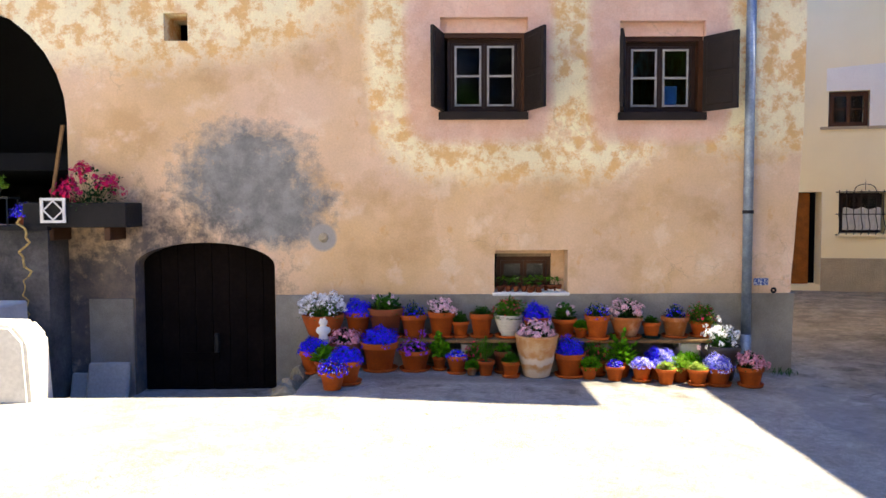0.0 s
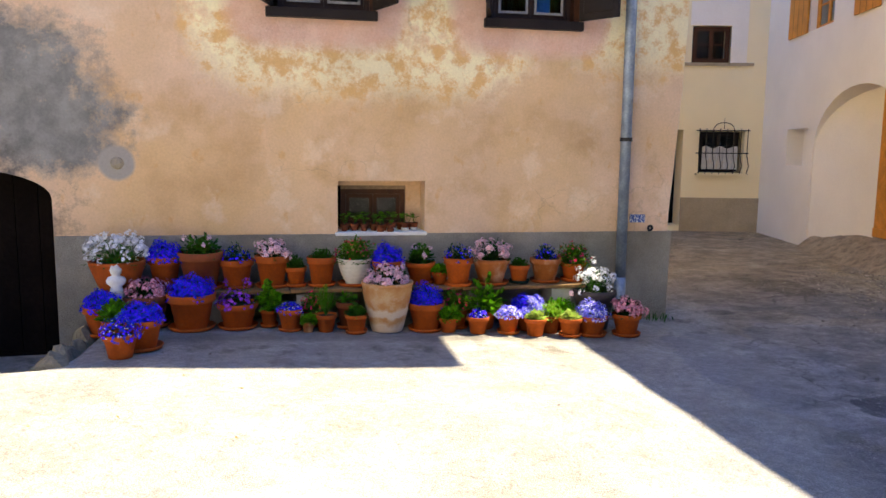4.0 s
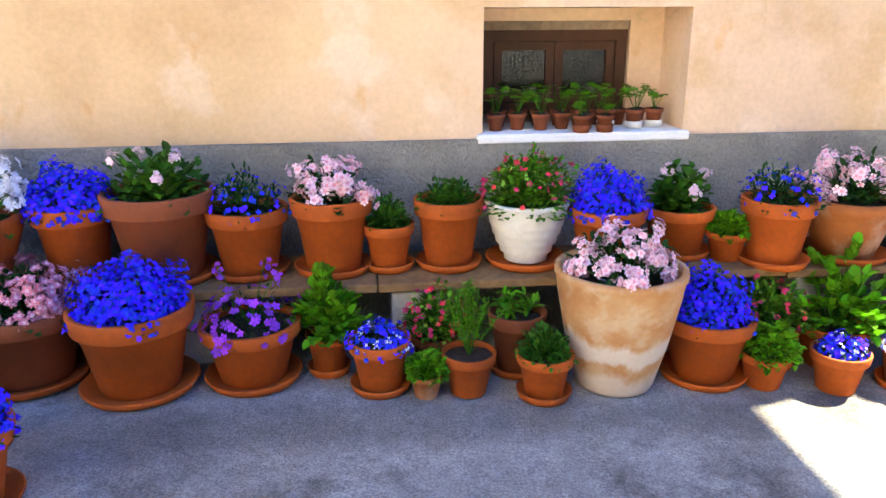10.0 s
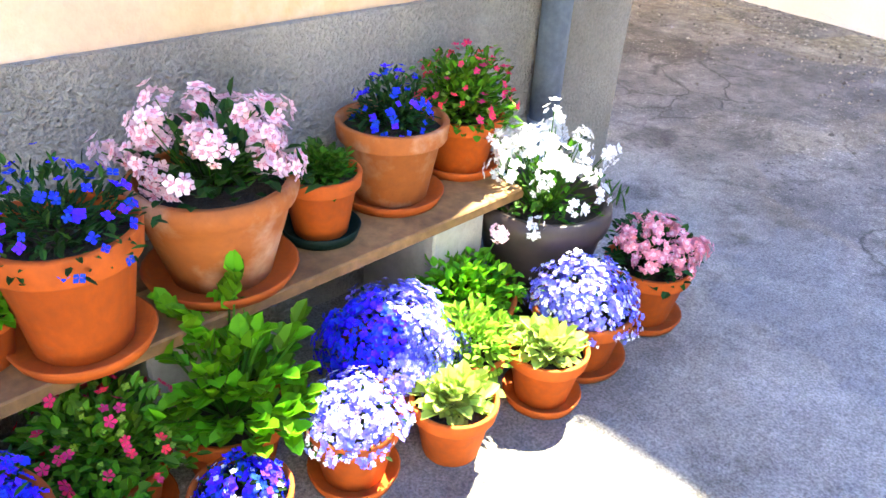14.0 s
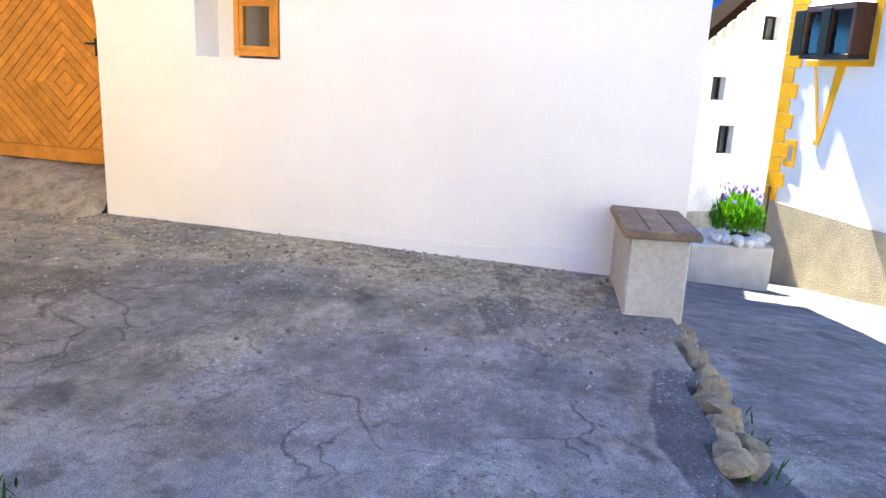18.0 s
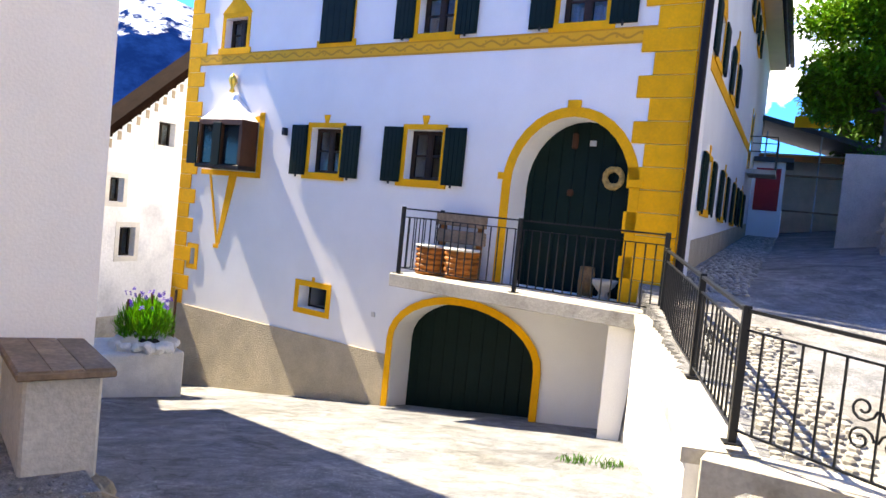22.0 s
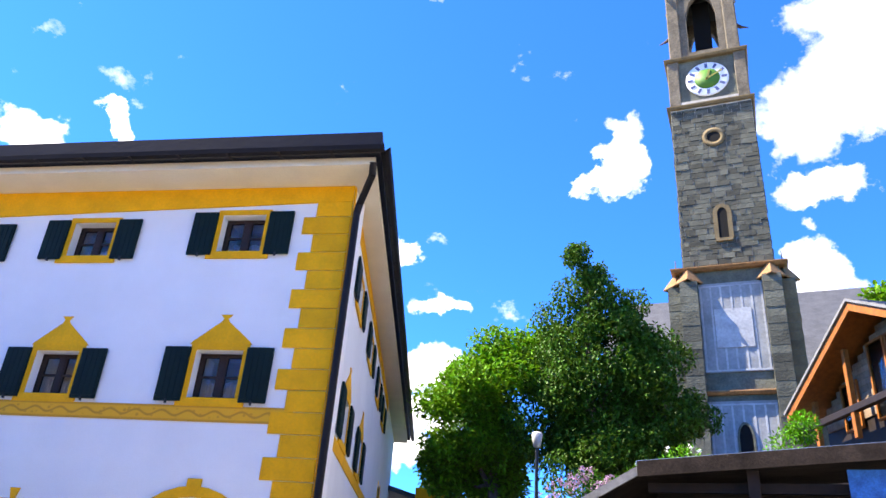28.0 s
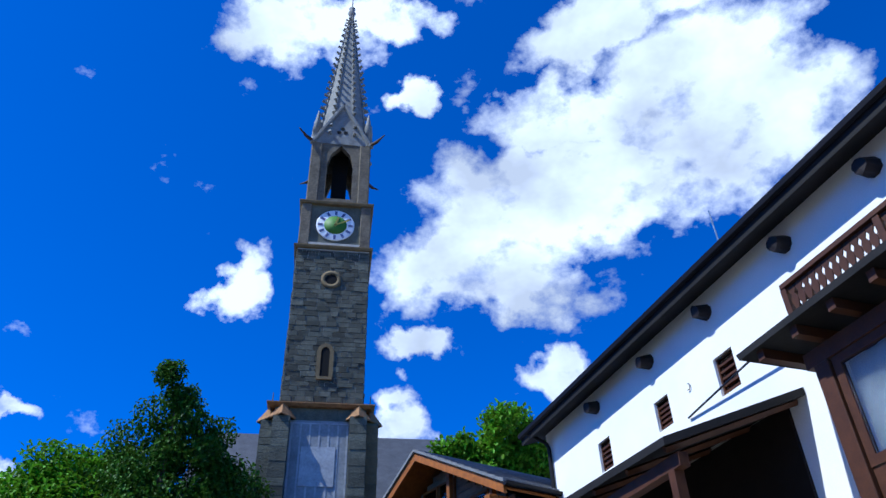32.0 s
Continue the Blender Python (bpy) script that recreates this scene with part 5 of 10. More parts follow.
def trim_house():
    h = thing("trimmed_house", F_M, "white plastered house with ochre painted trim and green shutters", "house")
    U = 10.68
    win = [(8.93, 9.72, 6.29, 6.98, "plain", True, False, True), (6.15, 6.97, 6.32, 7.08, "plain", True, False, True),
           (3.92, 4.81, 6.36, 7.14, "plain", True, False, True), (1.40, 2.28, 6.42, 7.24, "plain", True, False, True),
           (6.08, 6.89, 4.16, 5.02, "peak", False, True, False), (3.90, 4.77, 4.16, 4.99, "peak", True, False, True), (1.34, 2.23, 4.16, 5.04, "peak", True, False, True),
           (6.08, 6.99, 1.82, 2.81, "key", True, False, True), (3.89, 4.78, 1.82, 2.81, "key", True, False, False), (8.84, 9.68, 4.15, 4.93, "peak", False, False, True)]
    holes = [(a + 0.08, b - 0.08, c + 0.10, d - 0.09, 0) for a, b, c, d, k, s, closed, cu in win if not closed]
    holes += [(6.17, 6.87, -0.53, -0.13, 0), (9.99, 10.15, -0.14, 0.19, 0), (0.82, 2.66, 0.46, 2.95, 1.0), (1.94, 4.57, -2.4, 0.04, 0.75)]
    part("front_wall", wall(0.13, U, -3.6, 7.66, -0.6, 0.0, holes), WHITE, h)
    for w in win:
        trimmed_window(h, *w)
    # cellar lights
    for u0, u1, z0, z1 in ((6.07, 6.97, -0.63, -0.03), (9.89, 10.25, -0.24, 0.29)):
        t = part("window", frame_bm(u0, u1, z0, z1, 0.10, 0.002, 0.016), YELLOW, h, "cellar light with ochre surround")
        part("pane_frame", frame_bm(u0 + 0.1, u1 - 0.1, z0 + 0.1, z1 - 0.1, 0.03, -0.28, -0.25), DARKWOOD, t)
        p = part("pane", box(u0 + 0.12, u1 - 0.12, -0.268, -0.262, z0 + 0.12, z1 - 0.12), GLASS, t)
        p.visible_shadow = False
    part("keystone", box(6.49, 6.55, 0.002, 0.016, -0.028, 0.05), YELLOW, h)
    # plinth: its top falls to the far end of the front with the lane
    bm = bmesh.new()
    prism(bm, [(4.71, -3.6), (4.71, -0.99), (U + 0.01, -1.0), (U + 0.01, -3.6)], 0.002, 0.03)
    part("plinth", bm, GREYPL, h, "beige rough-cast plinth")
    # string band and top band
    bm = bmesh.new()
    bx(bm, 0.55, 10.45, 0.002, 0.016, 3.93, 4.15)
    part("string_band", bm, SCROLL, h, "ochre band painted with a scroll")
    bm = bmesh.new()
    prism(bm, [(0.125, 7.36), (U, 7.05), (U, 7.66), (0.125, 7.66)], 0.002, 0.024)
    part("top_band", bm, YELLOW, h)
    # corner quoins
    n = 0
    z = 0.5
    while z < 7.3:
        wide = 0.74 if n % 2 else 0.55
        part("quoin", box(0.125, 0.13 + wide, 0.002, 0.02, z + 0.004, min(z + 0.30, 7.36) - 0.004, bevel=0.006), YELLOW, h)
        z += 0.30
        n += 1
    z, n = -1.0, 0
    while z < 7.0:
        wide = 0.55 if n % 2 else 0.38
        part("quoin", box(U + 0.005 - wide, U + 0.012, 0.002, 0.02, z + 0.004, min(z + 0.30, 7.07) - 0.004, bevel=0.006), YELLOW, h)
        z += 0.30
        n += 1
    # portal
    part("portal_band", arch_band(0.82, 2.66, 0.46, 2.95, 1.0, 0.14, 0.002, 0.02), YELLOW, h, "ochre arch band")
    for u in (0.64, 2.68):
        part("impost", box(u, u + 0.20, 0.003, 0.03, 2.02, 2.12), YELLOW, h)
    part("keystone", box(1.65, 1.85, 0.003, 0.03, 3.06, 3.18), YELLOW, h)
    d = part("portal_door", wall(0.8, 2.8, 0.46, 3.0, -0.55, -0.50, []), GREEN, h, "dark green boarded arched door")
    for i in range(9):
        a = 0.84 + i * 0.214
        part("board", box(a + 0.005, a + 0.209, -0.50, -0.482, 0.52, 2.95), GREEN, d)
    part("rail", box(0.86, 2.74, -0.482, -0.462, 1.32, 1.42), GREEN, d)
    part("knocker", box(1.86, 1.96, -0.47, -0.44, 1.86, 1.96, bevel=0.02), BROWNWOOD, d)
    part("plate", box(1.58, 1.68, -0.47, -0.455, 2.60, 2.68), LAMPGLASS, d)
    part("carved_head", box(1.86, 1.96, -0.47, -0.43, 2.55, 2.78, bevel=0.02), BROWNWOOD, d)
    # garage
    part("garage_band", arch_band(1.94, 4.57, -2.4, 0.04, 0.75, 0.12, 0.032, 0.045), YELLOW, h, "ochre arch band")
    g = part("garage_door", wall(1.9, 4.62, -2.6, 0.1, -0.56, -0.50, []), GREEN, h, "dark green garage door")
    for i in range(11):
        a = 1.93 + i * 0.245
        part("board", box(a + 0.005, a + 0.240, -0.50, -0.485, -2.5, 0.1), GREEN, g)
    # side wall and body: the corner is not square
    L = Vector((F_SIDE.x, F_SIDE.y, 0))
    loc = (F_M.to_3x3().inverted() @ L).normalized()
    ang = math.atan2(loc.y, loc.x)
    sm = Matrix.Translation((0.125, 0.0, 0)) @ Matrix.Rotation(ang, 4, "Z")
    sholes, swin = [], []
    for c in (2.35, 5.45, 8.55, 11.2):
        for z0, z1, kk in ((1.80, 2.78, "key"), (4.10, 4.98, "peak"), (6.40, 7.14, "plain")):
            if c > 6 and z0 > 4 and z0 < 6:
                continue
            d = 0.35 if z0 < 3 else 0.0
            swin.append((c + d - 0.52, c + d + 0.52, z0, z1, kk))
            sholes.append((c + d - 0.44, c + d + 0.44, z0 + 0.10, z1 - 0.09, 0))
    bm = wall(0.14, 19.0, -0.6, 7.66, 0.0, 0.5, sholes)
    bmesh.ops.transform(bm, matrix=sm, verts=bm.verts)
    part("side_wall", bm, WHITE, h)
    side = new("side_front")
    side.parent = h
    side.matrix_local = sm @ Matrix.Rotation(math.pi, 4, "Z")
    for u0, u1, z0, z1, kk in swin:
        trimmed_window(side, -u1, -u0, z0, z1, kk, wide=0.5)
    bm = bmesh.new()
    bx(bm, -12.4, -0.422, 0.002, 0.016, 3.88, 4.08)
    part("string_band", bm, YELLOW, side)
    part("top_band", box(-13.2, 0.0, 0.002, 0.02, 7.36, 7.66), YELLOW, side)
    part("corner_band", box(-0.42, -0.004, 0.002, 0.014, 0.5, 7.358), YELLOW, side)
    bm = bmesh.new()
    prism(bm, [(-19.0, 0.9), (-0.02, -0.5), (-0.02, 1.33), (-4.3, 1.51), (-19.0, 2.18)], 0.003, 0.03)
    part("side_plinth", bm, GREYPL, side, "grey cement plinth")
    # far walls
    a = sm @ Vector((19.0, 0, 0))
    bm = bmesh.new()
    vs = [bm.verts.new((x, y, z)) for z in (-3.6, 7.66) for x, y in ((U, -0.6), (U, a.y), (a.x, a.y))]
    for i in (0, 1):
        bm.faces.new((vs[i], vs[i + 1], vs[i + 4], vs[i + 3]))
    part("rear_wall", bm, WHITE, h)
    # eaves and roof
    bm = bmesh.new()
    ov = 0.62
    e = [(U + ov, ov), (0.125 - 0.46, ov), (a.x - 0.46, a.y - 0.3), (U + ov, a.y - 0.3)]
    low = [bm.verts.new((x, y, 7.63)) for x, y in e]
    top = [bm.verts.new((x, y, 7.75)) for x, y in e]
    bm.faces.new(low)
    bm.faces.new(top[::-1])
    for i in range(4):
        j = (i + 1) % 4
        bm.faces.new((low[i], low[j], top[j], top[i]))
    part("soffit", bm, SOFFIT, h, "cream boarded eaves")
    bm = bmesh.new()
    cx = (e[0][0] + e[1][0]) / 2
    e2 = [(x + (0.08 if x > cx else -0.08), y + (0.08 if y > -3 else -0.08)) for x, y in e]
    r0 = [bm.verts.new((x, y, 7.755)) for x, y in e2]
    r1 = [bm.verts.new((x, y, 8.14)) for x, y in e2]
    ri = [bm.verts.new((cx, -4.6, 9.6)), bm.verts.new(((e2[2][0] + e2[3][0]) / 2, a.y + 4.0, 9.6))]
    for i in range(4):
        j = (i + 1) % 4
        bm.faces.new((r0[i], r0[j], r1[j], r1[i]))
    bm.faces.new((r1[0], r1[1], ri[0]))
    bm.faces.new((r1[1], r1[2], ri[1], ri[0]))
    bm.faces.new((r1[2], r1[3], ri[1]))
    bm.faces.new((r1[3], r1[0], ri[0], ri[1]))
    bm.faces.new(r0[::-1])
    bmesh.ops.recalc_face_normals(bm, faces=bm.faces)
    part("roof", bm, ROOFMETAL, h, "dark grey metal roof")
    # gutters
    def gutter(p, q):
        bm = bmesh.new()
        p, q = Vector(p), Vector(q)
        d = (q - p).normalized()
        s = Vector((-d.y, d.x, 0))
        prof = [(-0.08, 0.0), (-0.055, -0.06), (0.0, -0.085), (0.055, -0.06), (0.08, 0.0), (0.07, 0.0), (0.0, -0.07), (-0.07, 0.0)]
        ra = [bm.verts.new(p + s * i + Vector((0, 0, k))) for i, k in prof]
        rb = [bm.verts.new(q + s * i + Vector((0, 0, k))) for i, k in prof]
        for i in range(len(prof)):
            j = (i + 1) % len(prof)
            bm.faces.new((ra[i], ra[j], rb[j], rb[i]))
        n = int((q - p).length / 0.75)
        for i in range(1, n):
            c = p.lerp(q, i / n)
            bx(bm, c.x - 0.02, c.x + 0.02, c.y - 0.09, c.y + 0.09, c.z - 0.09, c.z - 0.08)
        return part("gutter", bm, COPPER, h, "dark copper gutter")
    gutter((e2[0][0] + 0.1, e2[0][1] + 0.10, 7.80), (e2[1][0] - 0.1, e2[1][1] + 0.10, 7.80))
    gutter((e2[1][0] - 0.10, e2[1][1] + 0.1, 7.80), (e2[2][0] - 0.10, e2[2][1], 7.80))
    bm = bmesh.new()
    path = [(-0.30, 0.6, 7.68), (-0.28, 0.50, 7.52), (-0.02, 0.12, 7.25), (0.02, 0.085, 7.1), (0.02, 0.085, 0.6)]
    for p, q in zip(path, path[1:]):
        rod(bm, p, q, 0.055, 12)
    part("downpipe", bm, COPPER, h, "dark copper downpipe")
    bm = bmesh.new()
    q = side.matrix_local @ Vector((-13.8, 0.12, 0))
    rod(bm, (q.x, q.y, 1.4), (q.x, q.y, 7.3), 0.055, 10)
    q2 = side.matrix_local @ Vector((-13.8, 0.42, 0))
    rod(bm, (q.x, q.y, 7.3), (q2.x, q2.y, 7.75), 0.055, 10)
    part("downpipe", bm, ZINC, h, "grey downpipe")
    # vent stack on the roof
    bm = bmesh.new()
    rod(bm, (6.9, -1.2, 8.1), (6.9, -1.2, 8.75), 0.06, 10)
    part("vent_pipe", bm, LAMPGREY, h)
    # oriel
    om = Matrix.Translation((-0.06, 0, -0.07))
    o = part("oriel", box(8.40, 9.74, 0.0, 0.42, 1.92, 2.0, bevel=0.01), DARKWOOD, h, "dark timber oriel window")
    part("oriel_roof", oriel_roof(), WHITE, o)
    bm = bmesh.new()
    for p in (8.44, 9.02, 9.66):
        bx(bm, p - 0.04, p + 0.04, 0.32, 0.40, 2.0, 2.82)
    bx(bm, 8.40, 9.70, 0.31, 0.41, 2.76, 2.86)
    bx(bm, 8.40, 8.48, 0.02, 0.32, 2.0, 2.86)
    bx(bm, 9.62, 9.70, 0.02, 0.32, 2.0, 2.86)
    part("oriel_frame", bm, BROWNWOOD, o)
    for p, q in ((8.49, 8.97), (9.07, 9.61)):
        pn = part("pane", box(p, q, 0.352, 0.358, 2.02, 2.76), DARKGLASS, o)
        pn.visible_shadow = False
    part("oriel_back", box(8.48, 9.62, 0.003, 0.02, 2.0, 2.8), DARK, o)
    for p, q in ((9.68, 9.98), (8.98, 9.22)):
        part("shutter", box(p, q, 0.415, 0.445, 1.98, 2.80, bevel=0.005), GREEN, o, "dark green shutter")
    part("oriel_trim", box(8.25, 8.38, 0.002, 0.018, 1.80, 3.05), YELLOW, o)
    part("oriel_trim", box(8.25, 10.05, 0.002, 0.018, 1.80, 1.90), YELLOW, o)
    bm = bmesh.new()
    prism(bm, [(9.16, 1.80), (8.93, 1.80), (9.30, 0.42), (9.40, 0.42)], 0.002, 0.018)
    prism(bm, [(9.72, 1.80), (9.78, 1.80), (9.40, 0.42), (9.34, 0.42)], 0.002, 0.016)
    bx(bm, 9.33, 9.47, 0.002, 0.02, 0.34, 0.42)
    part("painted_bracket", bm, YELLOW, o)
    for a2, b2 in (((8.25, 3.02), (9.0, 2.86)), ((10.40, 2.98), (9.70, 2.84))):
        bm = bmesh.new()
        prism(bm, [a2, (a2[0], a2[1] - 0.12), (b2[0], b2[1] - 0.10), b2], 0.002, 0.018)
        part("oriel_trim", bm, YELLOW, o)
    part("gilt_ornament", ornament(), GOLD, o)
    o.matrix_local = om
    # lamp box on the wall
    part("wall_lamp", box(7.52, 7.60, 0.0, 0.10, 2.56, 2.70, bevel=0.01), LAMPGREY, h)
    part("small_plate", box(5.02, 5.09, 0.0, 0.02, -0.42, -0.34), PALESTONE, h)
    # door canopy, railed balcony and window box along the side
    b = part("side_balcony", box(-13.4, -11.9, 0.03, 0.75, 3.30, 3.42), CONCRETE, side)
    bm = bmesh.new()
    rod(bm, (-13.38, 0.73, 3.42), (-13.38, 0.73, 4.3), 0.014, 5)
    bar = mesh_of("bar", bm, IRON)
    for i in range(12):
        ob = new("bar", bar)
        ob.parent = b
        ob.location = (i * 0.134, 0, 0)
    for p, q in (((-13.38, 0.03, 4.3), (-13.38, 0.73, 4.3)), ((-11.9, 0.03, 4.3), (-11.9, 0.73, 4.3)), ((-13.38, 0.73, 4.3), (-11.9, 0.73, 4.3)), ((-11.9, 0.03, 3.9), (-11.9, 0.73, 3.9))):
        bm = bmesh.new()
        rod(bm, p, q, 0.016, 5)
        part("hand_rail", bm, IRON, b)
    for x in (-13.2, -12.35):
        part("door_trim", box(x, x + 0.16, 0.003, 0.02, 3.43, 5.1), YELLOW, b)
    part("balcony_door", box(-13.03, -12.36, 0.002, 0.012, 3.43, 5.0), DARKGLASS, b)
    c = part("entrance_porch", box(-17.2, -15.0, 0.031, 0.95, 0.9, 2.55), WHITE, side, "white porch with a red door")
    part("porch_roof", box(-17.4, -14.8, 0.031, 1.15, 3.95, 4.08), SLATE, c)
    part("porch_side", box(-15.12, -15.0, 0.031, 0.95, 2.551, 3.949), WHITE, c)
    part("red_door", box(-15.0, -14.96, 0.14, 0.84, 2.45, 3.75), REDPAINT, c, "dark red painted door")
    return h


def oriel_roof():
    bm = bmesh.new()
    vs = [bm.verts.new(p) for p in ((8.42, 0.0, 2.86), (9.68, 0.0, 2.86), (9.68, 0.40, 2.86), (8.42, 0.40, 2.86), (9.12, 0.0, 3.44))]
    for f in ((0, 1, 2, 3), (0, 4, 1), (1, 4, 2), (2, 4, 3), (3, 4, 0)):
        bm.faces.new([vs[i] for i in f])
    bmesh.ops.recalc_face_normals(bm, faces=bm.faces)
    return bm


def ornament():
    bm = bmesh.new()
    lathe(bm, [(0, 0), (0.06, 0.03), (0.03, 0.10), (0.07, 0.20), (0.09, 0.26), (0.05, 0.33), (0.02, 0.36), (0, 0.40)], 10, (9.2, 0.08, 3.42))
    rod(bm, (9.08, 0.08, 3.62), (9.32, 0.08, 3.70), 0.02, 6)
    return bm


trim_house()


# ---- balcony before the portal, with bench, log and bowl ----
def balcony():
    b = thing("entrance_balcony", F_M, "concrete balcony slab before the arched door", "balcony")
    part("slab", box(-0.18, 3.88, 0.047, 1.12, 0.30, 0.49, bevel=0.01), CONCRETE, b)
    part("support_wall", box(-0.16, 0.5, 0.047, 0.98, -2.6, 0.298), WARM, b, "plastered pier below the slab")
    return b


def railing(name, start, end, z0s, z0e, height, posts, spacing=0.125, label="black iron railing with upright bars", scroll=None):
    """Straight run of railing between two ground points; z0s, z0e: height of its foot."""
    a, c = Vector((*start, z0s)), Vector((*end, z0e))
    r = thing(name, Matrix.Translation(a), label, "railing")
    d = c - a
    flat = Vector((d.x, d.y, 0))
    n = max(2, int(flat.length / spacing))
    up = Vector((0, 0, 1))
    for k in posts:
        p = d * k
        bm = bmesh.new()
        q = flat.to_track_quat("X", "Z").to_matrix().to_4x4()
        bx(bm, -0.025, 0.025, -0.025, 0.025, 0.0, height + 0.03, Matrix.Translation(p) @ q, 0.004)
        bx(bm, -0.055, 0.055, -0.055, 0.055, 0.0, 0.012, Matrix.Translation(p) @ q)
        part("post", bm, IRON, r)
    for zz, rr in ((height, 0.018), (height - 0.12, 0.011), (0.09, 0.011)):
        bm = bmesh.new()
        q = d.to_track_quat("X", "Z").to_matrix().to_4x4()
        bx(bm, 0, d.length, -rr, rr, -rr * 0.6, rr * 0.6, Matrix.Translation(up * zz) @ q)
        part("rail", bm, IRON, r)
    me = None
    for i in range(1, n):
        p = d * (i / n)
        if scroll and scroll[0] < i / n < scroll[1]:
            continue
        if me is None:
            bm = bmesh.new()
            bx(bm, -0.0065, 0.0065, -0.0065, 0.0065, 0.09, height - 0.12)
            me = mesh_of("bar", bm, IRON)
        ob = new("bar", me)
        ob.parent = r
        ob.location = p
    if scroll:
        p = d * ((scroll[0] + scroll[1]) / 2)
        bm = bmesh.new()
        along = flat.normalized()
        for sx in (-1, 1):
            for k, flip in ((0, 1), (1, -1)):
                zc = 0.30 + k * 0.17
                last = None
                for i in range(15):
                    an, rr = i * math.pi / 5, 0.075 * (1 - i / 18)
                    pt = p + along * (sx * (0.085 - rr * math.cos(an))) + up * (zc + flip * rr * math.sin(an))
                    if last is not None:
                        rod(bm, last, pt, 0.008, 5)
                    last = pt
        rod(bm, p + up * 0.09, p + up * (height - 0.12), 0.008, 5)
        part("scroll_panel", bm, IRON, r)
    return r


balcony()


def fpt(u, v):
    p = F_M @ Vector((u, v, 0))
    return (p.x, p.y)


railing("balcony_railing", fpt(3.78, 1.04), fpt(-0.12, 1.04), 0.49, 0.49, 0.95, (0, 0.5, 1))
railing("balcony_railing", fpt(3.78, 0.08), fpt(3.78, 1.04), 0.49, 0.49, 0.95, (0,))
railing("stair_railing", fpt(-0.12, 1.04), (4.22, 2.23), 0.44, 0.205, 0.835, (0.0, 0.04, 0.61, 1.0), scroll=(0.70, 0.78))
railing("yard_railing", (4.22, 2.23), (2.47, 2.43), 0.205, 0.12, 0.835, (1.0,), scroll=(0.40, 0.54))


def retaining_wall():
    r = tagged(new("retaining_wall"), "white plastered retaining wall with a stained concrete coping", "wall")
    a, b = Vector((4.22, 2.27, 0)), Vector((*fpt(-0.12, 1.06), 0))
    d = (b - a).normalized()
    s = Vector((-d.y, d.x, 0))
    for name, w0, w1, z0, z1, mat in (("wall", -0.14, 0.24, -2.6, (0.05, 0.40), WHITE), ("coping", -0.20, 0.27, (0.05, 0.40), (0.15, 0.50), CONCRETE)):
        bm = bmesh.new()
        lo = z0 if isinstance(z0, tuple) else (z0, z0)
        v = []
        for p, k in ((a, 0), (b, 1)):
            for w, z in ((w0, lo[k]), (w1, lo[k]), (w1, z1[k]), (w0, z1[k])):
                v.append(bm.verts.new(p + s * w + Vector((0, 0, z))))
        for f in ((0, 1, 2, 3), (7, 6, 5, 4), (0, 4, 5, 1), (1, 5, 6, 2), (2, 6, 7, 3), (3, 7, 4, 0)):
            bm.faces.new([v[i] for i in f])
        bmesh.ops.recalc_face_normals(bm, faces=bm.faces)
        part(name, bm, mat, r)
    c = Vector((2.2, 1.6, 0))
    d = (c - a).normalized()
    s = Vector((-d.y, d.x, 0))
    bm = bmesh.new()
    q = Matrix.Translation(a) @ Matrix.Rotation(math.atan2(d.y, d.x), 4, "Z")
    bx(bm, -0.12, (c - a).length, -0.20, 0.17, -0.8, 0.14, q, 0.012)
    part("kerb_wall", bm, CONCRETE, r)
    return r


retaining_wall()


def bench():
    b = thing("wooden_bench", F_M @ pose(3.36, 0.42, 0.49), "rustic wooden bench on two ribbed round tubs on the balcony", "bench")
    for x in (-0.26, 0.27):
        bm = bmesh.new()
        prof = [(0, 0), (0.24, 0)]
        for k in range(5):
            z = 0.015 + 0.078 * k
            prof += [(0.245, z), (0.268, z + 0.025), (0.268, z + 0.052), (0.245, z + 0.075)]
        lathe(bm, prof + [(0.25, 0.41), (0, 0.41)], 22, (x, 0, 0))
        for f in bm.faces:
            f.smooth = False
        part("tub", bm, LARCHDARK, b, "ribbed orange-brown wooden tub")
        bm = bmesh.new()
        lathe(bm, [(0, 0.412), (0.275, 0.412), (0.285, 0.425), (0.275, 0.445), (0, 0.445)], 22, (x, 0, 0))
        part("seat", bm, PALESTONE, b, "pale round seat board")
    for x in (-0.38, 0.30):
        part("back_post", box(x, x + 0.09, -0.34, -0.28, 0.0, 0.90, bevel=0.01), LARCHDARK, b)
    part("backrest", box(-0.47, 0.42, -0.275, -0.235, 0.50, 0.70, bevel=0.012), OLDWOOD, b)
    part("backrest", box(-0.47, 0.46, -0.275, -0.235, 0.76, 0.95, bevel=0.015), OLDWOOD, b)
    return b


bench()


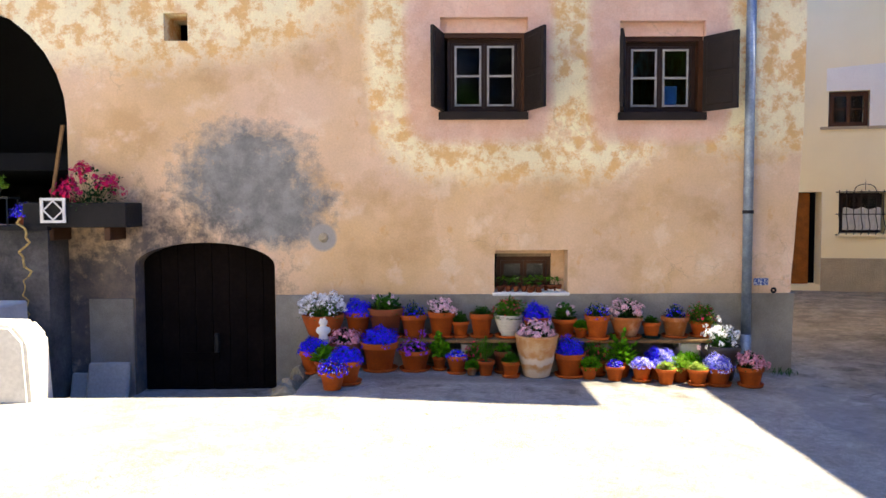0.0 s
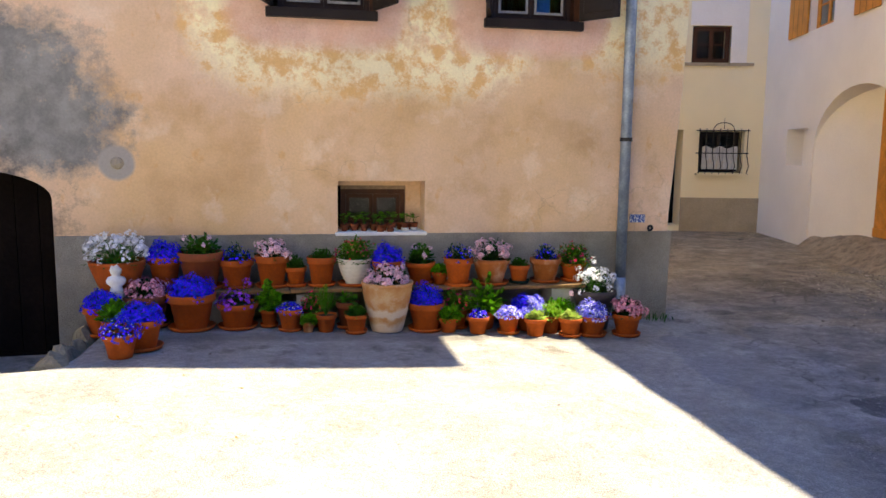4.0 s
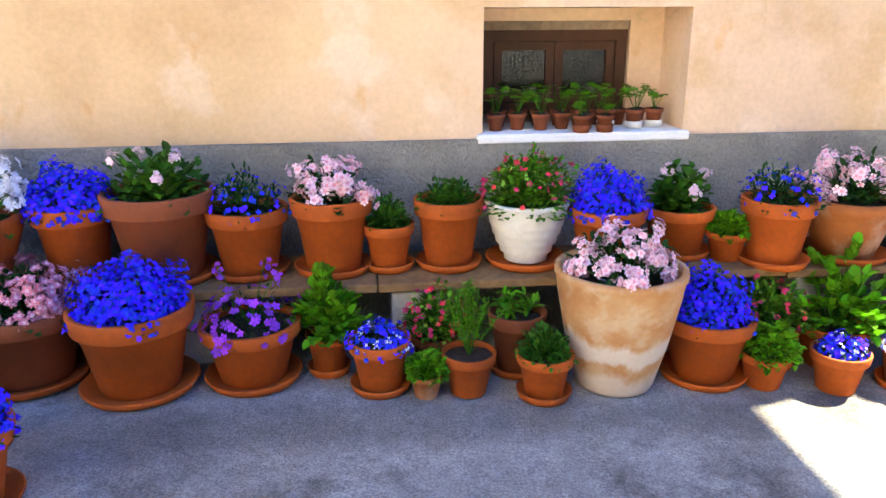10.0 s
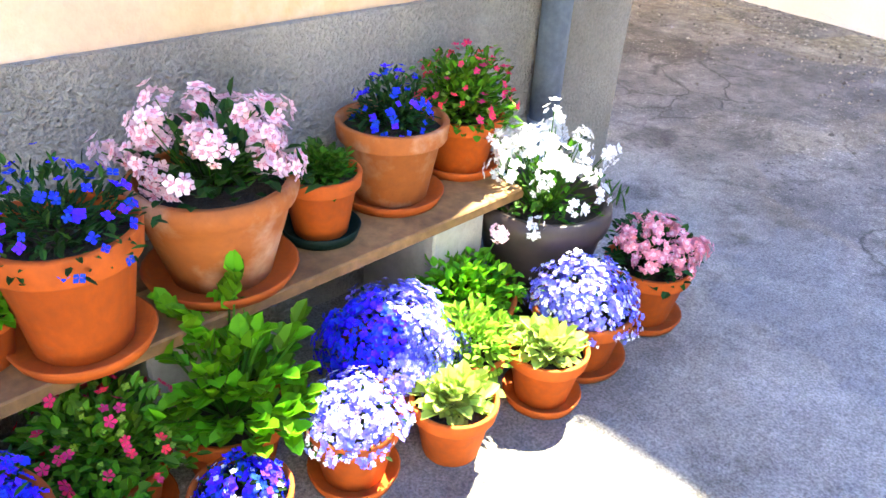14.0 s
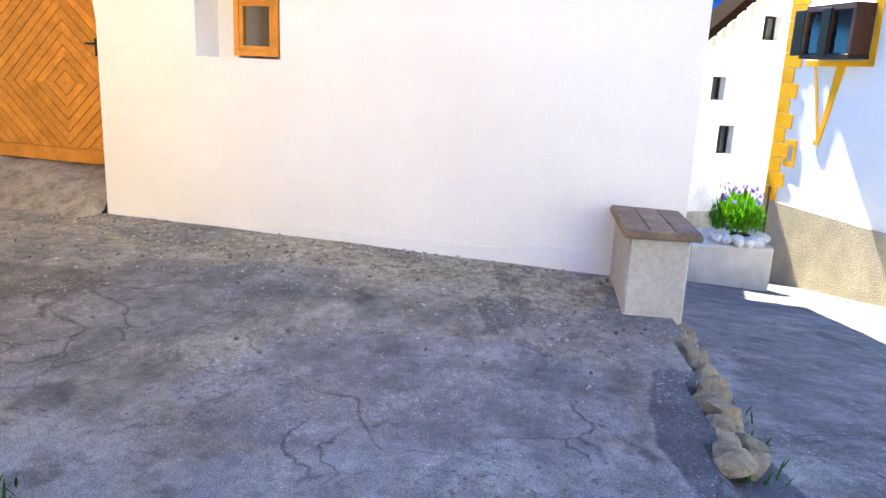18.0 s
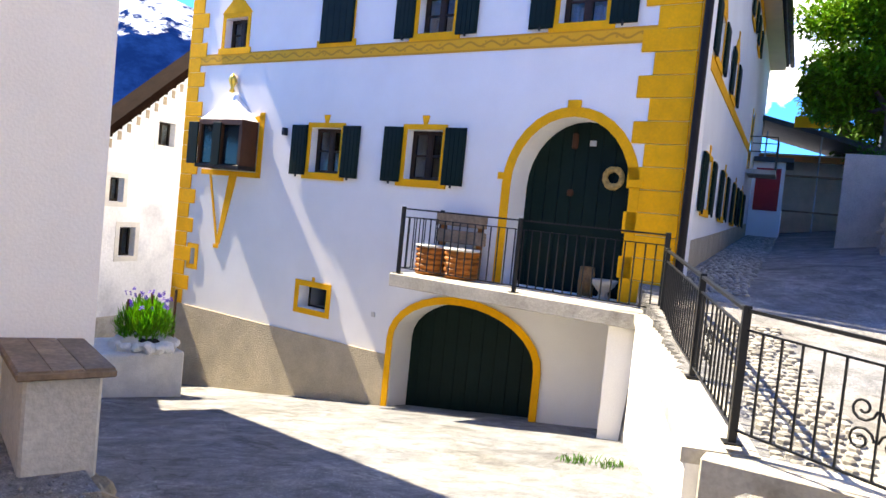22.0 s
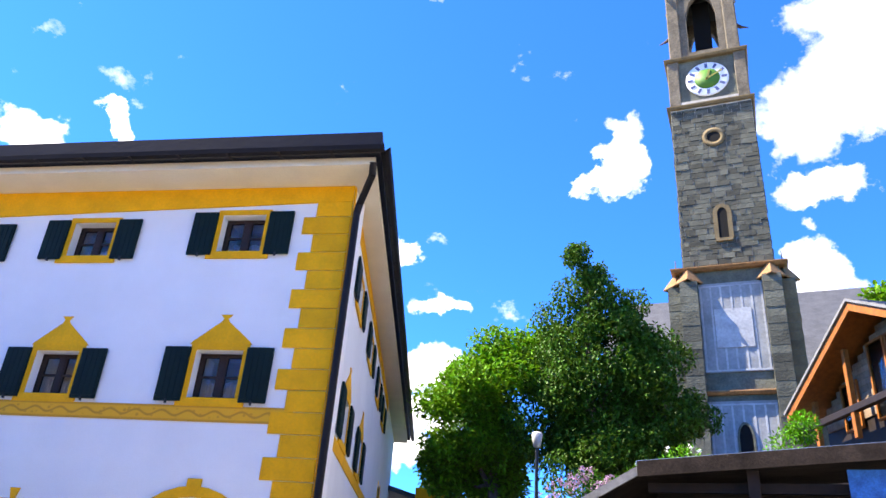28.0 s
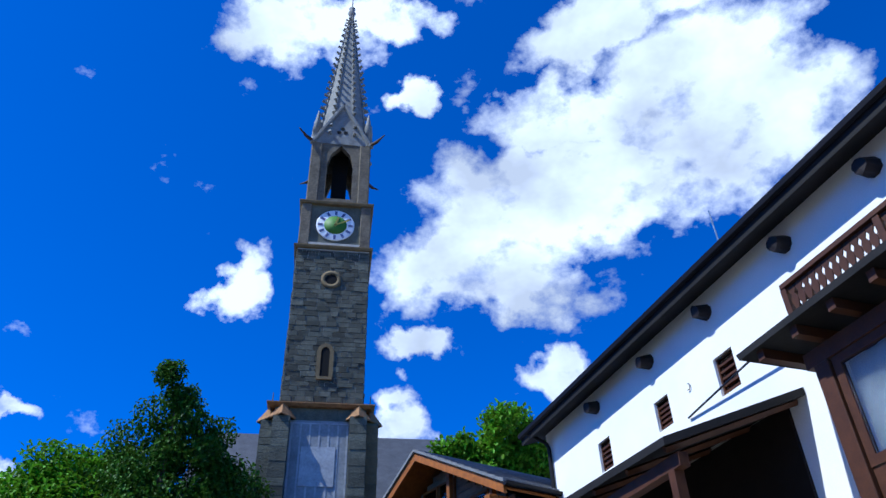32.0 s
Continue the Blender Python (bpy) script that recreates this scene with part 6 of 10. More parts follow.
def log_and_bowl():
    l = thing("upright_log", F_M @ pose(1.38, -0.18, 0.46), "short upright log beside the door", "log")
    bm = bmesh.new()
    lathe(bm, [(0, 0), (0.11, 0), (0.115, 0.2), (0.105, 0.42), (0, 0.43)], 12)
    part("log", bm, PLANK, l)
    p = thing("stone_bowl", F_M @ pose(1.08, -0.1, 0.46), "pale footed stone bowl on the balcony", "bowl")
    bm = bmesh.new()
    lathe(bm, [(0, 0), (0.10, 0), (0.07, 0.06), (0.06, 0.10), (0.15, 0.20), (0.19, 0.28), (0.17, 0.28), (0.05, 0.14), (0, 0.13)], 18)
    part("bowl", bm, CONCRETE, p)
    w = thing("door_wreath", F_M @ pose(1.25, -0.455, 2.157), "straw wreath on the green door", "wreath")
    bm = bmesh.new()
    n, k = 24, 8
    ring = []
    rnd = random.Random(4)
    for i in range(n):
        a = 2 * math.pi * i / n
        row = []
        for j in range(k):
            b = 2 * math.pi * j / k
            r = 0.045 * (1 + 0.35 * (rnd.random() - 0.5))
            row.append(bm.verts.new(((0.125 + r * math.cos(b)) * math.cos(a), 0.02 + r * math.sin(b) * 0.6, (0.125 + r * math.cos(b)) * math.sin(a))))
        ring.append(row)
    for i in range(n):
        for j in range(k):
            bm.faces.new((ring[i][j], ring[(i + 1) % n][j], ring[(i + 1) % n][(j + 1) % k], ring[i][(j + 1) % k]))
    part("ring", bm, STRAW, w)


log_and_bowl()


# ---- low wall with plank cap at the white house's corner, rocks beside it ----
def bench_wall():
    m = Matrix.Translation((6.03, 5.365, -0.045)) @ Matrix.Rotation(radians(-4.5), 4, "Z") @ Matrix.Diagonal((1.05, 1.05, 1.05, 1))
    b = thing("low_capped_wall", m, "low plastered wall with a weathered wooden cap", "wall")
    part("wall", box(0.04, 1.25, 0.03, 0.38, -0.75, 0.455, bevel=0.015), GREYCONC, b)
    cap = part("cap", box(-0.02, 1.26, -0.02, 0.42, 0.456, 0.495, bevel=0.008), OLDWOOD, b, "grey weathered plank cap")
    for i in range(3):
        part("cap_board", box(-0.015, 1.255, -0.012 + i * 0.143, 0.127 + i * 0.143, 0.4955, 0.505, bevel=0.003), OLDWOOD, cap)
    return b


bench_wall()


def boulder(rnd, r, squash=0.7):
    bm = bmesh.new()
    bmesh.ops.create_icosphere(bm, subdivisions=2, radius=r)
    o = Vector((rnd.random() * 50, rnd.random() * 50, rnd.random() * 50))
    for v in bm.verts:
        v.co *= 1 + 0.5 * noise.noise(v.co / r * 0.9 + o) + 0.2 * noise.noise(v.co / r * 2.6 + o)
        v.co.z *= squash
    return bm


def flaky_rock(rnd, l, w, h):
    """An angular slab of broken stone with sheared faces."""
    bm = bmesh.new()
    bmesh.ops.create_icosphere(bm, subdivisions=2, radius=1.0)
    o = Vector((rnd.random() * 50, rnd.random() * 50, rnd.random() * 50))
    cuts = [(ball_way(rnd), rnd.uniform(0.50, 0.85)) for i in range(9)]
    for v in bm.verts:
        for n, d in cuts:
            k = v.co.dot(n)
            if k > d:
                v.co -= n * (k - d)
        v.co *= 1 + 0.22 * noise.noise(v.co * 1.7 + o)
        v.co = Vector((v.co.x * l, v.co.y * w, v.co.z * h))
    return bm


def ball_way(rnd):
    while True:
        v = Vector((rnd.uniform(-1, 1), rnd.uniform(-1, 1), rnd.uniform(-1, 1)))
        if 0.1 < v.length < 1:
            return v.normalized()


def rocks():
    rnd = random.Random(11)
    for tier in range(2):
        for i in range(15):
            x = 4.42 + 1.66 * (i + rnd.uniform(-0.3, 0.3)) / 14
            edge = rock_y(x)
            lo, hi = ground_z(x, edge - 0.15), ground_z(x, edge + 0.15)
            if tier == 0 and hi - lo < 0.10:
                continue
            l, w, h = rnd.uniform(0.09, 0.17), rnd.uniform(0.07, 0.11), min(0.11, 0.04 + (hi - lo) * rnd.uniform(0.22, 0.36))
            z = lo + (hi - lo) * (0.25 if tier == 0 else 0.72)
            ob = part("edge_stone", flaky_rock(rnd, l, w, h), EDGESTONE)
            ob.matrix_world = pose(x, edge - (0.10 if tier == 0 else 0.03) + rnd.uniform(-0.03, 0.03), z, rnd.uniform(-12, 12), rnd.uniform(-10, 10), rnd.uniform(-25, 25))
            tagged(ob, "flaky beige rock in the broken edge of the yard", "stone", "stones of the yard edge")


rocks()


# ---- cobbled strips: along the house's side, and by the railing ----
def cobbles(name, label, a, b, wide, seed, size):
    rnd = random.Random(seed)
    a, b = Vector(a), Vector(b)
    d = (b - a).normalized()
    s = Vector((d.y, -d.x))
    vs, fs = [], []
    u = 0.0
    while u < (b - a).length:
        v = rnd.random() * 0.03
        while v < wide:
            w, l = size * rnd.uniform(0.7, 1.25), size * rnd.uniform(0.7, 1.2)
            c = a + d * (u + rnd.uniform(-0.01, 0.01)) + s * (v + w / 2)
            z = ground_z(c.x, c.y)
            top = 0.018 + 0.014 * rnd.random()
            i = len(vs)
            for k, h in ((1.0, -0.03), (0.95, top * 0.6), (0.6, top)):
                for m in range(6):
                    an = m * math.pi / 3 + 0.3 * rnd.random()
                    q = c + d * (math.cos(an) * l * 0.47 * k) + s * (math.sin(an) * w * 0.47 * k)
                    vs.append((q.x, q.y, z + h + 0.004))
            for r in (0, 6):
                for m in range(6):
                    n = (m + 1) % 6
                    fs.append((i + r + m, i + r + n, i + r + 6 + n, i + r + 6 + m))
            fs.append(tuple(i + 12 + m for m in range(6)))
            v += w
        u += size
    tagged(quick(name, vs, fs, COBBLE), label, "cobbles", kind="stuff")


cobbles("cobble_strip", "grey river cobbles along the house's side wall", (7.18, -1.95), (13.9, -17.5), 0.80, 71, 0.10)
cobbles("cobble_strip", "pale sunlit cobbles with moss beside the railing", (4.02, 2.1), (6.05, -0.75), 0.62, 72, 0.11)
# ---- plants ----
class Sprigs:
    """Gathers many small leaves or petals into one mesh."""
    def __init__(self):
        self.v, self.f = [], []

    def leaf(self, p, d, up, length, wide, fold=0.25):
        """A folded oval leaf from p along d."""
        s = d.cross(up)
        s = s.normalized() if s.length > 1e-4 else Vector((1, 0, 0))
        n = s.cross(d).normalized()
        i = len(self.v)
        mid = p + d * (length * 0.5)
        lift = n * wide * fold
        far = p + d * (length * 0.76)
        self.v += [tuple(p), tuple(mid - d * length * 0.14 + s * wide / 2 + lift), tuple(far + s * wide * 0.36 + lift * 0.7), tuple(p + d * length),
                   tuple(far - s * wide * 0.36 + lift * 0.7), tuple(mid - d * length * 0.14 - s * wide / 2 + lift)]
        self.f += [(i, i + 1, i + 2), (i, i + 2, i + 3), (i, i + 3, i + 4), (i, i + 4, i + 5)]

    def flower(self, p, n, r, petals=5, cup=0.25, rnd=random):
        """Petals round a middle, facing n."""
        a = n.orthogonal().normalized()
        b = n.cross(a).normalized()
        c = len(self.v)
        self.v.append(tuple(p))
        turn = rnd.random() * 6.28
        half = math.pi / petals * 0.82
        for k in range(petals):
            t = turn + 2 * math.pi * k / petals
            i = len(self.v)
            for ang, rr in ((t - half, 0.75), (t, 1.0), (t + half, 0.75)):
                q = p + (a * math.cos(ang) + b * math.sin(ang)) * (r * rr) + n * (r * cup * rr)
                self.v.append(tuple(q))
            self.f += [(c, i, i + 1), (c, i + 1, i + 2)]

    def stem(self, p, q, r):
        d = (q - p)
        a = d.orthogonal().normalized() * r
        b = d.normalized().cross(a)
        i = len(self.v)
        for o in (p, q):
            for k in range(3):
                t = 2.094 * k
                self.v.append(tuple(o + a * math.cos(t) + b * math.sin(t)))
        for k in range(3):
            j = (k + 1) % 3
            self.f.append((i + k, i + j, i + 3 + j, i + 3 + k))

    def make(self, name, mat, parent, label=""):
        ob = quick(name, self.v, self.f, mat, parent, label)
        return tagged(ob, kind="stuff")


def ball(rnd, low=-0.1):
    while True:
        v = Vector((rnd.uniform(-1, 1), rnd.uniform(-1, 1), rnd.uniform(low, 1)))
        if 0.05 < v.length < 1:
            return v


def plant(parent, kind, r, h, z, rnd):
    """Foliage and flowers of one potted plant: r its half width, h its height over the soil at z."""
    c = Vector((0, 0, z))
    up = Vector((0, 0, 1))
    g, fl, fl2, st = Sprigs(), Sprigs(), Sprigs(), Sprigs()
    leafmat, petal, petal2 = GREENLEAF, None, None
    lumps = [Vector((rnd.uniform(-0.55, 0.55), rnd.uniform(-0.55, 0.55), rnd.uniform(0.3, 0.75))) for i in range(7)]
    def shell(depth=0.25, low=-0.05):
        v = ball(rnd, low)
        n = v.normalized()
        rag = 0.86 + 0.28 * noise.noise(n * 2.3 + Vector((r * 31, h * 17, z)))
        k = rag * (1 - depth * rnd.random())
        return c + Vector((n.x * r * k, n.y * r * k, max(-0.02, n.z * h * k))), n
    def leaves(n, length, wide, depth=0.6, spread=0.8, low=-0.05, fold=0.25):
        for i in range(n):
            p, q = shell(depth, low)
            d = (q + ball(rnd, -1) * spread).normalized()
            g.leaf(p - d * length * 0.5, d, up, length * rnd.uniform(0.7, 1.25), wide * rnd.uniform(0.7, 1.2), fold)
    def bloom(target, n, size, depth=0.10, low=0.0, petals=5, jitter=0.5, cup=0.25):
        for i in range(n):
            p, q = shell(depth, low)
            target.flower(p, (q + ball(rnd, -1) * jitter + up * 0.2).normalized(), size * rnd.uniform(0.75, 1.2), petals, cup, rnd)
    def trusses(target, count, each, size, spread, lift=0.0):
        for i in range(count):
            p, q = shell(0.2, 0.15)
            p = p + up * lift * rnd.random()
            st.stem(c + Vector((p.x * 0.2, p.y * 0.2, 0)), p, 0.0016)
            for k in range(each):
                o = ball(rnd, -1)
                target.flower(p + o * spread, (o + q * 0.6).normalized(), size * rnd.uniform(0.75, 1.2), 5, 0.3, rnd)
    if kind == "blue":
        leafmat, petal = DARKLEAF, BLUEPETAL
        leaves(420, 0.025, 0.010)
        bloom(fl, int(1150 * (r / 0.15) ** 2), 0.0095, 0.30, -0.05, 5, 0.9)
    elif kind == "bluesparse":
        leafmat, petal = DARKLEAF, BLUEPETAL
        leaves(560, 0.030, 0.012, 0.7)
        bloom(fl, 75, 0.0115, 0.12, 0.0, 4)
    elif kind == "bluewhite":
        leafmat, petal, petal2 = DARKLEAF, BLUEPETAL, WHITEPETAL
        leaves(200, 0.022, 0.009)
        bloom(fl, 300, 0.0105, 0.2, -0.1, 4)
        bloom(fl2, 70, 0.006, 0.1, 0.0, 4)
    elif kind == "lilac":
        leafmat, petal, petal2 = DARKLEAF, LILACPETAL, WHITEPETAL
        leaves(180, 0.022, 0.009)
        bloom(fl, int(900 * (r / 0.15) ** 2), 0.0098, 0.28, -0.05, 5, 0.8)
        bloom(fl2, int(360 * (r / 0.15) ** 2), 0.0068, 0.10, -0.05, 4)
    elif kind == "lilacblue":
        leafmat, petal, petal2 = DARKLEAF, LILACPETAL, WHITEPETAL
        deep = Sprigs()
        leaves(260, 0.022, 0.009)
        for i in range(int(1300 * (r / 0.15) ** 2)):
            p, q = shell(0.2, -0.05)
            n = (q + ball(rnd, -1) * 0.6).normalized()
            if p.x - c.x < -0.12 * r and p.y > -0.45 * r:
                deep.flower(p, n, 0.0095 * rnd.uniform(0.75, 1.2), 5, 0.25, rnd)
            else:
                fl.flower(p, n, 0.0105 * rnd.uniform(0.75, 1.2), 5, 0.25, rnd)
                if i % 2:
                    fl2.flower(p + n * 0.003, n, 0.0060, 4, 0.25, rnd)
        deep.make("blossom", BLUEPETAL, parent)
    elif kind in ("pink", "rose"):
        leafmat, petal = DARKLEAF, PINKPETAL if kind == "pink" else ROSEPETAL
        petal2 = ROSEPETAL if kind == "pink" else PINKPETAL
        leaves(360, 0.035, 0.024, 0.8)
        for i in range(int(21 * (r / 0.15) ** 1.5) + 4):
            p, q = shell(0.3, 0.05)
            p = p + up * 0.03 * rnd.random()
            st.stem(c + Vector((p.x * 0.2, p.y * 0.2, 0)), p, 0.0016)
            for k in range(11):
                o = ball(rnd, -1)
                n = (o + q * 0.6).normalized()
                size = 0.0175 * rnd.uniform(0.75, 1.15)
                fl.flower(p + o * 0.034, n, size, 5, 0.25, rnd)
                fl2.flower(p + o * 0.034 + n * 0.003, n, size * 0.42, 5, 0.3, rnd)
    elif kind == "pinkfew":
        leafmat, petal = GREENLEAF, PINKPETAL
        leaves(480, 0.040, 0.036, 0.8)
        trusses(fl, 4, 9, 0.015, 0.024, 0.08)
    elif kind == "violet":
        leafmat, petal = DARKLEAF, VIOLETPETAL
        leaves(260, 0.028, 0.010, 0.8)
        bloom(fl, 120, 0.017, 0.2, 0.0, 5)
        for i in range(3):
            a = rnd.random() * 6.28
            q = c + Vector((math.cos(a) * r * 0.5, math.sin(a) * r * 0.5, h * 1.35))
            st.stem(c, q, 0.002)
            for k in range(9):
                fl.flower(q - up * 0.008 * k + ball(rnd, -1) * 0.016, ball(rnd, -1).normalized(), 0.012, 5, 0.3, rnd)
    elif kind == "white":
        leafmat, petal = GREENLEAF, WHITEPETAL
        leaves(420, 0.034, 0.016, 0.9)
        trusses(fl, int(40 * (r / 0.2)), 9, 0.0155, 0.032, 0.09)
    elif kind == "red":
        leafmat, petal, petal2 = FUCHSIALEAF, REDPETAL, LIMELEAF
        leaves(int(1250 * (r / 0.18) ** 1.5), 0.030, 0.019, 0.7)
        bloom(fl, 70, 0.0125, 0.05, 0.1, 5, 1.0)
        bloom(fl2, 60, 0.008, 0.05, 0.1, 4, 1.0)
    elif kind == "green":
        leafmat = GREENLEAF
        leaves(1100, 0.021, 0.015, 0.7)
    elif kind == "parsley":
        leafmat = BRIGHTLEAF
        for i in range(70):
            p, q = shell(0.4, 0.0)
            st.stem(c, p, 0.0014)
            for k in range(9):
                o = ball(rnd, -1)
                g.leaf(p + o * 0.016, (o + q).normalized(), up, 0.026, 0.024, 0.5)
    elif kind == "lovage":
        leafmat = BRIGHTLEAF
        for i in range(80):
            p, q = shell(0.45, 0.05)
            st.stem(c + Vector((p.x * 0.15, p.y * 0.15, 0)), p, 0.003)
            for k in range(7):
                d = (q + ball(rnd, -1) * 0.9 + up * 0.2).normalized()
                g.leaf(p - q * 0.008 * k, d, up, 0.048 * rnd.uniform(0.7, 1.3), 0.040, 0.25)
    elif kind == "basil":
        leafmat = BASILLEAF
        leaves(190, 0.044, 0.034, 0.5, 0.5, 0.0, 0.35)
    elif kind == "lime":
        leafmat = LIMELEAF
        leaves(560, 0.036, 0.017, 0.6)
    elif kind == "bright":
        leafmat = BRIGHTLEAF
        leaves(900, 0.030, 0.022, 0.6)
        petal = PINKPETAL
        q = c + Vector((r * 0.55, -r * 0.1, h * 1.15))
        st.stem(c, q, 0.002)
        for k in range(14):
            o = ball(rnd, -1)
            fl.flower(q + o * 0.028, o.normalized(), 0.014, 5, 0.3, rnd)
    elif kind == "fern":
        leafmat = BRIGHTLEAF
        for i in range(30):
            a, t = rnd.random() * 6.28, rnd.random()
            q = c + Vector((math.cos(a) * r * t, math.sin(a) * r * t, h * (1.05 - 0.5 * t)))
            st.stem(c, q, 0.0015)
            for k in range(22):
                f = 0.35 + 0.65 * k / 22
                p = c.lerp(q, f)
                g.leaf(p, (ball(rnd, -0.3) + up * 0.2).normalized(), up, 0.022, 0.006)
    elif kind == "sparse":
        leafmat = BRIGHTLEAF
        for i in range(16):
            p, q = shell(0.3, 0.2)
            st.stem(c + Vector((p.x * 0.3, p.y * 0.3, 0)), p, 0.002)
            for k in range(6):
                g.leaf(c.lerp(p, 0.45 + 0.1 * k), (ball(rnd, -0.2)).normalized(), up, 0.045, 0.018)
    elif kind == "magenta":
        leafmat, petal = DARKLEAF, MAGENTAPETAL
        leaves(380, 0.04, 0.028, 0.8)
        trusses(fl, 42, 12, 0.022, 0.05, 0.04)
    elif kind == "seedling":
        leafmat = BRIGHTLEAF
        for i in range(7):
            a = rnd.random() * 6.28
            q = c + Vector((math.cos(a) * r * 0.7, math.sin(a) * r * 0.7, h * rnd.uniform(0.6, 1.0)))
            st.stem(c, q, 0.0012)
            fl2.flower(q, (up + ball(rnd, -0.5) * 0.5).normalized(), 0.024, 6, -0.1, rnd)
        petal2 = BRIGHTLEAF
    if g.v:
        g.make("foliage", leafmat, parent)
    if st.v:
        st.make("stalk_tuft", GREENLEAF, parent)
    if fl.v:
        fl.make("blossom", petal, parent)
    if fl2.v:
        fl2.make("blossom", petal2, parent)


def pot_profile(style, r, h):
    if style == "bowl":
        return [(0, 0), (r * 0.52, 0), (r * 0.72, h * 0.25), (r * 0.93, h * 0.72), (r * 1.0, h * 0.9), (r * 1.02, h), (r * 0.93, h), (r * 0.90, h * 0.85), (0, h * 0.84)]
    if style == "tall":
        return [(0, 0), (r * 0.58, 0), (r * 0.62, h * 0.04), (r * 0.80, h * 0.42), (r * 0.94, h * 0.80), (r * 0.97, h * 0.92), (r * 1.0, h * 0.95), (r * 1.0, h), (r * 0.90, h), (r * 0.88, h * 0.88), (0, h * 0.87)]
    if style == "ribbed":
        pr = [(0, 0), (r * 0.45, 0)]
        for i in range(6):
            k = i / 6
            a = r * (0.48 + 0.46 * math.sin((k + 0.05) * 1.45))
            pr += [(a, h * (k * 0.9 + 0.02)), (a * 1.02, h * (k * 0.9 + 0.07)), (a * 1.015, h * (k * 0.9 + 0.12))]
        return pr + [(r, h * 0.95), (r * 1.0, h), (r * 0.9, h), (r * 0.88, h * 0.85), (0, h * 0.84)]
    if style == "roll":
        return [(0, 0), (r * 0.62, 0), (r * 0.86, h * 0.62), (r * 0.90, h * 0.74), (r * 0.98, h * 0.80), (r * 1.02, h * 0.90), (r * 0.98, h), (r * 0.88, h), (r * 0.85, h * 0.88), (0, h * 0.87)]
    rim = h * 0.76
    return [(0, 0), (r * 0.63, 0), (r * 0.65, h * 0.015), (r * 0.86, rim), (r * 0.955, rim + h * 0.012), (r * 0.97, rim + h * 0.03), (r * 1.0, h * 0.985), (r * 0.985, h), (r * 0.90, h), (r * 0.875, h * 0.86), (0, h * 0.85)]


def flower_pot(x, y, base, r, h, style, mat, saucer, kind, pr, ph, label, seed, shift=(0, 0), group="flower pots along the house wall"):
    t = thing("flower_pot", Matrix.Translation((x, y, base)), label, "flower pot", group)
    rnd = random.Random(seed)
    z0 = 0.0
    if saucer:
        bm = bmesh.new()
        s = r * 0.95
        lathe(bm, [(0, 0.0), (s * 0.92, 0.0), (s * 1.02, 0.028), (s * 0.98, 0.03), (s * 0.88, 0.010), (0, 0.010)], 28)
        part("saucer", bm, saucer, t)
        z0 = 0.011
    bm = bmesh.new()
    prof = pot_profile(style, r, h)
    lathe(bm, [(a, b + z0) for a, b in prof[:-1]], 32)
    body = part("pot", bm, mat, t)
    if style == "plain" and r > 0.12:
        body.rotation_euler = (0, 0, rnd.random() * 6)
    bm = bmesh.new()
    lathe(bm, [(prof[-2][0] * 1.0, prof[-2][1] + z0 + 0.001), (prof[-2][0] * 0.5, prof[-2][1] + z0 + 0.012), (0, prof[-2][1] + z0 + 0.008)], 20)
    for v in bm.verts:
        v.co.z += 0.006 * noise.noise(v.co * 40)
    part("soil", bm, SOIL, t)
    if kind:
        plant(t, kind, pr * 1.14, ph * 1.32, prof[-2][1] + z0 + 0.005, rnd)
    return t


SHELF = 0.345


def gz(x, y):
    return ground_z(x, y) + 0.004


T, D, S = TERRA, TERRADARK, TERRA
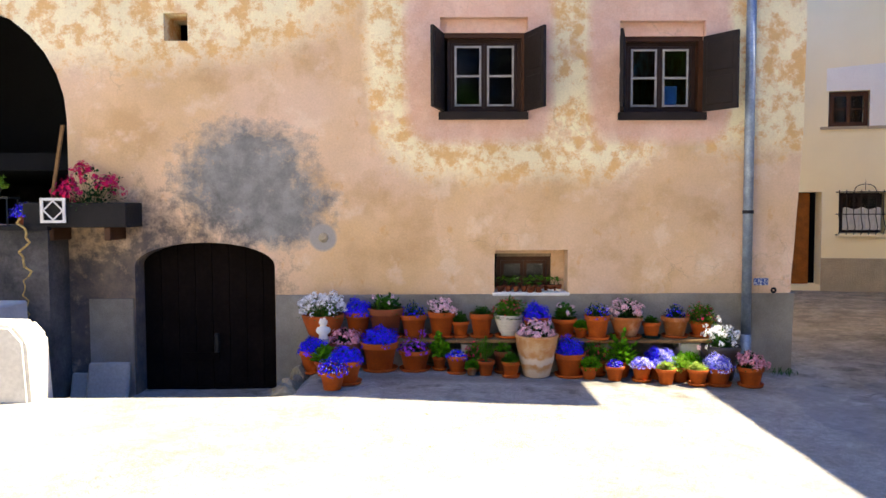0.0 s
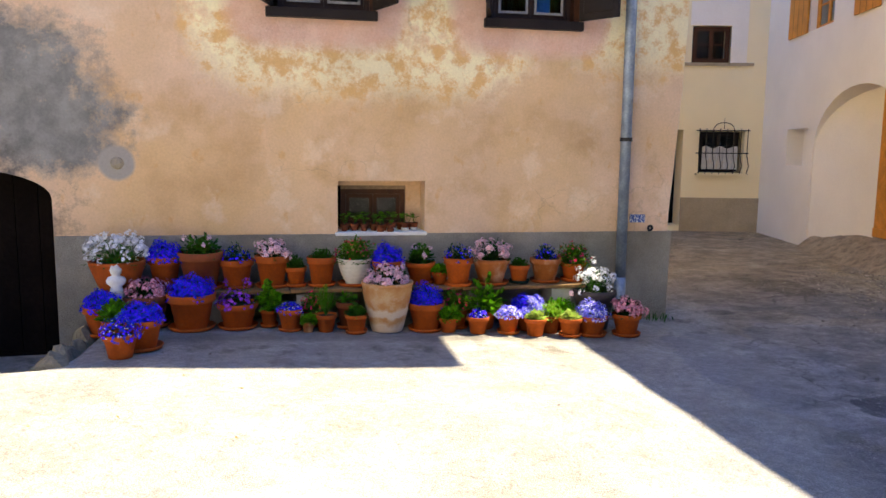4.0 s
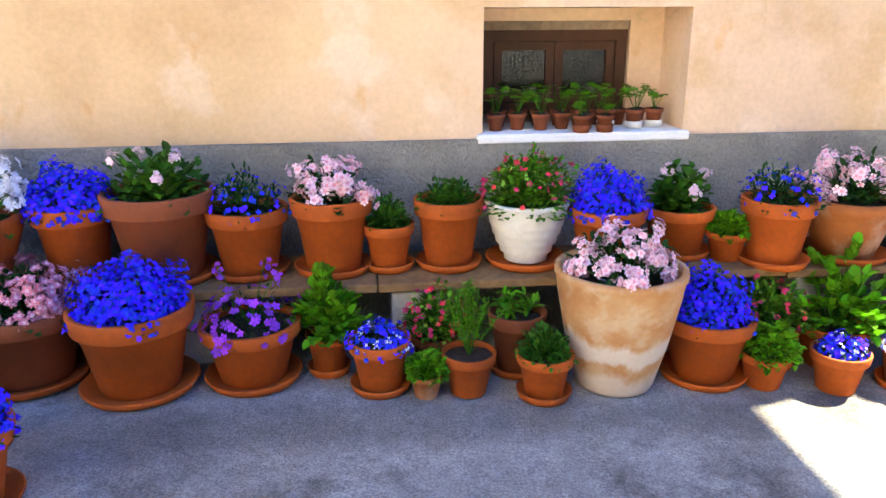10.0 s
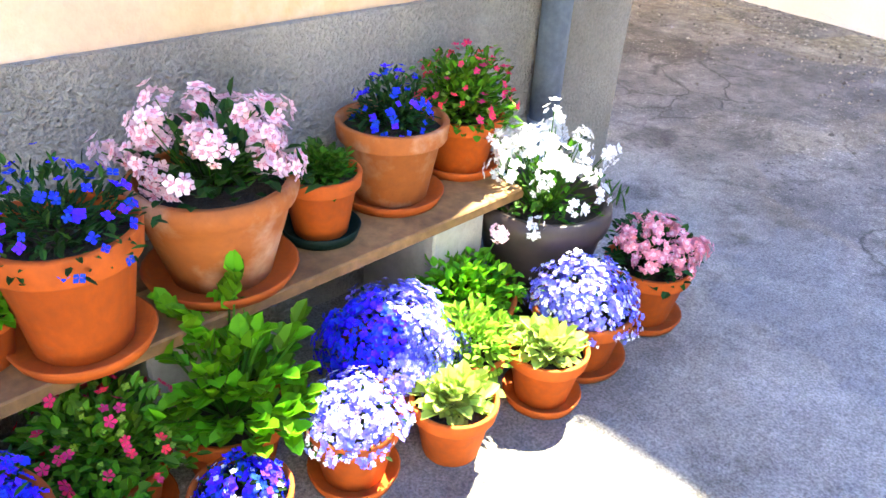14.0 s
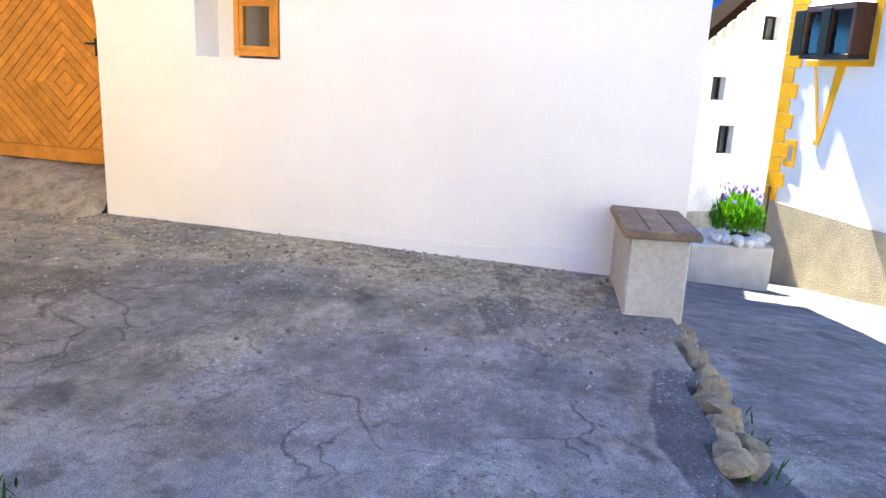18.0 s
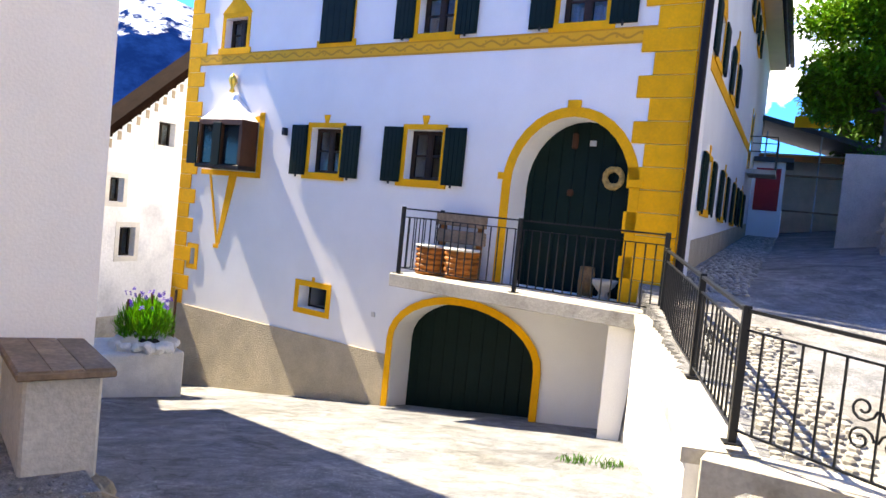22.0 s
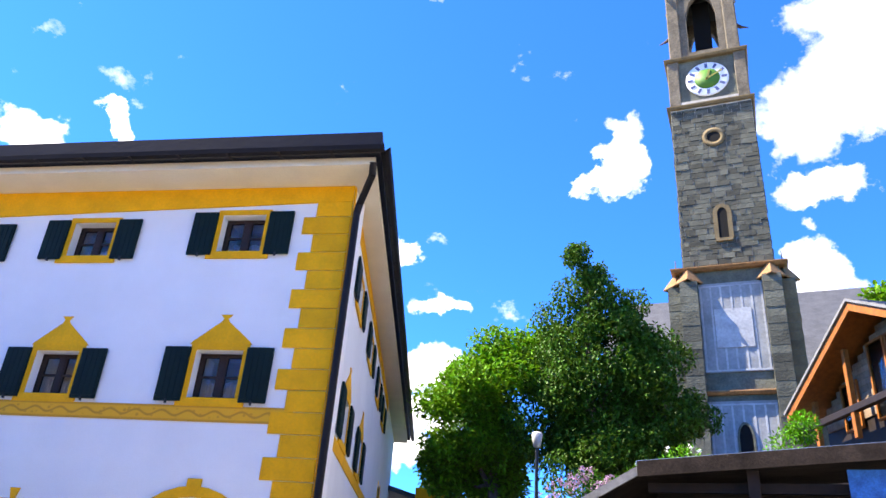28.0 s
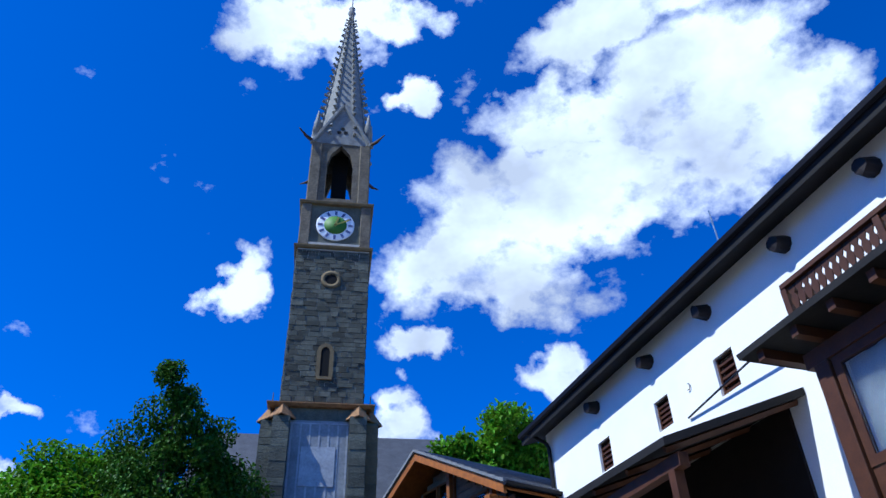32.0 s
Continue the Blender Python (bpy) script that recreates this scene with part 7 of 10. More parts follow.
# on the shelf: x, y, r, h, style, pot, saucer, plant, its half width and height, label
UPPER = [
    (-1.27, 8.10, 0.225, 0.27, "bowl", T, None, "white", 0.28, 0.19, "wide terracotta bowl of white flowers on the shelf"),
    (-0.91, 8.2, 0.142, 0.27, "plain", T, S, "blue", 0.16, 0.15, "terracotta pot of blue lobelia on the shelf"),
    (-0.61, 8.2, 0.198, 0.31, "plain", D, S, "pinkfew", 0.19, 0.17, "large brown terracotta pot with green leaves and a pink bloom"),
    (-0.31, 8.2, 0.150, 0.24, "plain", T, S, "bluesparse", 0.15, 0.13, "terracotta pot of sparse blue lobelia on the shelf"),
    (-0.005, 8.2, 0.152, 0.27, "plain", T, S, "pink", 0.155, 0.15, "terracotta pot of pale pink flowers on the shelf"),
    (0.20, 8.19, 0.098, 0.165, "plain", T, S, "green", 0.095, 0.10, "small terracotta pot with a dark green dome"),
    (0.426, 8.2, 0.132, 0.25, "plain", T, S, "green", 0.12, 0.09, "terracotta pot with low green leaves on the shelf"),
    (0.722, 8.20, 0.160, 0.235, "ribbed", GLAZED, S, "red", 0.19, 0.19, "white ribbed pot of red fuchsia on the shelf"),
    (1.015, 8.14, 0.148, 0.215, "plain", T, S, "blue", 0.155, 0.15, "terracotta pot of blue lobelia on the shelf"),
    (1.334, 8.24, 0.142, 0.185, "plain", T, S, "pinkfew", 0.13, 0.15, "terracotta pot of geranium leaves with pink flowers"),
    (1.50, 8.15, 0.081, 0.115, "plain", T, None, "parsley", 0.075, 0.06, "small terracotta pot of curly parsley on the shelf"),
    (1.66, 8.09, 0.138, 0.245, "plain", T, S, "bluesparse", 0.15, 0.13, "terracotta pot of sparse blue lobelia on the shelf"),
    (1.985, 8.15, 0.175, 0.225, "roll", TERRAOLD, S, "pink", 0.185, 0.17, "weathered terracotta pot of pale pink flowers on the shelf"),
    (2.262, 8.16, 0.102, 0.16, "plain", T, GREEN, "green", 0.085, 0.07, "small terracotta pot of parsley on a green saucer"),
    (2.535, 8.21, 0.150, 0.215, "plain", TERRAOLD, S, "bluesparse", 0.12, 0.13, "chalky terracotta pot with a few blue flowers"),
    (2.825, 8.235, 0.126, 0.165, "plain", T, S, "red", 0.165, 0.18, "terracotta pot of red and yellow fuchsia on the shelf"),
]
# on the ground
LOWER = [
    (-1.03, 7.97, 0.200, 0.255, "plain", D, S, "rose", 0.21, 0.14, "large brown pot of dusky pink flowers on the ground"),
    (-0.655, 7.89, 0.200, 0.285, "plain", T, S, "blue", 0.195, 0.17, "stained terracotta pot heaped with blue lobelia"),
    (-0.288, 7.94, 0.174, 0.205, "plain", T, S, "violet", 0.19, 0.12, "terracotta pot of violet flowers on the ground"),
    (-0.03, 7.98, 0.080, 0.14, "plain", T, S, "lovage", 0.13, 0.20, "small terracotta pot of leafy green herbs"),
    (0.15, 7.85, 0.109, 0.175, "plain", T, S, "bluewhite", 0.11, 0.07, "terracotta pot of blue and white lobelia"),
    (0.35, 7.99, 0.090, 0.14, "plain", D, None, "red", 0.12, 0.16, "brown pot of red-flowered fuchsia"),
    (0.302, 7.785, 0.060, 0.085, "plain", TERRAOLD, None, "parsley", 0.055, 0.05, "tiny chalky pot of bright green seedlings"),
    (0.45, 7.81, 0.094, 0.15, "plain", T, None, "fern", 0.10, 0.20, "terracotta pot of feathery light green herb"),
    (0.648, 7.97, 0.106, 0.22, "plain", D, S, "sparse", 0.11, 0.10, "brown pot with sparse yellow-green leaves"),
    (0.705, 7.77, 0.099, 0.15, "plain", T, S, "green", 0.10, 0.09, "terracotta pot of dark green sage"),
    (0.982, 7.865, 0.226, 0.435, "tall", TERRAPALE, None, "pink", 0.20, 0.17, "big weathered lime-stained pot of pink flowers"),
    (1.332, 7.90, 0.168, 0.235, "plain", T, S, "blue", 0.155, 0.17, "terracotta pot heaped with blue lobelia"),
    (1.522, 7.815, 0.092, 0.13, "plain", T, None, "parsley", 0.115, 0.09, "small terracotta pot of curly parsley"),
    (1.62, 8.00, 0.125, 0.16, "plain", T, S, "red", 0.16, 0.16, "terracotta pot of red-flowered fuchsia"),
    (1.778, 7.775, 0.101, 0.15, "plain", T, None, "bluewhite", 0.085, 0.07, "terracotta pot of small blue lobelia with a white tag"),
    (1.875, 7.98, 0.135, 0.17, "plain", T, None, "lovage", 0.20, 0.26, "terracotta pot of tall leafy lovage"),
    (2.06, 7.785, 0.108, 0.16, "plain", T, S, "lilac", 0.12, 0.08, "terracotta pot of blue and white lobelia"),
    (2.285, 7.92, 0.132, 0.17, "plain", T, None, "lilacblue", 0.17, 0.15, "terracotta pot of deep blue and lilac lobelia"),
    (2.285, 7.70, 0.104, 0.155, "plain", T, None, "basil", 0.095, 0.07, "terracotta pot of pale basil"),
    (2.46, 7.82, 0.105, 0.155, "plain", T, None, "lime", 0.135, 0.11, "terracotta pot of lime-green herb"),
    (2.605, 7.68, 0.108, 0.155, "plain", T, S, "basil", 0.095, 0.07, "terracotta pot of pale basil on the ground"),
    (2.60, 7.98, 0.155, 0.17, "plain", T, None, "bright", 0.18, 0.12, "terracotta pot of bright green parsley"),
    (2.825, 7.73, 0.146, 0.17, "plain", T, S, "lilac", 0.15, 0.13, "terracotta pot heaped with lilac-blue lobelia"),
    (3.165, 7.73, 0.136, 0.19, "plain", T, S, "rose", 0.15, 0.15, "terracotta pot of dusky pink flowers"),
    (2.955, 8.00, 0.203, 0.37, "roll", BROWNGLAZE, None, "white", 0.205, 0.20, "dark glazed pot of white flowers beside the downpipe"),
    (-1.325, 7.77, 0.150, 0.22, "plain", T, S, "blue", 0.16, 0.13, "terracotta pot of blue lobelia and green leaves"),
    (-1.17, 7.52, 0.105, 0.15, "plain", T, None, "lovage", 0.12, 0.12, "terracotta pot of green leaves"),
    (-0.93, 7.24, 0.165, 0.215, "plain", T, S, "blue", 0.17, 0.13, "terracotta pot of blue lobelia at the row's end"),
    (-1.02, 6.99, 0.125, 0.175, "plain", T, None, "bluewhite", 0.145, 0.12, "terracotta pot of blue and white lobelia"),
]
for i, (x, y, r, h, style, mat, sau, kind, pr, ph, label) in enumerate(UPPER):
    flower_pot(x, y, SHELF - 0.012 * max(0.0, (x - 1.0) / 1.8), r, h, style, mat, sau, kind, pr, ph, label, 100 + i)
for i, (x, y, r, h, style, mat, sau, kind, pr, ph, label) in enumerate(LOWER):
    flower_pot(x, y, gz(x, y), r, h, style, mat, sau, kind, pr, ph, label, 300 + i)
# seedlings on the cellar window's sill
for i in range(8):
    flower_pot(0.65 + i * 0.092 + (0.02 if i > 5 else 0), A_Y + 0.075 + (0.02 if i % 2 else 0), 0.8035, 0.038, 0.065, "plain", TERRADARK, GLAZED if i > 4 else None, "seedling", 0.045, 0.07,
               "small pot with a round-leaved seedling on the sill", 500 + i, group="seedling pots on the sill")
for i in range(8):
    flower_pot(0.68 + i * 0.085, A_Y + 0.185, 0.8035, 0.036, 0.065, "plain", TERRADARK, None, "seedling", 0.045, 0.085, "small pot with a round-leaved seedling on the sill", 520 + i, group="seedling pots on the sill")
for x in (0.98, 1.075):
    flower_pot(x, A_Y - 0.005, 0.8035, 0.036, 0.055, "plain", TERRADARK, TERRADARK, "seedling", 0.03, 0.04, "small pot with a tiny seedling on the sill", 560 + int(x * 50), group="seedling pots on the sill")


def shelf():
    s = thing("pot_shelf", Matrix.Translation((0.7, 8.2, 0)), "long plank shelf on blocks, holding flower pots", "shelf")
    for k, (a, b) in enumerate(((-2.12, -0.55), (-0.545, 0.98), (0.985, 2.17))):
        for j in range(2):
            zt = SHELF - 0.002 - 0.012 * max(0.0, (b + a) / 2 + 0.7 - 1.0) / 1.8
            part("plank", box(a, b, -0.19 + j * 0.195, 0.0 + j * 0.195, zt - 0.032, zt, bevel=0.004), PLANK, s)
    for x in (-1.95, -1.2, -0.4, 0.45, 1.15, 1.95):
        g = ground_z(0.7 + x, 8.2)
        part("block", box(x - 0.10, x + 0.10, -0.15, 0.15, g, SHELF - 0.052, bevel=0.006), CONCRETE, s)
    return s


shelf()


def bust():
    """A small white garden bust of a child, as one plain shape."""
    bm = bmesh.new()
    lathe(bm, [(0, 0), (0.075, 0), (0.08, 0.03), (0.062, 0.06), (0.10, 0.11), (0.108, 0.15), (0.085, 0.185), (0.052, 0.20), (0.050, 0.215), (0.066, 0.24), (0.074, 0.275), (0.064, 0.315), (0.036, 0.338), (0, 0.345)], 20)
    for v in bm.verts:
        if v.co.z > 0.06:
            v.co *= 1 + (0.16 if v.co.z > 0.26 else 0.07) * noise.noise(v.co * 34)
        if 0.08 < v.co.z < 0.2:
            v.co.y *= 0.75
            v.co.x *= 1.15
    ob = part("garden_bust", bm, PLASTER_W)
    ob.matrix_world = pose(-1.24, 7.90, gz(-1.24, 7.9) + 0.30, 0, 0, 20) @ Matrix.Scale(0.64, 4)
    tagged(ob, "small white plaster child bust among the pots", "statue")
    b = part("pedestal_block", box(-0.06, 0.06, -0.06, 0.06, 0, 0.3, bevel=0.01), CONCRETE)
    b.matrix_world = pose(-1.24, 7.90, gz(-1.24, 7.9))
    tagged(b, "grey concrete block under the bust", "block")


bust()


# ---- left end of the ochre house: portal ledge, flower box, steps ----
def portal_corner():
    l = tagged(new("portal_ledge"), "plastered ledge wall under the dark arched portal", "wall")
    part("ledge_wall", box(-8.0, -4.12, 7.98, 8.415, -0.5, 1.52), DIRTYSHADEPL, l)
    part("ledge_cap", box(-8.0, -4.10, 7.94, 8.42, 1.522, 1.57), BLACKWOOD, l)
    s = tagged(new("concrete_step_block"), "pale sunlit concrete ramp block beside the stable door", "step")
    bm = bmesh.new()
    prism(bm, [(-8.0, -0.4), (-3.48, -0.4), (-3.54, 0.62), (-3.66, 0.76), (-8.0, 0.86)], 6.45, 6.85)
    bmesh.ops.bevel(bm, geom=bm.edges[:], offset=0.03, segments=2, affect="EDGES")
    part("block", bm, PALECONC, s)
    part("ramp", box(-8.0, -4.3, 6.851, 7.9, -0.4, 0.80, bevel=0.02), PALECONC, s)
    b = thing("flower_box", Matrix.Translation((-3.75, 8.22, 1.55)), "dark wooden flower box with magenta geraniums on the wall", "flower box")
    part("box_front", box(-0.62, 0.45, -0.24, -0.20, 0.0, 0.26, bevel=0.006), BLACKWOOD, b)
    part("box_base", box(-0.62, 0.45, -0.20, 0.19, 0.0, 0.03), BLACKWOOD, b)
    for x in (-0.62, 0.42):
        part("box_side", box(x, x + 0.03, -0.20, 0.19, 0.031, 0.26), BLACKWOOD, b)
    for x in (-0.40, 0.20):
        part("bracket", box(x, x + 0.07, -0.20, 0.195, -0.14, -0.001, bevel=0.01), BROWNWOOD, b)
    part("soil", box(-0.585, 0.415, -0.198, 0.188, 0.035, 0.20), SOIL, b)
    plant(b, "magenta", 0.46, 0.50, 0.2, random.Random(77))
    p = flower_pot(-4.08, 8.16, 1.582, 0.09, 0.17, "plain", TERRA, None, None, 0, 0, "terracotta pot behind a white lattice tile", 801, group="pots at the portal")
    f = part("lattice_tile", frame_bm(-0.13, 0.13, 0.0, 0.26, 0.028, 0, 0.02), PLASTER_W)
    f.matrix_world = pose(-4.04, 7.94, 1.60)
    tagged(f, "white openwork square tile in front of a pot", "tile")
    bm = bmesh.new()
    for a, c in (((0, 0.03), (0.10, 0.13)), ((0.10, 0.13), (0, 0.23)), ((0, 0.23), (-0.10, 0.13)), ((-0.10, 0.13), (0, 0.03))):
        rod(bm, (a[0], 0.01, a[1]), (c[0], 0.01, c[1]), 0.009, 6)
    part("lattice", bm, PLASTER_W, f)
    flower_pot(-4.42, 8.12, 1.57, 0.09, 0.12, "plain", TERRADARK, None, "bluewhite", 0.15, 0.12, "pot of trailing blue lobelia at the portal", 803, group="pots at the portal")
    flower_pot(-4.80, 8.20, 1.88, 0.09, 0.10, "plain", BROWNGLAZE, None, "lime", 0.15, 0.14, "pot of lime green herb on a stand", 804, group="pots at the portal")
    st = thing("plant_stand", Matrix.Translation((-4.80, 8.20, 1.57)), "thin black iron plant stand", "stand")
    part("top_plate", box(-0.22, 0.22, -0.12, 0.12, 0.285, 0.305), IRON, st)
    for x, y in ((-0.2, -0.1), (0.2, -0.1), (-0.2, 0.1), (0.2, 0.1)):
        bm = bmesh.new()
        rod(bm, (x, y, 0), (x, y, 0.29), 0.008, 6)
        part("leg", bm, IRON, st)
    r = thing("hanging_rope", Matrix.Translation((-4.32, 7.90, 0.3)), "frayed pale rope hanging from the ledge", "rope")
    bm = bmesh.new()
    pts = [Vector((0.05 * math.sin(i * 0.9) * (1 if i > 12 else 0.4) + 0.03 * math.sin(i * 2.1), 0.015 * math.cos(i), 0.05 * i)) for i in range(28)]
    for a, c in zip(pts, pts[1:]):
        rod(bm, a, c, 0.012 if a.z > 0.7 else 0.006, 6)
    part("rope", bm, STRAW, r)
    q = part("pole", box(0, 0.03, 0, 0.03, 0, 1.1), PLANK)
    q.matrix_world = pose(-4.3, 8.30, 1.57, 4, 12, 0)
    tagged(q, "wooden pole leaning in the portal", "pole")
    sl = part("stone_slab", box(-0.22, 0.22, -0.04, 0.04, 0, 0.42, bevel=0.02), CONCRETE)
    sl.matrix_world = pose(-3.62, 8.15, ground_z(-3.62, 8.15) - 0.01, -14, 0, 2)
    tagged(sl, "grey stone slab leaning on the wall by the stable door", "slab")
    sl = part("stone_slab", box(-0.10, 0.10, -0.03, 0.03, 0, 0.30, bevel=0.02), CONCRETE)
    sl.matrix_world = pose(-3.95, 8.2, ground_z(-3.95, 8.2) - 0.01, -14, 0, -4)
    tagged(sl, "small grey stone slab leaning on the wall", "slab")
    rnd = random.Random(5)
    for i in range(7):
        st2 = part("loose_stone", boulder(rnd, 0.05 + 0.05 * rnd.random()), STONE)
        x, y = -1.62 - 0.4 * rnd.random(), 7.35 + 0.35 * rnd.random()
        st2.matrix_world = pose(x, y, ground_z(x, y) + 0.03, 0, 0, rnd.random() * 360)
        tagged(st2, "loose field stone beside the stable door", "stone", "stones by the stable door")
    kb = tagged(new("kerb_edge"), "rough broken rock edge stepping down to the stable door", "kerb")
    for i in range(9):
        y = 6.85 + i * 0.17
        rk = part("rock", flaky_rock(rnd, rnd.uniform(0.13, 0.20), rnd.uniform(0.12, 0.17), rnd.uniform(0.18, 0.26)), EDGESTONE, kb)
        rk.location = (-1.47 + rnd.uniform(-0.05, 0.04), y, rnd.uniform(-0.10, -0.05))
        rk.rotation_euler.z = rnd.uniform(0, 6)


portal_corner()
# ---- church tower ----
TOWER_M = Matrix.Translation((2.25, -32.2, 0)) @ Matrix.Rotation(radians(180), 4, "Z")


def course_blocks(w, z0, z1, rnd, parent, mat, depth=0.06, row=0.30, name="stone_course"):
    """Stone facing of a square shaft: rows of blocks of uneven length, each row one part of many stones."""
    z = z0
    while z < z1 - 0.05:
        h = min(row * rnd.uniform(0.75, 1.2), z1 - z)
        vs, fs = [], []
        for side in range(4):
            u = -w
            while u < w - 0.02:
                l = min(rnd.uniform(0.22, 0.85), w - u)
                d = w + depth * rnd.uniform(0.2, 1.0)
                q = [(u + 0.012, z + 0.012), (u + l - 0.012, z + 0.012), (u + l - 0.012, z + h - 0.012), (u + 0.012, z + h - 0.012)]
                i = len(vs)
                for dd in (w - 0.05, d):
                    for a, b in q:
                        vs.append([(a, dd, b), (-dd, a, b), (-a, -dd, b), (dd, -a, b)][side])
                fs += [(i + 4, i + 5, i + 6, i + 7), (i, i + 1, i + 5, i + 4), (i + 1, i + 2, i + 6, i + 5), (i + 2, i + 3, i + 7, i + 6), (i + 3, i, i + 4, i + 7)]
                u += l
        ob = quick(name, vs, fs, mat, parent)
        tagged(ob, kind="stuff")
        z += h


def church():
    t = thing("church_tower", TOWER_M, "tall grey stone Gothic church tower with clock and crocketed spire", "church tower")
    rnd = random.Random(21)
    w = 2.15
    # local -y faces the yard
    part("lower_shaft", box(-2.35, 2.35, -2.35, 2.35, -1.0, 18.3), CHURCH, t)
    part("shaft", wall(-w, w, 18.3, 29.2, -w, w, []), MORTAR, t)
    course_blocks(w, 18.5, 28.6, rnd, t, CHURCH)
    for z, hgt, grow in ((18.3, 0.28, 0.42), (11.9, 0.25, 0.32), (28.7, 0.3, 0.22), (32.2, 0.3, 0.18)):
        ww = 2.35 if z < 20 else w
        bm = bmesh.new()
        lathe(bm, [(0.5, 0), ((ww + grow * 0.6) * 1.414, 0), ((ww + grow) * 1.414, hgt * 0.4), ((ww + grow) * 1.414, hgt * 0.6), ((ww + 0.02) * 1.414, hgt), (0.5, hgt)], 4, (0, 0, z))
        bmesh.ops.rotate(bm, verts=bm.verts, cent=(0, 0, 0), matrix=Matrix.Rotation(radians(45), 3, "Z"))
        for f in bm.faces:
            f.smooth = False
        part("cornice", bm, LICHEN if z < 20 else CHURCHLIGHT, t)
    # corner buttresses of the lower stage
    for sx in (-1, 1):
        for sy in (-1, 1):
            for ox, oy in ((1, 0), (0, 1)):
                bm = bmesh.new()
                x0, y0 = sx * (2.35 - 0.42), sy * (2.35 - 0.42)
                cx, cy = x0 + sx * ox * 0.62, y0 + sy * oy * 0.62
                bx(bm, cx - 0.42, cx + 0.42, cy - 0.42, cy + 0.42, -1.0, 17.6)
                b = part("buttress", bm, CHURCH, t)
                vs, fs = [], []
                z = 1.0
                while z < 17.4:
                    h = rnd.uniform(0.3, 0.5)
                    for side in range(4):
                        dd = 0.42 + 0.03 * rnd.random()
                        i = len(vs)
                        for k in (0.40, dd):
                            for a, c in ((-0.41, z + 0.01), (0.41, z + 0.01), (0.41, z + h - 0.01), (-0.41, z + h - 0.01)):
                                p = [(a, k, c), (-k, a, c), (-a, -k, c), (k, -a, c)][side]
                                vs.append((p[0] + cx, p[1] + cy, p[2]))
                        fs += [(i + 4, i + 5, i + 6, i + 7), (i, i + 1, i + 5, i + 4), (i + 1, i + 2, i + 6, i + 5), (i + 2, i + 3, i + 7, i + 6), (i + 3, i, i + 4, i + 7)]
                    z += h
                tagged(quick("stone_facing", vs, fs, CHURCHLIGHT if rnd.random() < 0.4 else CHURCH, b), kind="stuff")
                bm = bmesh.new()
                lathe(bm, [(0.66, 0), (0.70, 0.05), (0.0, 1.0)], 4, (cx, cy, 17.6))
                for f in bm.faces:
                    f.smooth = False
                part("pinnacle_cap", bm, LICHEN, b)
                if ox:
                    bm = bmesh.new()
                    rod(bm, (cx, cy, 18.5), (cx, cy, 19.3), 0.04, 6, 0.02)
                    part("finial", bm, CHURCHLIGHT, b)
    # render panels with joints
    for z0, z1 in ((13.0, 17.6), (4.0, 11.6)):
        p = part("panel", box(-1.5, 1.5, -2.42, -2.351, z0, z1), CHURCHPANEL, t, "grey rendered wall panel")
        for i in range(7):
            x = -1.41 + 0.47 * i
            part("lattice_bar", box(x - 0.045, x + 0.045, -2.437, -2.421, z0 + 0.12, z1 - 0.12), CHURCHTABLET, p)
        for z in (z0 + 0.04, z1 - 0.20):
            part("panel_edge", box(-1.5, 1.5, -2.44, -2.421, z, z + 0.08), CHURCHTABLET, p)
        if z0 > 10:
            part("tablet", box(-0.85, 0.85, -2.47, -2.438, z0 + 1.2, z0 + 3.2), CHURCHTABLET, p, "paler rendered tablet")
    l = part("lancet_surround", arch_band(-0.28, 0.28, 7.6, 10.5, 0.7, 0.10, -2.50, -2.40), CHURCH, t)
    bm = bmesh.new()
    prism(bm, [(-0.28, 7.6)] + arch_pts(-0.28, 0.28, 10.5, 0.7, 10) + [(0.28, 7.6)], -2.452, -2.442)
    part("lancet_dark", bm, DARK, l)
    # slit and oculus on the front and sides
    for k in range(4):
        m = Matrix.Rotation(radians(90 * k), 4, "Z")
        bm = arch_band(-0.24, 0.24, 20.2, 22.0, 0.35, 0.22, w - 0.02, w + 0.10)
        bmesh.ops.transform(bm, matrix=m, verts=bm.verts)
        s = part("slit_surround", bm, CHURCHLIGHT, t)
        bm = bmesh.new()
        prism(bm, [(-0.24, 20.2)] + arch_pts(-0.24, 0.24, 22.0, 0.35, 10) + [(0.24, 20.2)], w + 0.055, w + 0.065)
        bmesh.ops.transform(bm, matrix=m, verts=bm.verts)
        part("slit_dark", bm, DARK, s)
        bm = box(-0.42, 0.42, w, w + 0.16, 20.02, 20.18)
        bmesh.ops.transform(bm, matrix=m, verts=bm.verts)
        part("slit_sill", bm, CHURCHLIGHT, s)
        bm = bmesh.new()
        rim = [(0.36 * math.cos(a * math.pi / 8), 0.36 * math.sin(a * math.pi / 8)) for a in range(16)]
        lathe(bm, [(0.36, 0.0), (0.60, 0.0), (0.60, 0.10), (0.36, 0.10), (0.36, 0.0)], 20)
        bmesh.ops.transform(bm, matrix=Matrix.Translation((0, w, 26.5)) @ Matrix.Rotation(radians(-90), 4, "X"), verts=bm.verts)
        bmesh.ops.transform(bm, matrix=m, verts=bm.verts)
        o = part("oculus_ring", bm, CHURCHLIGHT, t)
        bm = bmesh.new()
        prism(bm, [(x, 26.5 + z) for x, z in rim], w + 0.055, w + 0.062)
        bmesh.ops.transform(bm, matrix=m, verts=bm.verts)
        part("oculus_dark", bm, DARK, o)
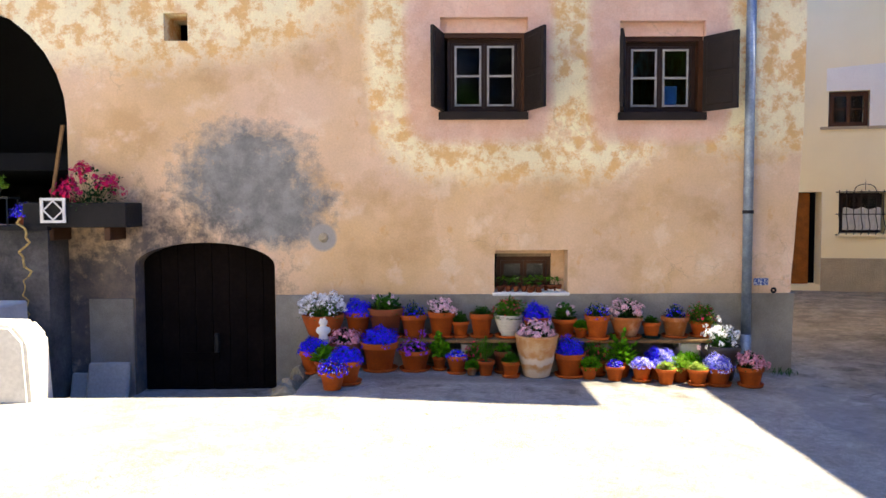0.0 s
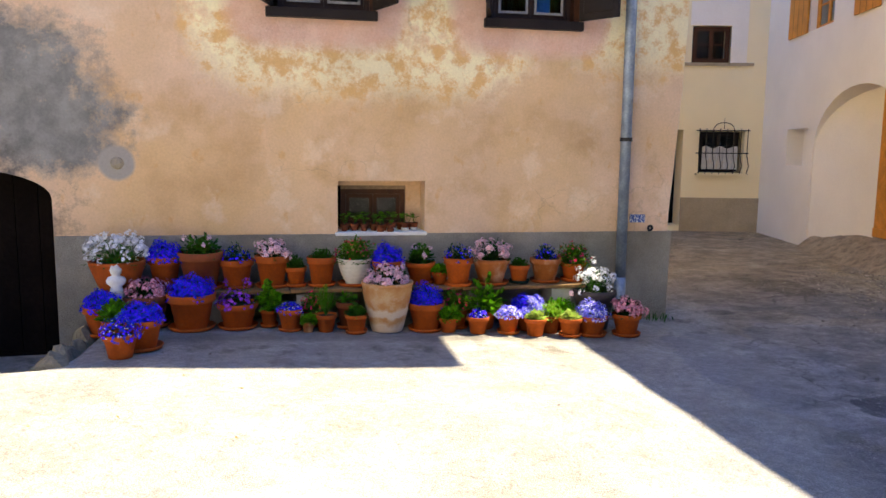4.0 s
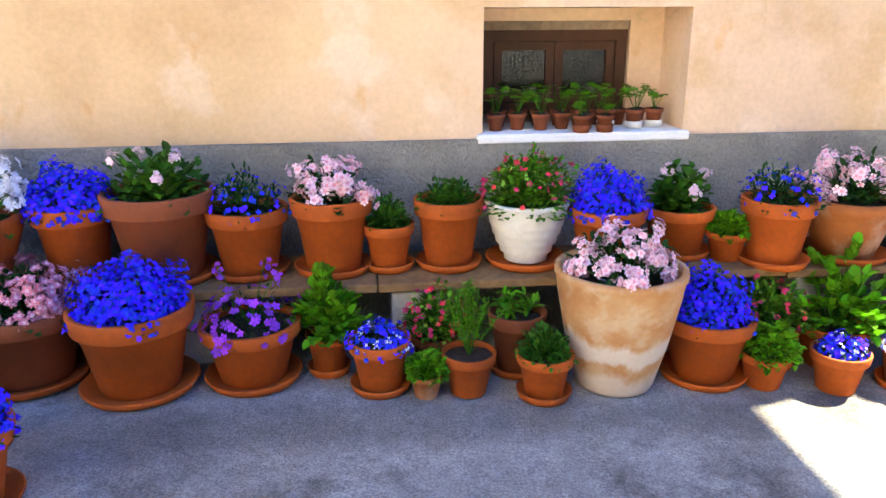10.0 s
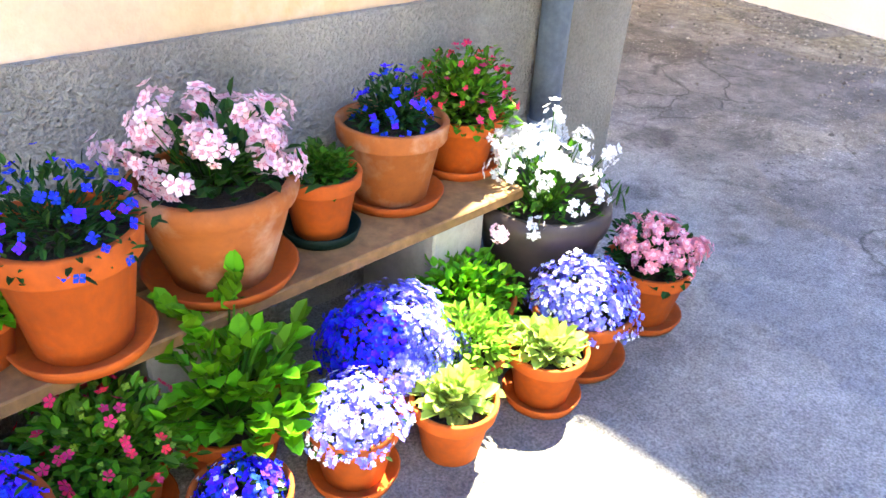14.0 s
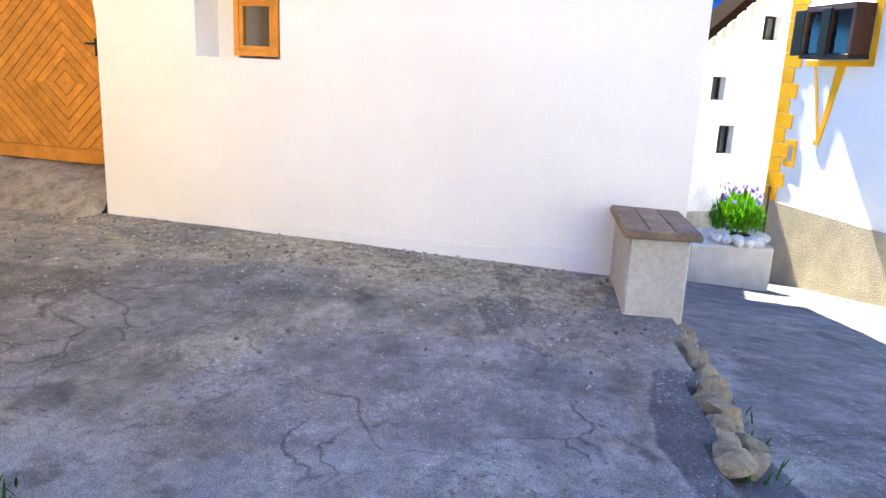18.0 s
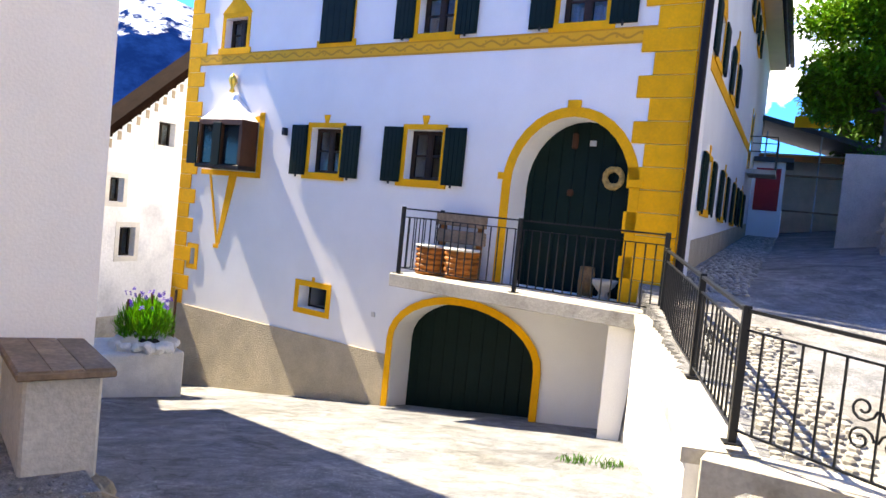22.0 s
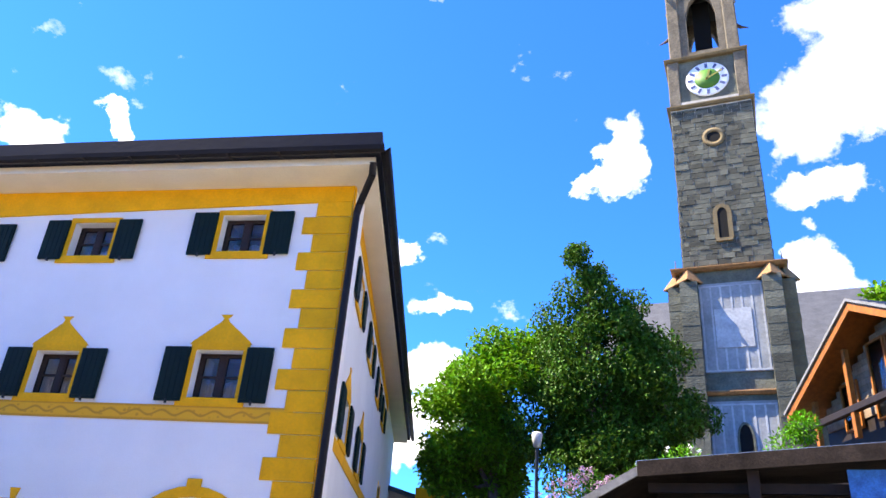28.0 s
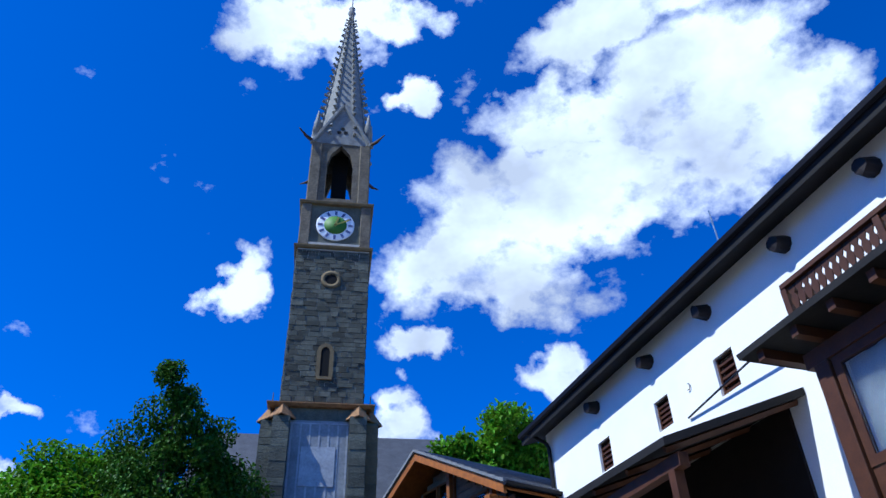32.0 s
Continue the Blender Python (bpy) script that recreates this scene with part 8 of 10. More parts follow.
    # clock stage
    part("clock_stage", box(-2.0, 2.0, -2.0, 2.0, 29.0, 32.3), CHURCH, t)
    for sx in (-1, 1):
        for sy in (-1, 1):
            part("corner_pier", box(sx * 1.85 - 0.32, sx * 1.85 + 0.32, sy * 1.85 - 0.32, sy * 1.85 + 0.32, 29.0, 32.2, bevel=0.04), BELFRY, t)
            part("belfry_pier", box(sx * 1.62 - 0.36, sx * 1.62 + 0.36, sy * 1.62 - 0.36, sy * 1.62 + 0.36, 32.5, 37.8, bevel=0.06), BELFRY, t)
    for k in range(4):
        m = Matrix.Rotation(radians(90 * k), 4, "Z")
        bm = bmesh.new()
        lathe(bm, [(0, 0.0), (1.18, 0.0), (1.18, 0.06), (1.12, 0.08), (0, 0.08)], 40)
        mm = m @ Matrix.Translation((0, 2.02, 30.65)) @ Matrix.Rotation(radians(-90), 4, "X")
        bmesh.ops.transform(bm, matrix=mm, verts=bm.verts)
        c = part("clock_face", bm, CLOCKWHITE, t, "white clock dial with a green centre and gilt hands")
        bm = bmesh.new()
        lathe(bm, [(0, 0.10), (0.70, 0.10), (0.70, 0.05)], 36)
        bmesh.ops.transform(bm, matrix=mm, verts=bm.verts)
        part("dial_centre", bm, CLOCKGREEN, c)
        for i in range(12):
            a = radians(30 * i)
            bm = box(-0.075, 0.075, 2.10, 2.125, 0.78, 1.08)
            bmesh.ops.transform(bm, matrix=m @ Matrix.Translation((0, 0, 30.65)) @ Matrix.Rotation(a, 4, "Y"), verts=bm.verts)
            part("numeral", bm, NUMERAL, c)
        for a, l, wd in ((15, 0.62, 0.06), (62, 0.95, 0.045)):
            bm = box(-wd, wd, 2.13, 2.15, -0.1, l)
            bmesh.ops.transform(bm, matrix=m @ Matrix.Translation((0, 0, 30.65)) @ Matrix.Rotation(radians(-a), 4, "Y"), verts=bm.verts)
            part("hand", bm, GOLD, c)
        # belfry side with pointed opening, gable and gargoyle
        pts = [(-0.85, 33.0), (-0.85, 36.0), (-0.62, 36.9), (0, 37.7), (0.62, 36.9), (0.85, 36.0), (0.85, 33.0)]
        bm = bmesh.new()
        outer = [(-1.3, 33.0), (-1.3, 37.9), (-1.3, 37.9), (0, 38.2), (1.3, 37.9), (1.3, 37.9), (1.3, 33.0)]
        for i in range(6):
            q = [pts[i], pts[i + 1], outer[i + 1], outer[i]]
            q = [q[0]] + [b for a, b in zip(q, q[1:]) if (Vector(b) - Vector(a)).length > 1e-4]
            prism(bm, q, 1.45, 1.85)
        bmesh.ops.transform(bm, matrix=m, verts=bm.verts)
        part("belfry_wall", bm, BELFRY, t)
        bm = box(-1.3, 1.3, 1.45, 1.85, 32.45, 33.0)
        bmesh.ops.transform(bm, matrix=m, verts=bm.verts)
        part("belfry_sill", bm, BELFRY, t)
        bm = bmesh.new()
        prism(bm, [(-1.95, 37.8), (1.95, 37.8), (0, 41.5)], 1.55, 1.9)
        bmesh.ops.transform(bm, matrix=m, verts=bm.verts)
        gb = part("gable", bm, SPIRE, t)
        bm = bmesh.new()
        for sx in (-1, 1):
            rod(bm, (sx * 2.0, 1.95, 37.7), (0, 1.95, 41.6), 0.16, 6)
        bmesh.ops.transform(bm, matrix=m, verts=bm.verts)
        part("gable_moulding", bm, SPIRE, gb)
        bm = bmesh.new()
        for x, z in ((-0.22, 38.9), (0.22, 38.9), (0, 39.25)):
            rod(bm, (x, 1.88, z), (x, 1.93, z), 0.15, 10)
        bmesh.ops.transform(bm, matrix=m, verts=bm.verts)
        part("trefoil", bm, DARK, gb)
        bm = bmesh.new()
        rod(bm, (1.8, 1.8, 37.9), (2.35, 2.35, 37.85), 0.14, 6, 0.11)
        rod(bm, (2.35, 2.35, 37.85), (2.85, 2.85, 38.1), 0.11, 6, 0.03)
        bmesh.ops.transform(bm, matrix=m, verts=bm.verts)
        part("gargoyle", bm, RUST, t)
    # black floor and core added to paint the belfry's inner shade
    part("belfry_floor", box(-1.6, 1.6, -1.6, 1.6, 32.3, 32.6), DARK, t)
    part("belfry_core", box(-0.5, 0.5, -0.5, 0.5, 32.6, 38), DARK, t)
    bell = bmesh.new()
    lathe(bell, [(0.75, 33.4), (0.6, 33.8), (0.45, 34.4), (0.3, 34.7), (0, 34.8)], 16)
    part("bell", bell, COPPER, t)
    # spire with crockets
    bm = bmesh.new()
    lathe(bm, [(1.95, 37.9), (0.12, 54.4), (0, 54.4)], 8)
    bmesh.ops.rotate(bm, verts=bm.verts, cent=(0, 0, 0), matrix=Matrix.Rotation(radians(22.5), 3, "Z"))
    for f in bm.faces:
        f.smooth = False
    sp = part("spire", bm, SPIRE, t)
    crock = bmesh.new()
    for k in range(8):
        a = radians(22.5 + 45 * k)
        for i in range(21):
            f = (i + 1) / 22
            r = 1.95 * (1 - f) + 0.12 * f
            z = 37.9 + 16.5 * f
            p = Vector((r * math.cos(a), r * math.sin(a), z))
            o = Vector((math.cos(a), math.sin(a), 0.35))
            s = 0.46 * (1 - 0.45 * f)
            rod(crock, p, p + o * s, 0.08 * (1 - 0.4 * f), 5, 0.15 * (1 - 0.4 * f))
    tagged(part("crocketing", crock, SPIRE, sp), kind="stuff")
    ribs = bmesh.new()
    for k in range(8):
        a = radians(22.5 + 45 * k)
        rod(ribs, (1.97 * math.cos(a), 1.97 * math.sin(a), 37.9), (0.13 * math.cos(a), 0.13 * math.sin(a), 54.4), 0.10, 5, 0.05)
    part("ribs", ribs, SPIRE, sp)
    for sx in (-1, 1):
        for sy in (-1, 1):
            bm = bmesh.new()
            lathe(bm, [(0.27, 37.8), (0.27, 39.0), (0.33, 39.05), (0.04, 41.0), (0, 41.0)], 4, (sx * 1.75, sy * 1.75, 0))
            part("corner_pinnacle", bm, SPIRE, t)
    bm = bmesh.new()
    lathe(bm, [(0.1, 54.4), (0.34, 54.8), (0.12, 55.1), (0.28, 55.4), (0.06, 55.7), (0.04, 57.0), (0, 57.0)], 8)
    part("finial", bm, SPIRE, sp)
    # nave behind
    n = thing("church_nave", TOWER_M, "stone church nave with a grey slate roof", "church")
    bm = bmesh.new()
    bx(bm, -7.5, 12.0, 3.4, 20.5, -1.0, 13.8)
    part("nave_wall", bm, CHURCH, n)
    bm = bmesh.new()
    prism(bm, [(2.8, 13.4), (12.0, 22.3), (21.2, 13.4), (21.2, 13.7), (12.0, 22.7), (2.8, 13.7)], -8.0, 12.5)
    bmesh.ops.transform(bm, matrix=Matrix(((0, 1, 0, 0), (1, 0, 0, 0), (0, 0, 1, 0), (0, 0, 0, 1))), verts=bm.verts)
    bmesh.ops.recalc_face_normals(bm, faces=bm.faces)
    part("nave_roof", bm, SLATE, n)


church()


# ---- trees and shrubs ----
def tree(name, x, y, base, trunk_h, clumps, n_leaf, size, mat, label, seed, drop=0.0):
    """clumps: (dx, dy, z, radius, squash)."""
    t = thing(name, Matrix.Translation((x, y, base)), label, "tree")
    rnd = random.Random(seed)
    bm = bmesh.new()
    rod(bm, (0, 0, 0), (0.1, 0.05, trunk_h), 0.26, 10, 0.16)
    for dx, dy, z, r, q in clumps:
        a = Vector((0.05, 0.03, trunk_h * rnd.uniform(0.55, 1.0)))
        b = Vector((dx * 0.9, dy * 0.9, z - base - r * 0.2))
        m = a.lerp(b, 0.5) + Vector((0, 0, -0.15))
        rod(bm, a, m, 0.11, 6, 0.07)
        rod(bm, m, b, 0.07, 6, 0.02)
    part("trunk", bm, BARK, t)
    g = Sprigs()
    tot = sum(c[3] ** 2 for c in clumps)
    up = Vector((0, 0, 1))
    for dx, dy, z, r, q in clumps:
        c = Vector((dx, dy, z - base))
        k = int(2.0 * n_leaf * r * r / tot)
        subs = [ball(rnd, -1) for i in range(max(6, int(r * 9)))]
        for i in range(k):
            s = subs[rnd.randrange(len(subs))]
            v = s * 0.80 + ball(rnd, -1) * 0.42
            p = c + Vector((v.x * r, v.y * r, v.z * r * q))
            d = (ball(rnd, -1) + Vector((0, 0, -drop))).normalized()
            g.leaf(p, d, up, size * rnd.uniform(0.6, 1.3), size * 0.62 * rnd.uniform(0.7, 1.2))
    g.make("crown", mat, t)
    return t


def rel(clumps, x, y):
    return [(a - x, b - y, z, r, q) for a, b, z, r, q in clumps]


tree("maple_tree", 9.6, -16.4, 2.5, 5.0, rel([(10.6, -15.6, 7.4, 1.7, 0.9), (9.6, -15.4, 8.6, 1.8, 0.9), (9.9, -16.6, 6.6, 1.8, 0.8), (8.9, -16.2, 9.4, 1.5, 0.9), (10.9, -16.4, 6.0, 1.3, 0.8)], 9.6, -16.4),
     15000, 0.17, TREELEAF_B, "broad maple tree in bright green leaf behind the garden wall", 31)
tree("birch_tree", 6.3, -15.4, 2.5, 6.0, rel([(6.2, -14.3, 12.0, 0.8, 1.2), (6.4, -14.6, 10.8, 1.25, 1.1), (5.3, -15.0, 10.2, 1.2, 1.0), (7.2, -15.2, 9.6, 1.5, 1.0), (5.0, -15.2, 8.6, 1.6, 1.1), (6.6, -15.6, 8.2, 1.9, 1.1),
     (4.3, -15.6, 8.9, 1.2, 1.0), (4.6, -15.6, 7.0, 1.5, 1.1), (7.6, -15.4, 7.4, 1.5, 1.0), (6.2, -15.2, 6.2, 1.7, 0.9), (3.7, -16.0, 7.4, 0.9, 1.2)], 6.3, -15.4),
     30000, 0.13, TREELEAF, "tall birch with fine hanging green leaves", 32, 0.5)
tree("distant_tree", -6.6, -29.0, 4.0, 9.0, rel([(-6.6, -28.7, 16.6, 2.0, 1.0), (-4.9, -29.2, 15.6, 1.7, 0.9), (-8.3, -29.0, 15.4, 1.9, 0.9), (-6.6, -29.0, 14.2, 2.4, 0.8)], -6.6, -29.0),
     7000, 0.30, TREELEAF_B, "green tree top behind the timber gable", 33)
tree("street_tree", 13.0, -22.0, 3.0, 5.0, rel([(12.6, -21.4, 8.6, 1.6, 1.4), (11.6, -21.8, 7.2, 1.6, 1.2), (10.9, -21.5, 6.0, 1.4, 1.0), (13.4, -22.4, 7.0, 1.5, 1.2), (12.0, -22, 5.2, 1.6, 1.0)], 13.0, -22.0),
     6000, 0.2, TREELEAF, "slender green tree at the end of the street", 34, 0.4)


def shrub(name, x, y, z, clumps, n, size, mat, petals, npet, label, seed):
    t = thing(name, Matrix.Translation((x, y, z)), label, "shrub")
    rnd = random.Random(seed)
    g, f = Sprigs(), Sprigs()
    up = Vector((0, 0, 1))
    for dx, dy, dz, r in clumps:
        for i in range(n):
            v = ball(rnd, -1)
            g.leaf(Vector((dx, dy, dz)) + v * r, (v + ball(rnd, -1)).normalized(), up, size * rnd.uniform(0.7, 1.3), size * 0.55)
        for i in range(npet):
            v = ball(rnd, -0.3).normalized()
            p = Vector((dx, dy, dz)) + v * r * rnd.uniform(0.85, 1.1)
            for k in range(7):
                f.flower(p + ball(rnd, -1) * 0.07, ball(rnd, -1).normalized(), 0.035, 4, 0.2, rnd)
    bm = bmesh.new()
    for dx, dy, dz, r in clumps:
        rod(bm, (dx * 0.3, dy * 0.3, 0), (dx, dy, dz), 0.03, 5, 0.012)
    part("branches", bm, BARK, t)
    g.make("leaves", mat, t)
    if f.v:
        f.make("blossom", petals, t)


shrub("lilac_bush", 6.0, -10.4, 2.6, [(0, 0, 1.5, 0.6), (-0.7, 0.2, 1.2, 0.5), (0.6, 0.1, 1.0, 0.6), (-1.3, 0.1, 1.7, 0.5), (-0.4, -0.4, 1.9, 0.5)], 700, 0.075, GREENLEAF, LILACBUSH, 55, "lilac bush in pale purple blossom over the garden wall", 41)
shrub("garden_shrub", 4.2, -10.8, 2.6, [(0, 0, 2.0, 0.6), (-0.8, 0.2, 2.3, 0.6), (-1.6, -0.2, 2.2, 0.5), (0.7, 0, 1.6, 0.6)], 800, 0.085, BRIGHTLEAF, WHITEPETAL, 6, "bright green garden shrub above the shed", 42)
shrub("garden_shrub", 1.2, -11.5, 2.6, [(0, 0, 2.9, 0.55), (-0.3, 0.2, 3.4, 0.35), (0.5, 0, 2.4, 0.5)], 700, 0.085, BRIGHTLEAF, WHITEPETAL, 0, "bright green shrub before the church tower", 43)
shrub("garden_shrub", 5.9, -8.4, 2.7, [(0, 0, 0.2, 0.35), (0.5, -0.1, 0.15, 0.3), (-0.5, 0.1, 0.25, 0.35)], 500, 0.05, LIMELEAF, WHITEPETAL, 0, "low yellow-green plants on the garden wall", 44)
shrub("garden_shrub", 8.3, -11.5, 2.4, [(0, 0, 0.9, 0.5), (0.4, -0.8, 1.2, 0.6), (-0.2, 0.6, 0.6, 0.3)], 500, 0.07, GREENLEAF, WHITEPETAL, 0, "green bush hanging over the garden wall", 45)


# ---- garden walls of rubble along the street ----
def rubble_wall(name, a, b, z0, z1, thick, label, seed, per=0.30):
    a, b = Vector(a), Vector(b)
    d = b - a
    L = d.length
    m = Matrix.Translation((a.x, a.y, 0)) @ Matrix.Rotation(math.atan2(d.y, d.x), 4, "Z")
    w = thing(name, m, label, "wall")
    bm = bmesh.new()
    v = [bm.verts.new(p) for p in ((0, -thick, z0[0] - 0.8), (L, -thick, z0[1] - 0.8), (L, -thick, z1[1]), (0, -thick, z1[0]), (0, 0, z0[0] - 0.8), (L, 0, z0[1] - 0.8), (L, 0, z1[1]), (0, 0, z1[0]))]
    for f in ((0, 1, 2, 3), (7, 6, 5, 4), (0, 4, 5, 1), (1, 5, 6, 2), (2, 6, 7, 3), (3, 7, 4, 0)):
        bm.faces.new([v[i] for i in f])
    bmesh.ops.recalc_face_normals(bm, faces=bm.faces)
    part("core", bm, MORTAR, w)
    rnd = random.Random(seed)
    shapes = []
    for i in range(5):
        shapes.append(mesh_of("stone", boulder(rnd, 1.0, 0.8), STONE))
    z = 0.0
    count = 0
    while z < max(z1[0] - z0[0], z1[1] - z0[1]):
        u = rnd.random() * 0.1
        while u < L:
            l = per * rnd.uniform(0.6, 1.4)
            t = u / L
            base, top = z0[0] + (z0[1] - z0[0]) * t, z1[0] + (z1[1] - z1[0]) * t
            if base + z + per * 0.3 < top and count < 300:
                ob = new("stone", shapes[rnd.randrange(5)])
                ob.parent = w
                ob.matrix_local = Matrix.Translation((u + l / 2, -0.01, base + z + per * 0.25)) @ Matrix.Rotation(rnd.uniform(-0.3, 0.3), 4, "Y") @ Matrix.Diagonal((l * 0.50, 0.035, per * 0.31 * rnd.uniform(0.8, 1.1), 1))
                count += 1
            u += l
        z += per * 0.62
    return w


rubble_wall("garden_wall", (6.75, -7.8), (7.62, -10.5), (1.45, 1.56), (2.85, 3.05), 0.4, "grey rubble garden wall along the rising street", 51, 0.30)
rubble_wall("garden_wall", (4.75, -6.1), (6.75, -7.8), (1.15, 1.45), (2.75, 2.85), 0.4, "pale rubble garden wall meeting the shed", 52, 0.20)
gw = tagged(new("rendered_wall"), "stained grey rendered garden wall along the rising street", "wall")
bm = bmesh.new()
prism(bm, [(6.9, -10.75), (8.42, -10.12), (10.45, -15.7), (10.05, -15.85), (8.18, -10.66), (6.9, -11.2)], 1.2, 3.52)
bmesh.ops.transform(bm, matrix=Matrix(((1, 0, 0, 0), (0, 0, 1, 0), (0, 1, 0, 0), (0, 0, 0, 1))), verts=bm.verts)
bmesh.ops.recalc_face_normals(bm, faces=bm.faces)
part("render_coat", bm, GREYCONC, gw)
part("cap_stone", box(6.9, 7.6, -11.0, -10.6, 3.521, 3.6, bevel=0.02), CONCRETE, gw)
tb = tagged(new("garden_terrace"), "earth terrace held by the garden walls", "terrace")
bm = bmesh.new()
prism(bm, [(8.4, -14.6), (6.5, -7.9), (4.6, -6.4), (-4.0, -7.0), (-4.0, -26.0), (8.4, -26.0)], 0.0, 2.62)
bmesh.ops.transform(bm, matrix=Matrix(((1, 0, 0, 0), (0, 0, 1, 0), (0, 1, 0, 0), (0, 0, 0, 1))), verts=bm.verts)
bmesh.ops.recalc_face_normals(bm, faces=bm.faces)
part("earth", bm, SOIL, tb)


# ---- open shed with a low roof ----
def shed():
    s = tagged(new("open_shed"), "dark open timber shed with a low roof and plastered pier", "shed")
    s.location.z = -0.25
    # front eave from its street corner to the far side, roof falling towards the street
    part("pier_wall", box(4.1, 4.75, -6.75, -6.05, 0.5, 3.55), CONCRETE, s, "rough plastered pier")
    bm = bmesh.new()
    v = [(5.55, -5.75, 3.22), (3.70, -5.75, 4.27), (-1.6, -5.55, 4.62), (-1.6, -9.5, 4.9), (3.4, -9.5, 4.6), (5.4, -9.5, 3.5)]
    lo = [bm.verts.new(p) for p in v]
    hi = [bm.verts.new((x, y, z + 0.13)) for x, y, z in v]
    bm.faces.new((lo[0], lo[1], lo[4], lo[5]))
    bm.faces.new((lo[1], lo[2], lo[3], lo[4]))
    bm.faces.new((hi[5], hi[4], hi[1], hi[0]))
    bm.faces.new((hi[4], hi[3], hi[2], hi[1]))
    for i in range(6):
        j = (i + 1) % 6
        bm.faces.new((lo[i], lo[j], hi[j], hi[i]))
    bmesh.ops.recalc_face_normals(bm, faces=bm.faces)
    part("roof", bm, WEATHERED, s, "weathered board roof")
    part("fascia", fascia((3.70, -5.70, 4.22), (-1.6, -5.50, 4.57), 0.24), WEATHERED, s, "weathered grey-brown eaves board")
    part("verge_sheet", fascia((5.6, -5.70, 3.20), (3.66, -5.70, 4.26), 0.14), SHINGLE, s, "grey sheet verge")
    part("top_sheet", fascia((3.72, -5.72, 4.42), (-1.6, -5.52, 4.77), 0.05), ZINC, s)
    part("back_wall", box(-1.6, 4.1, -9.6, -9.45, 0.0, 4.6), DARKWOOD, s)
    part("side_wall", box(4.1, 4.2, -9.45, -6.75, 0.5, 3.9), DARKWOOD, s)
    for x in (2.0, 0.0, -1.5):
        part("post", box(x - 0.09, x + 0.09, -6.05, -5.87, 0.0, 4.35, bevel=0.01), DARKWOOD, s)
    for y in (-6.2, -7.3, -8.4):
        part("rafter", box(-1.5, 3.6, y - 0.06, y + 0.06, 4.05, 4.2), DARKWOOD, s)
    part("tie_beam", box(-1.5, 4.1, -6.15, -5.95, 3.72, 3.92, bevel=0.01), DARKWOOD, s)
    bm = bmesh.new()
    rod(bm, (4.95, -5.72, 3.42), (4.80, -5.88, 3.2), 0.05, 10)
    rod(bm, (4.80, -5.88, 3.2), (4.66, -5.98, 3.0), 0.05, 10)
    rod(bm, (4.66, -5.98, 3.0), (4.62, -5.99, 0.8), 0.05, 10)
    part("downpipe", bm, ZINC, s, "grey zinc downpipe")
    part("tarpaulin", box(-1.5, 0.72, -5.90, -5.86, 3.2, 4.36), TARP, s, "blue tarpaulin under the roof")


def fascia(a, b, h):
    bm = bmesh.new()
    a, b = Vector(a), Vector(b)
    v = [a, b, b + Vector((0, 0, h)), a + Vector((0, 0, h))]
    f = [bm.verts.new(p) for p in v] + [bm.verts.new(p - Vector((0, 0.05, 0))) for p in v]
    for q in ((0, 1, 2, 3), (7, 6, 5, 4), (0, 4, 5, 1), (1, 5, 6, 2), (2, 6, 7, 3), (3, 7, 4, 0)):
        bm.faces.new([f[i] for i in q])
    bmesh.ops.recalc_face_normals(bm, faces=bm.faces)
    return bm


shed()


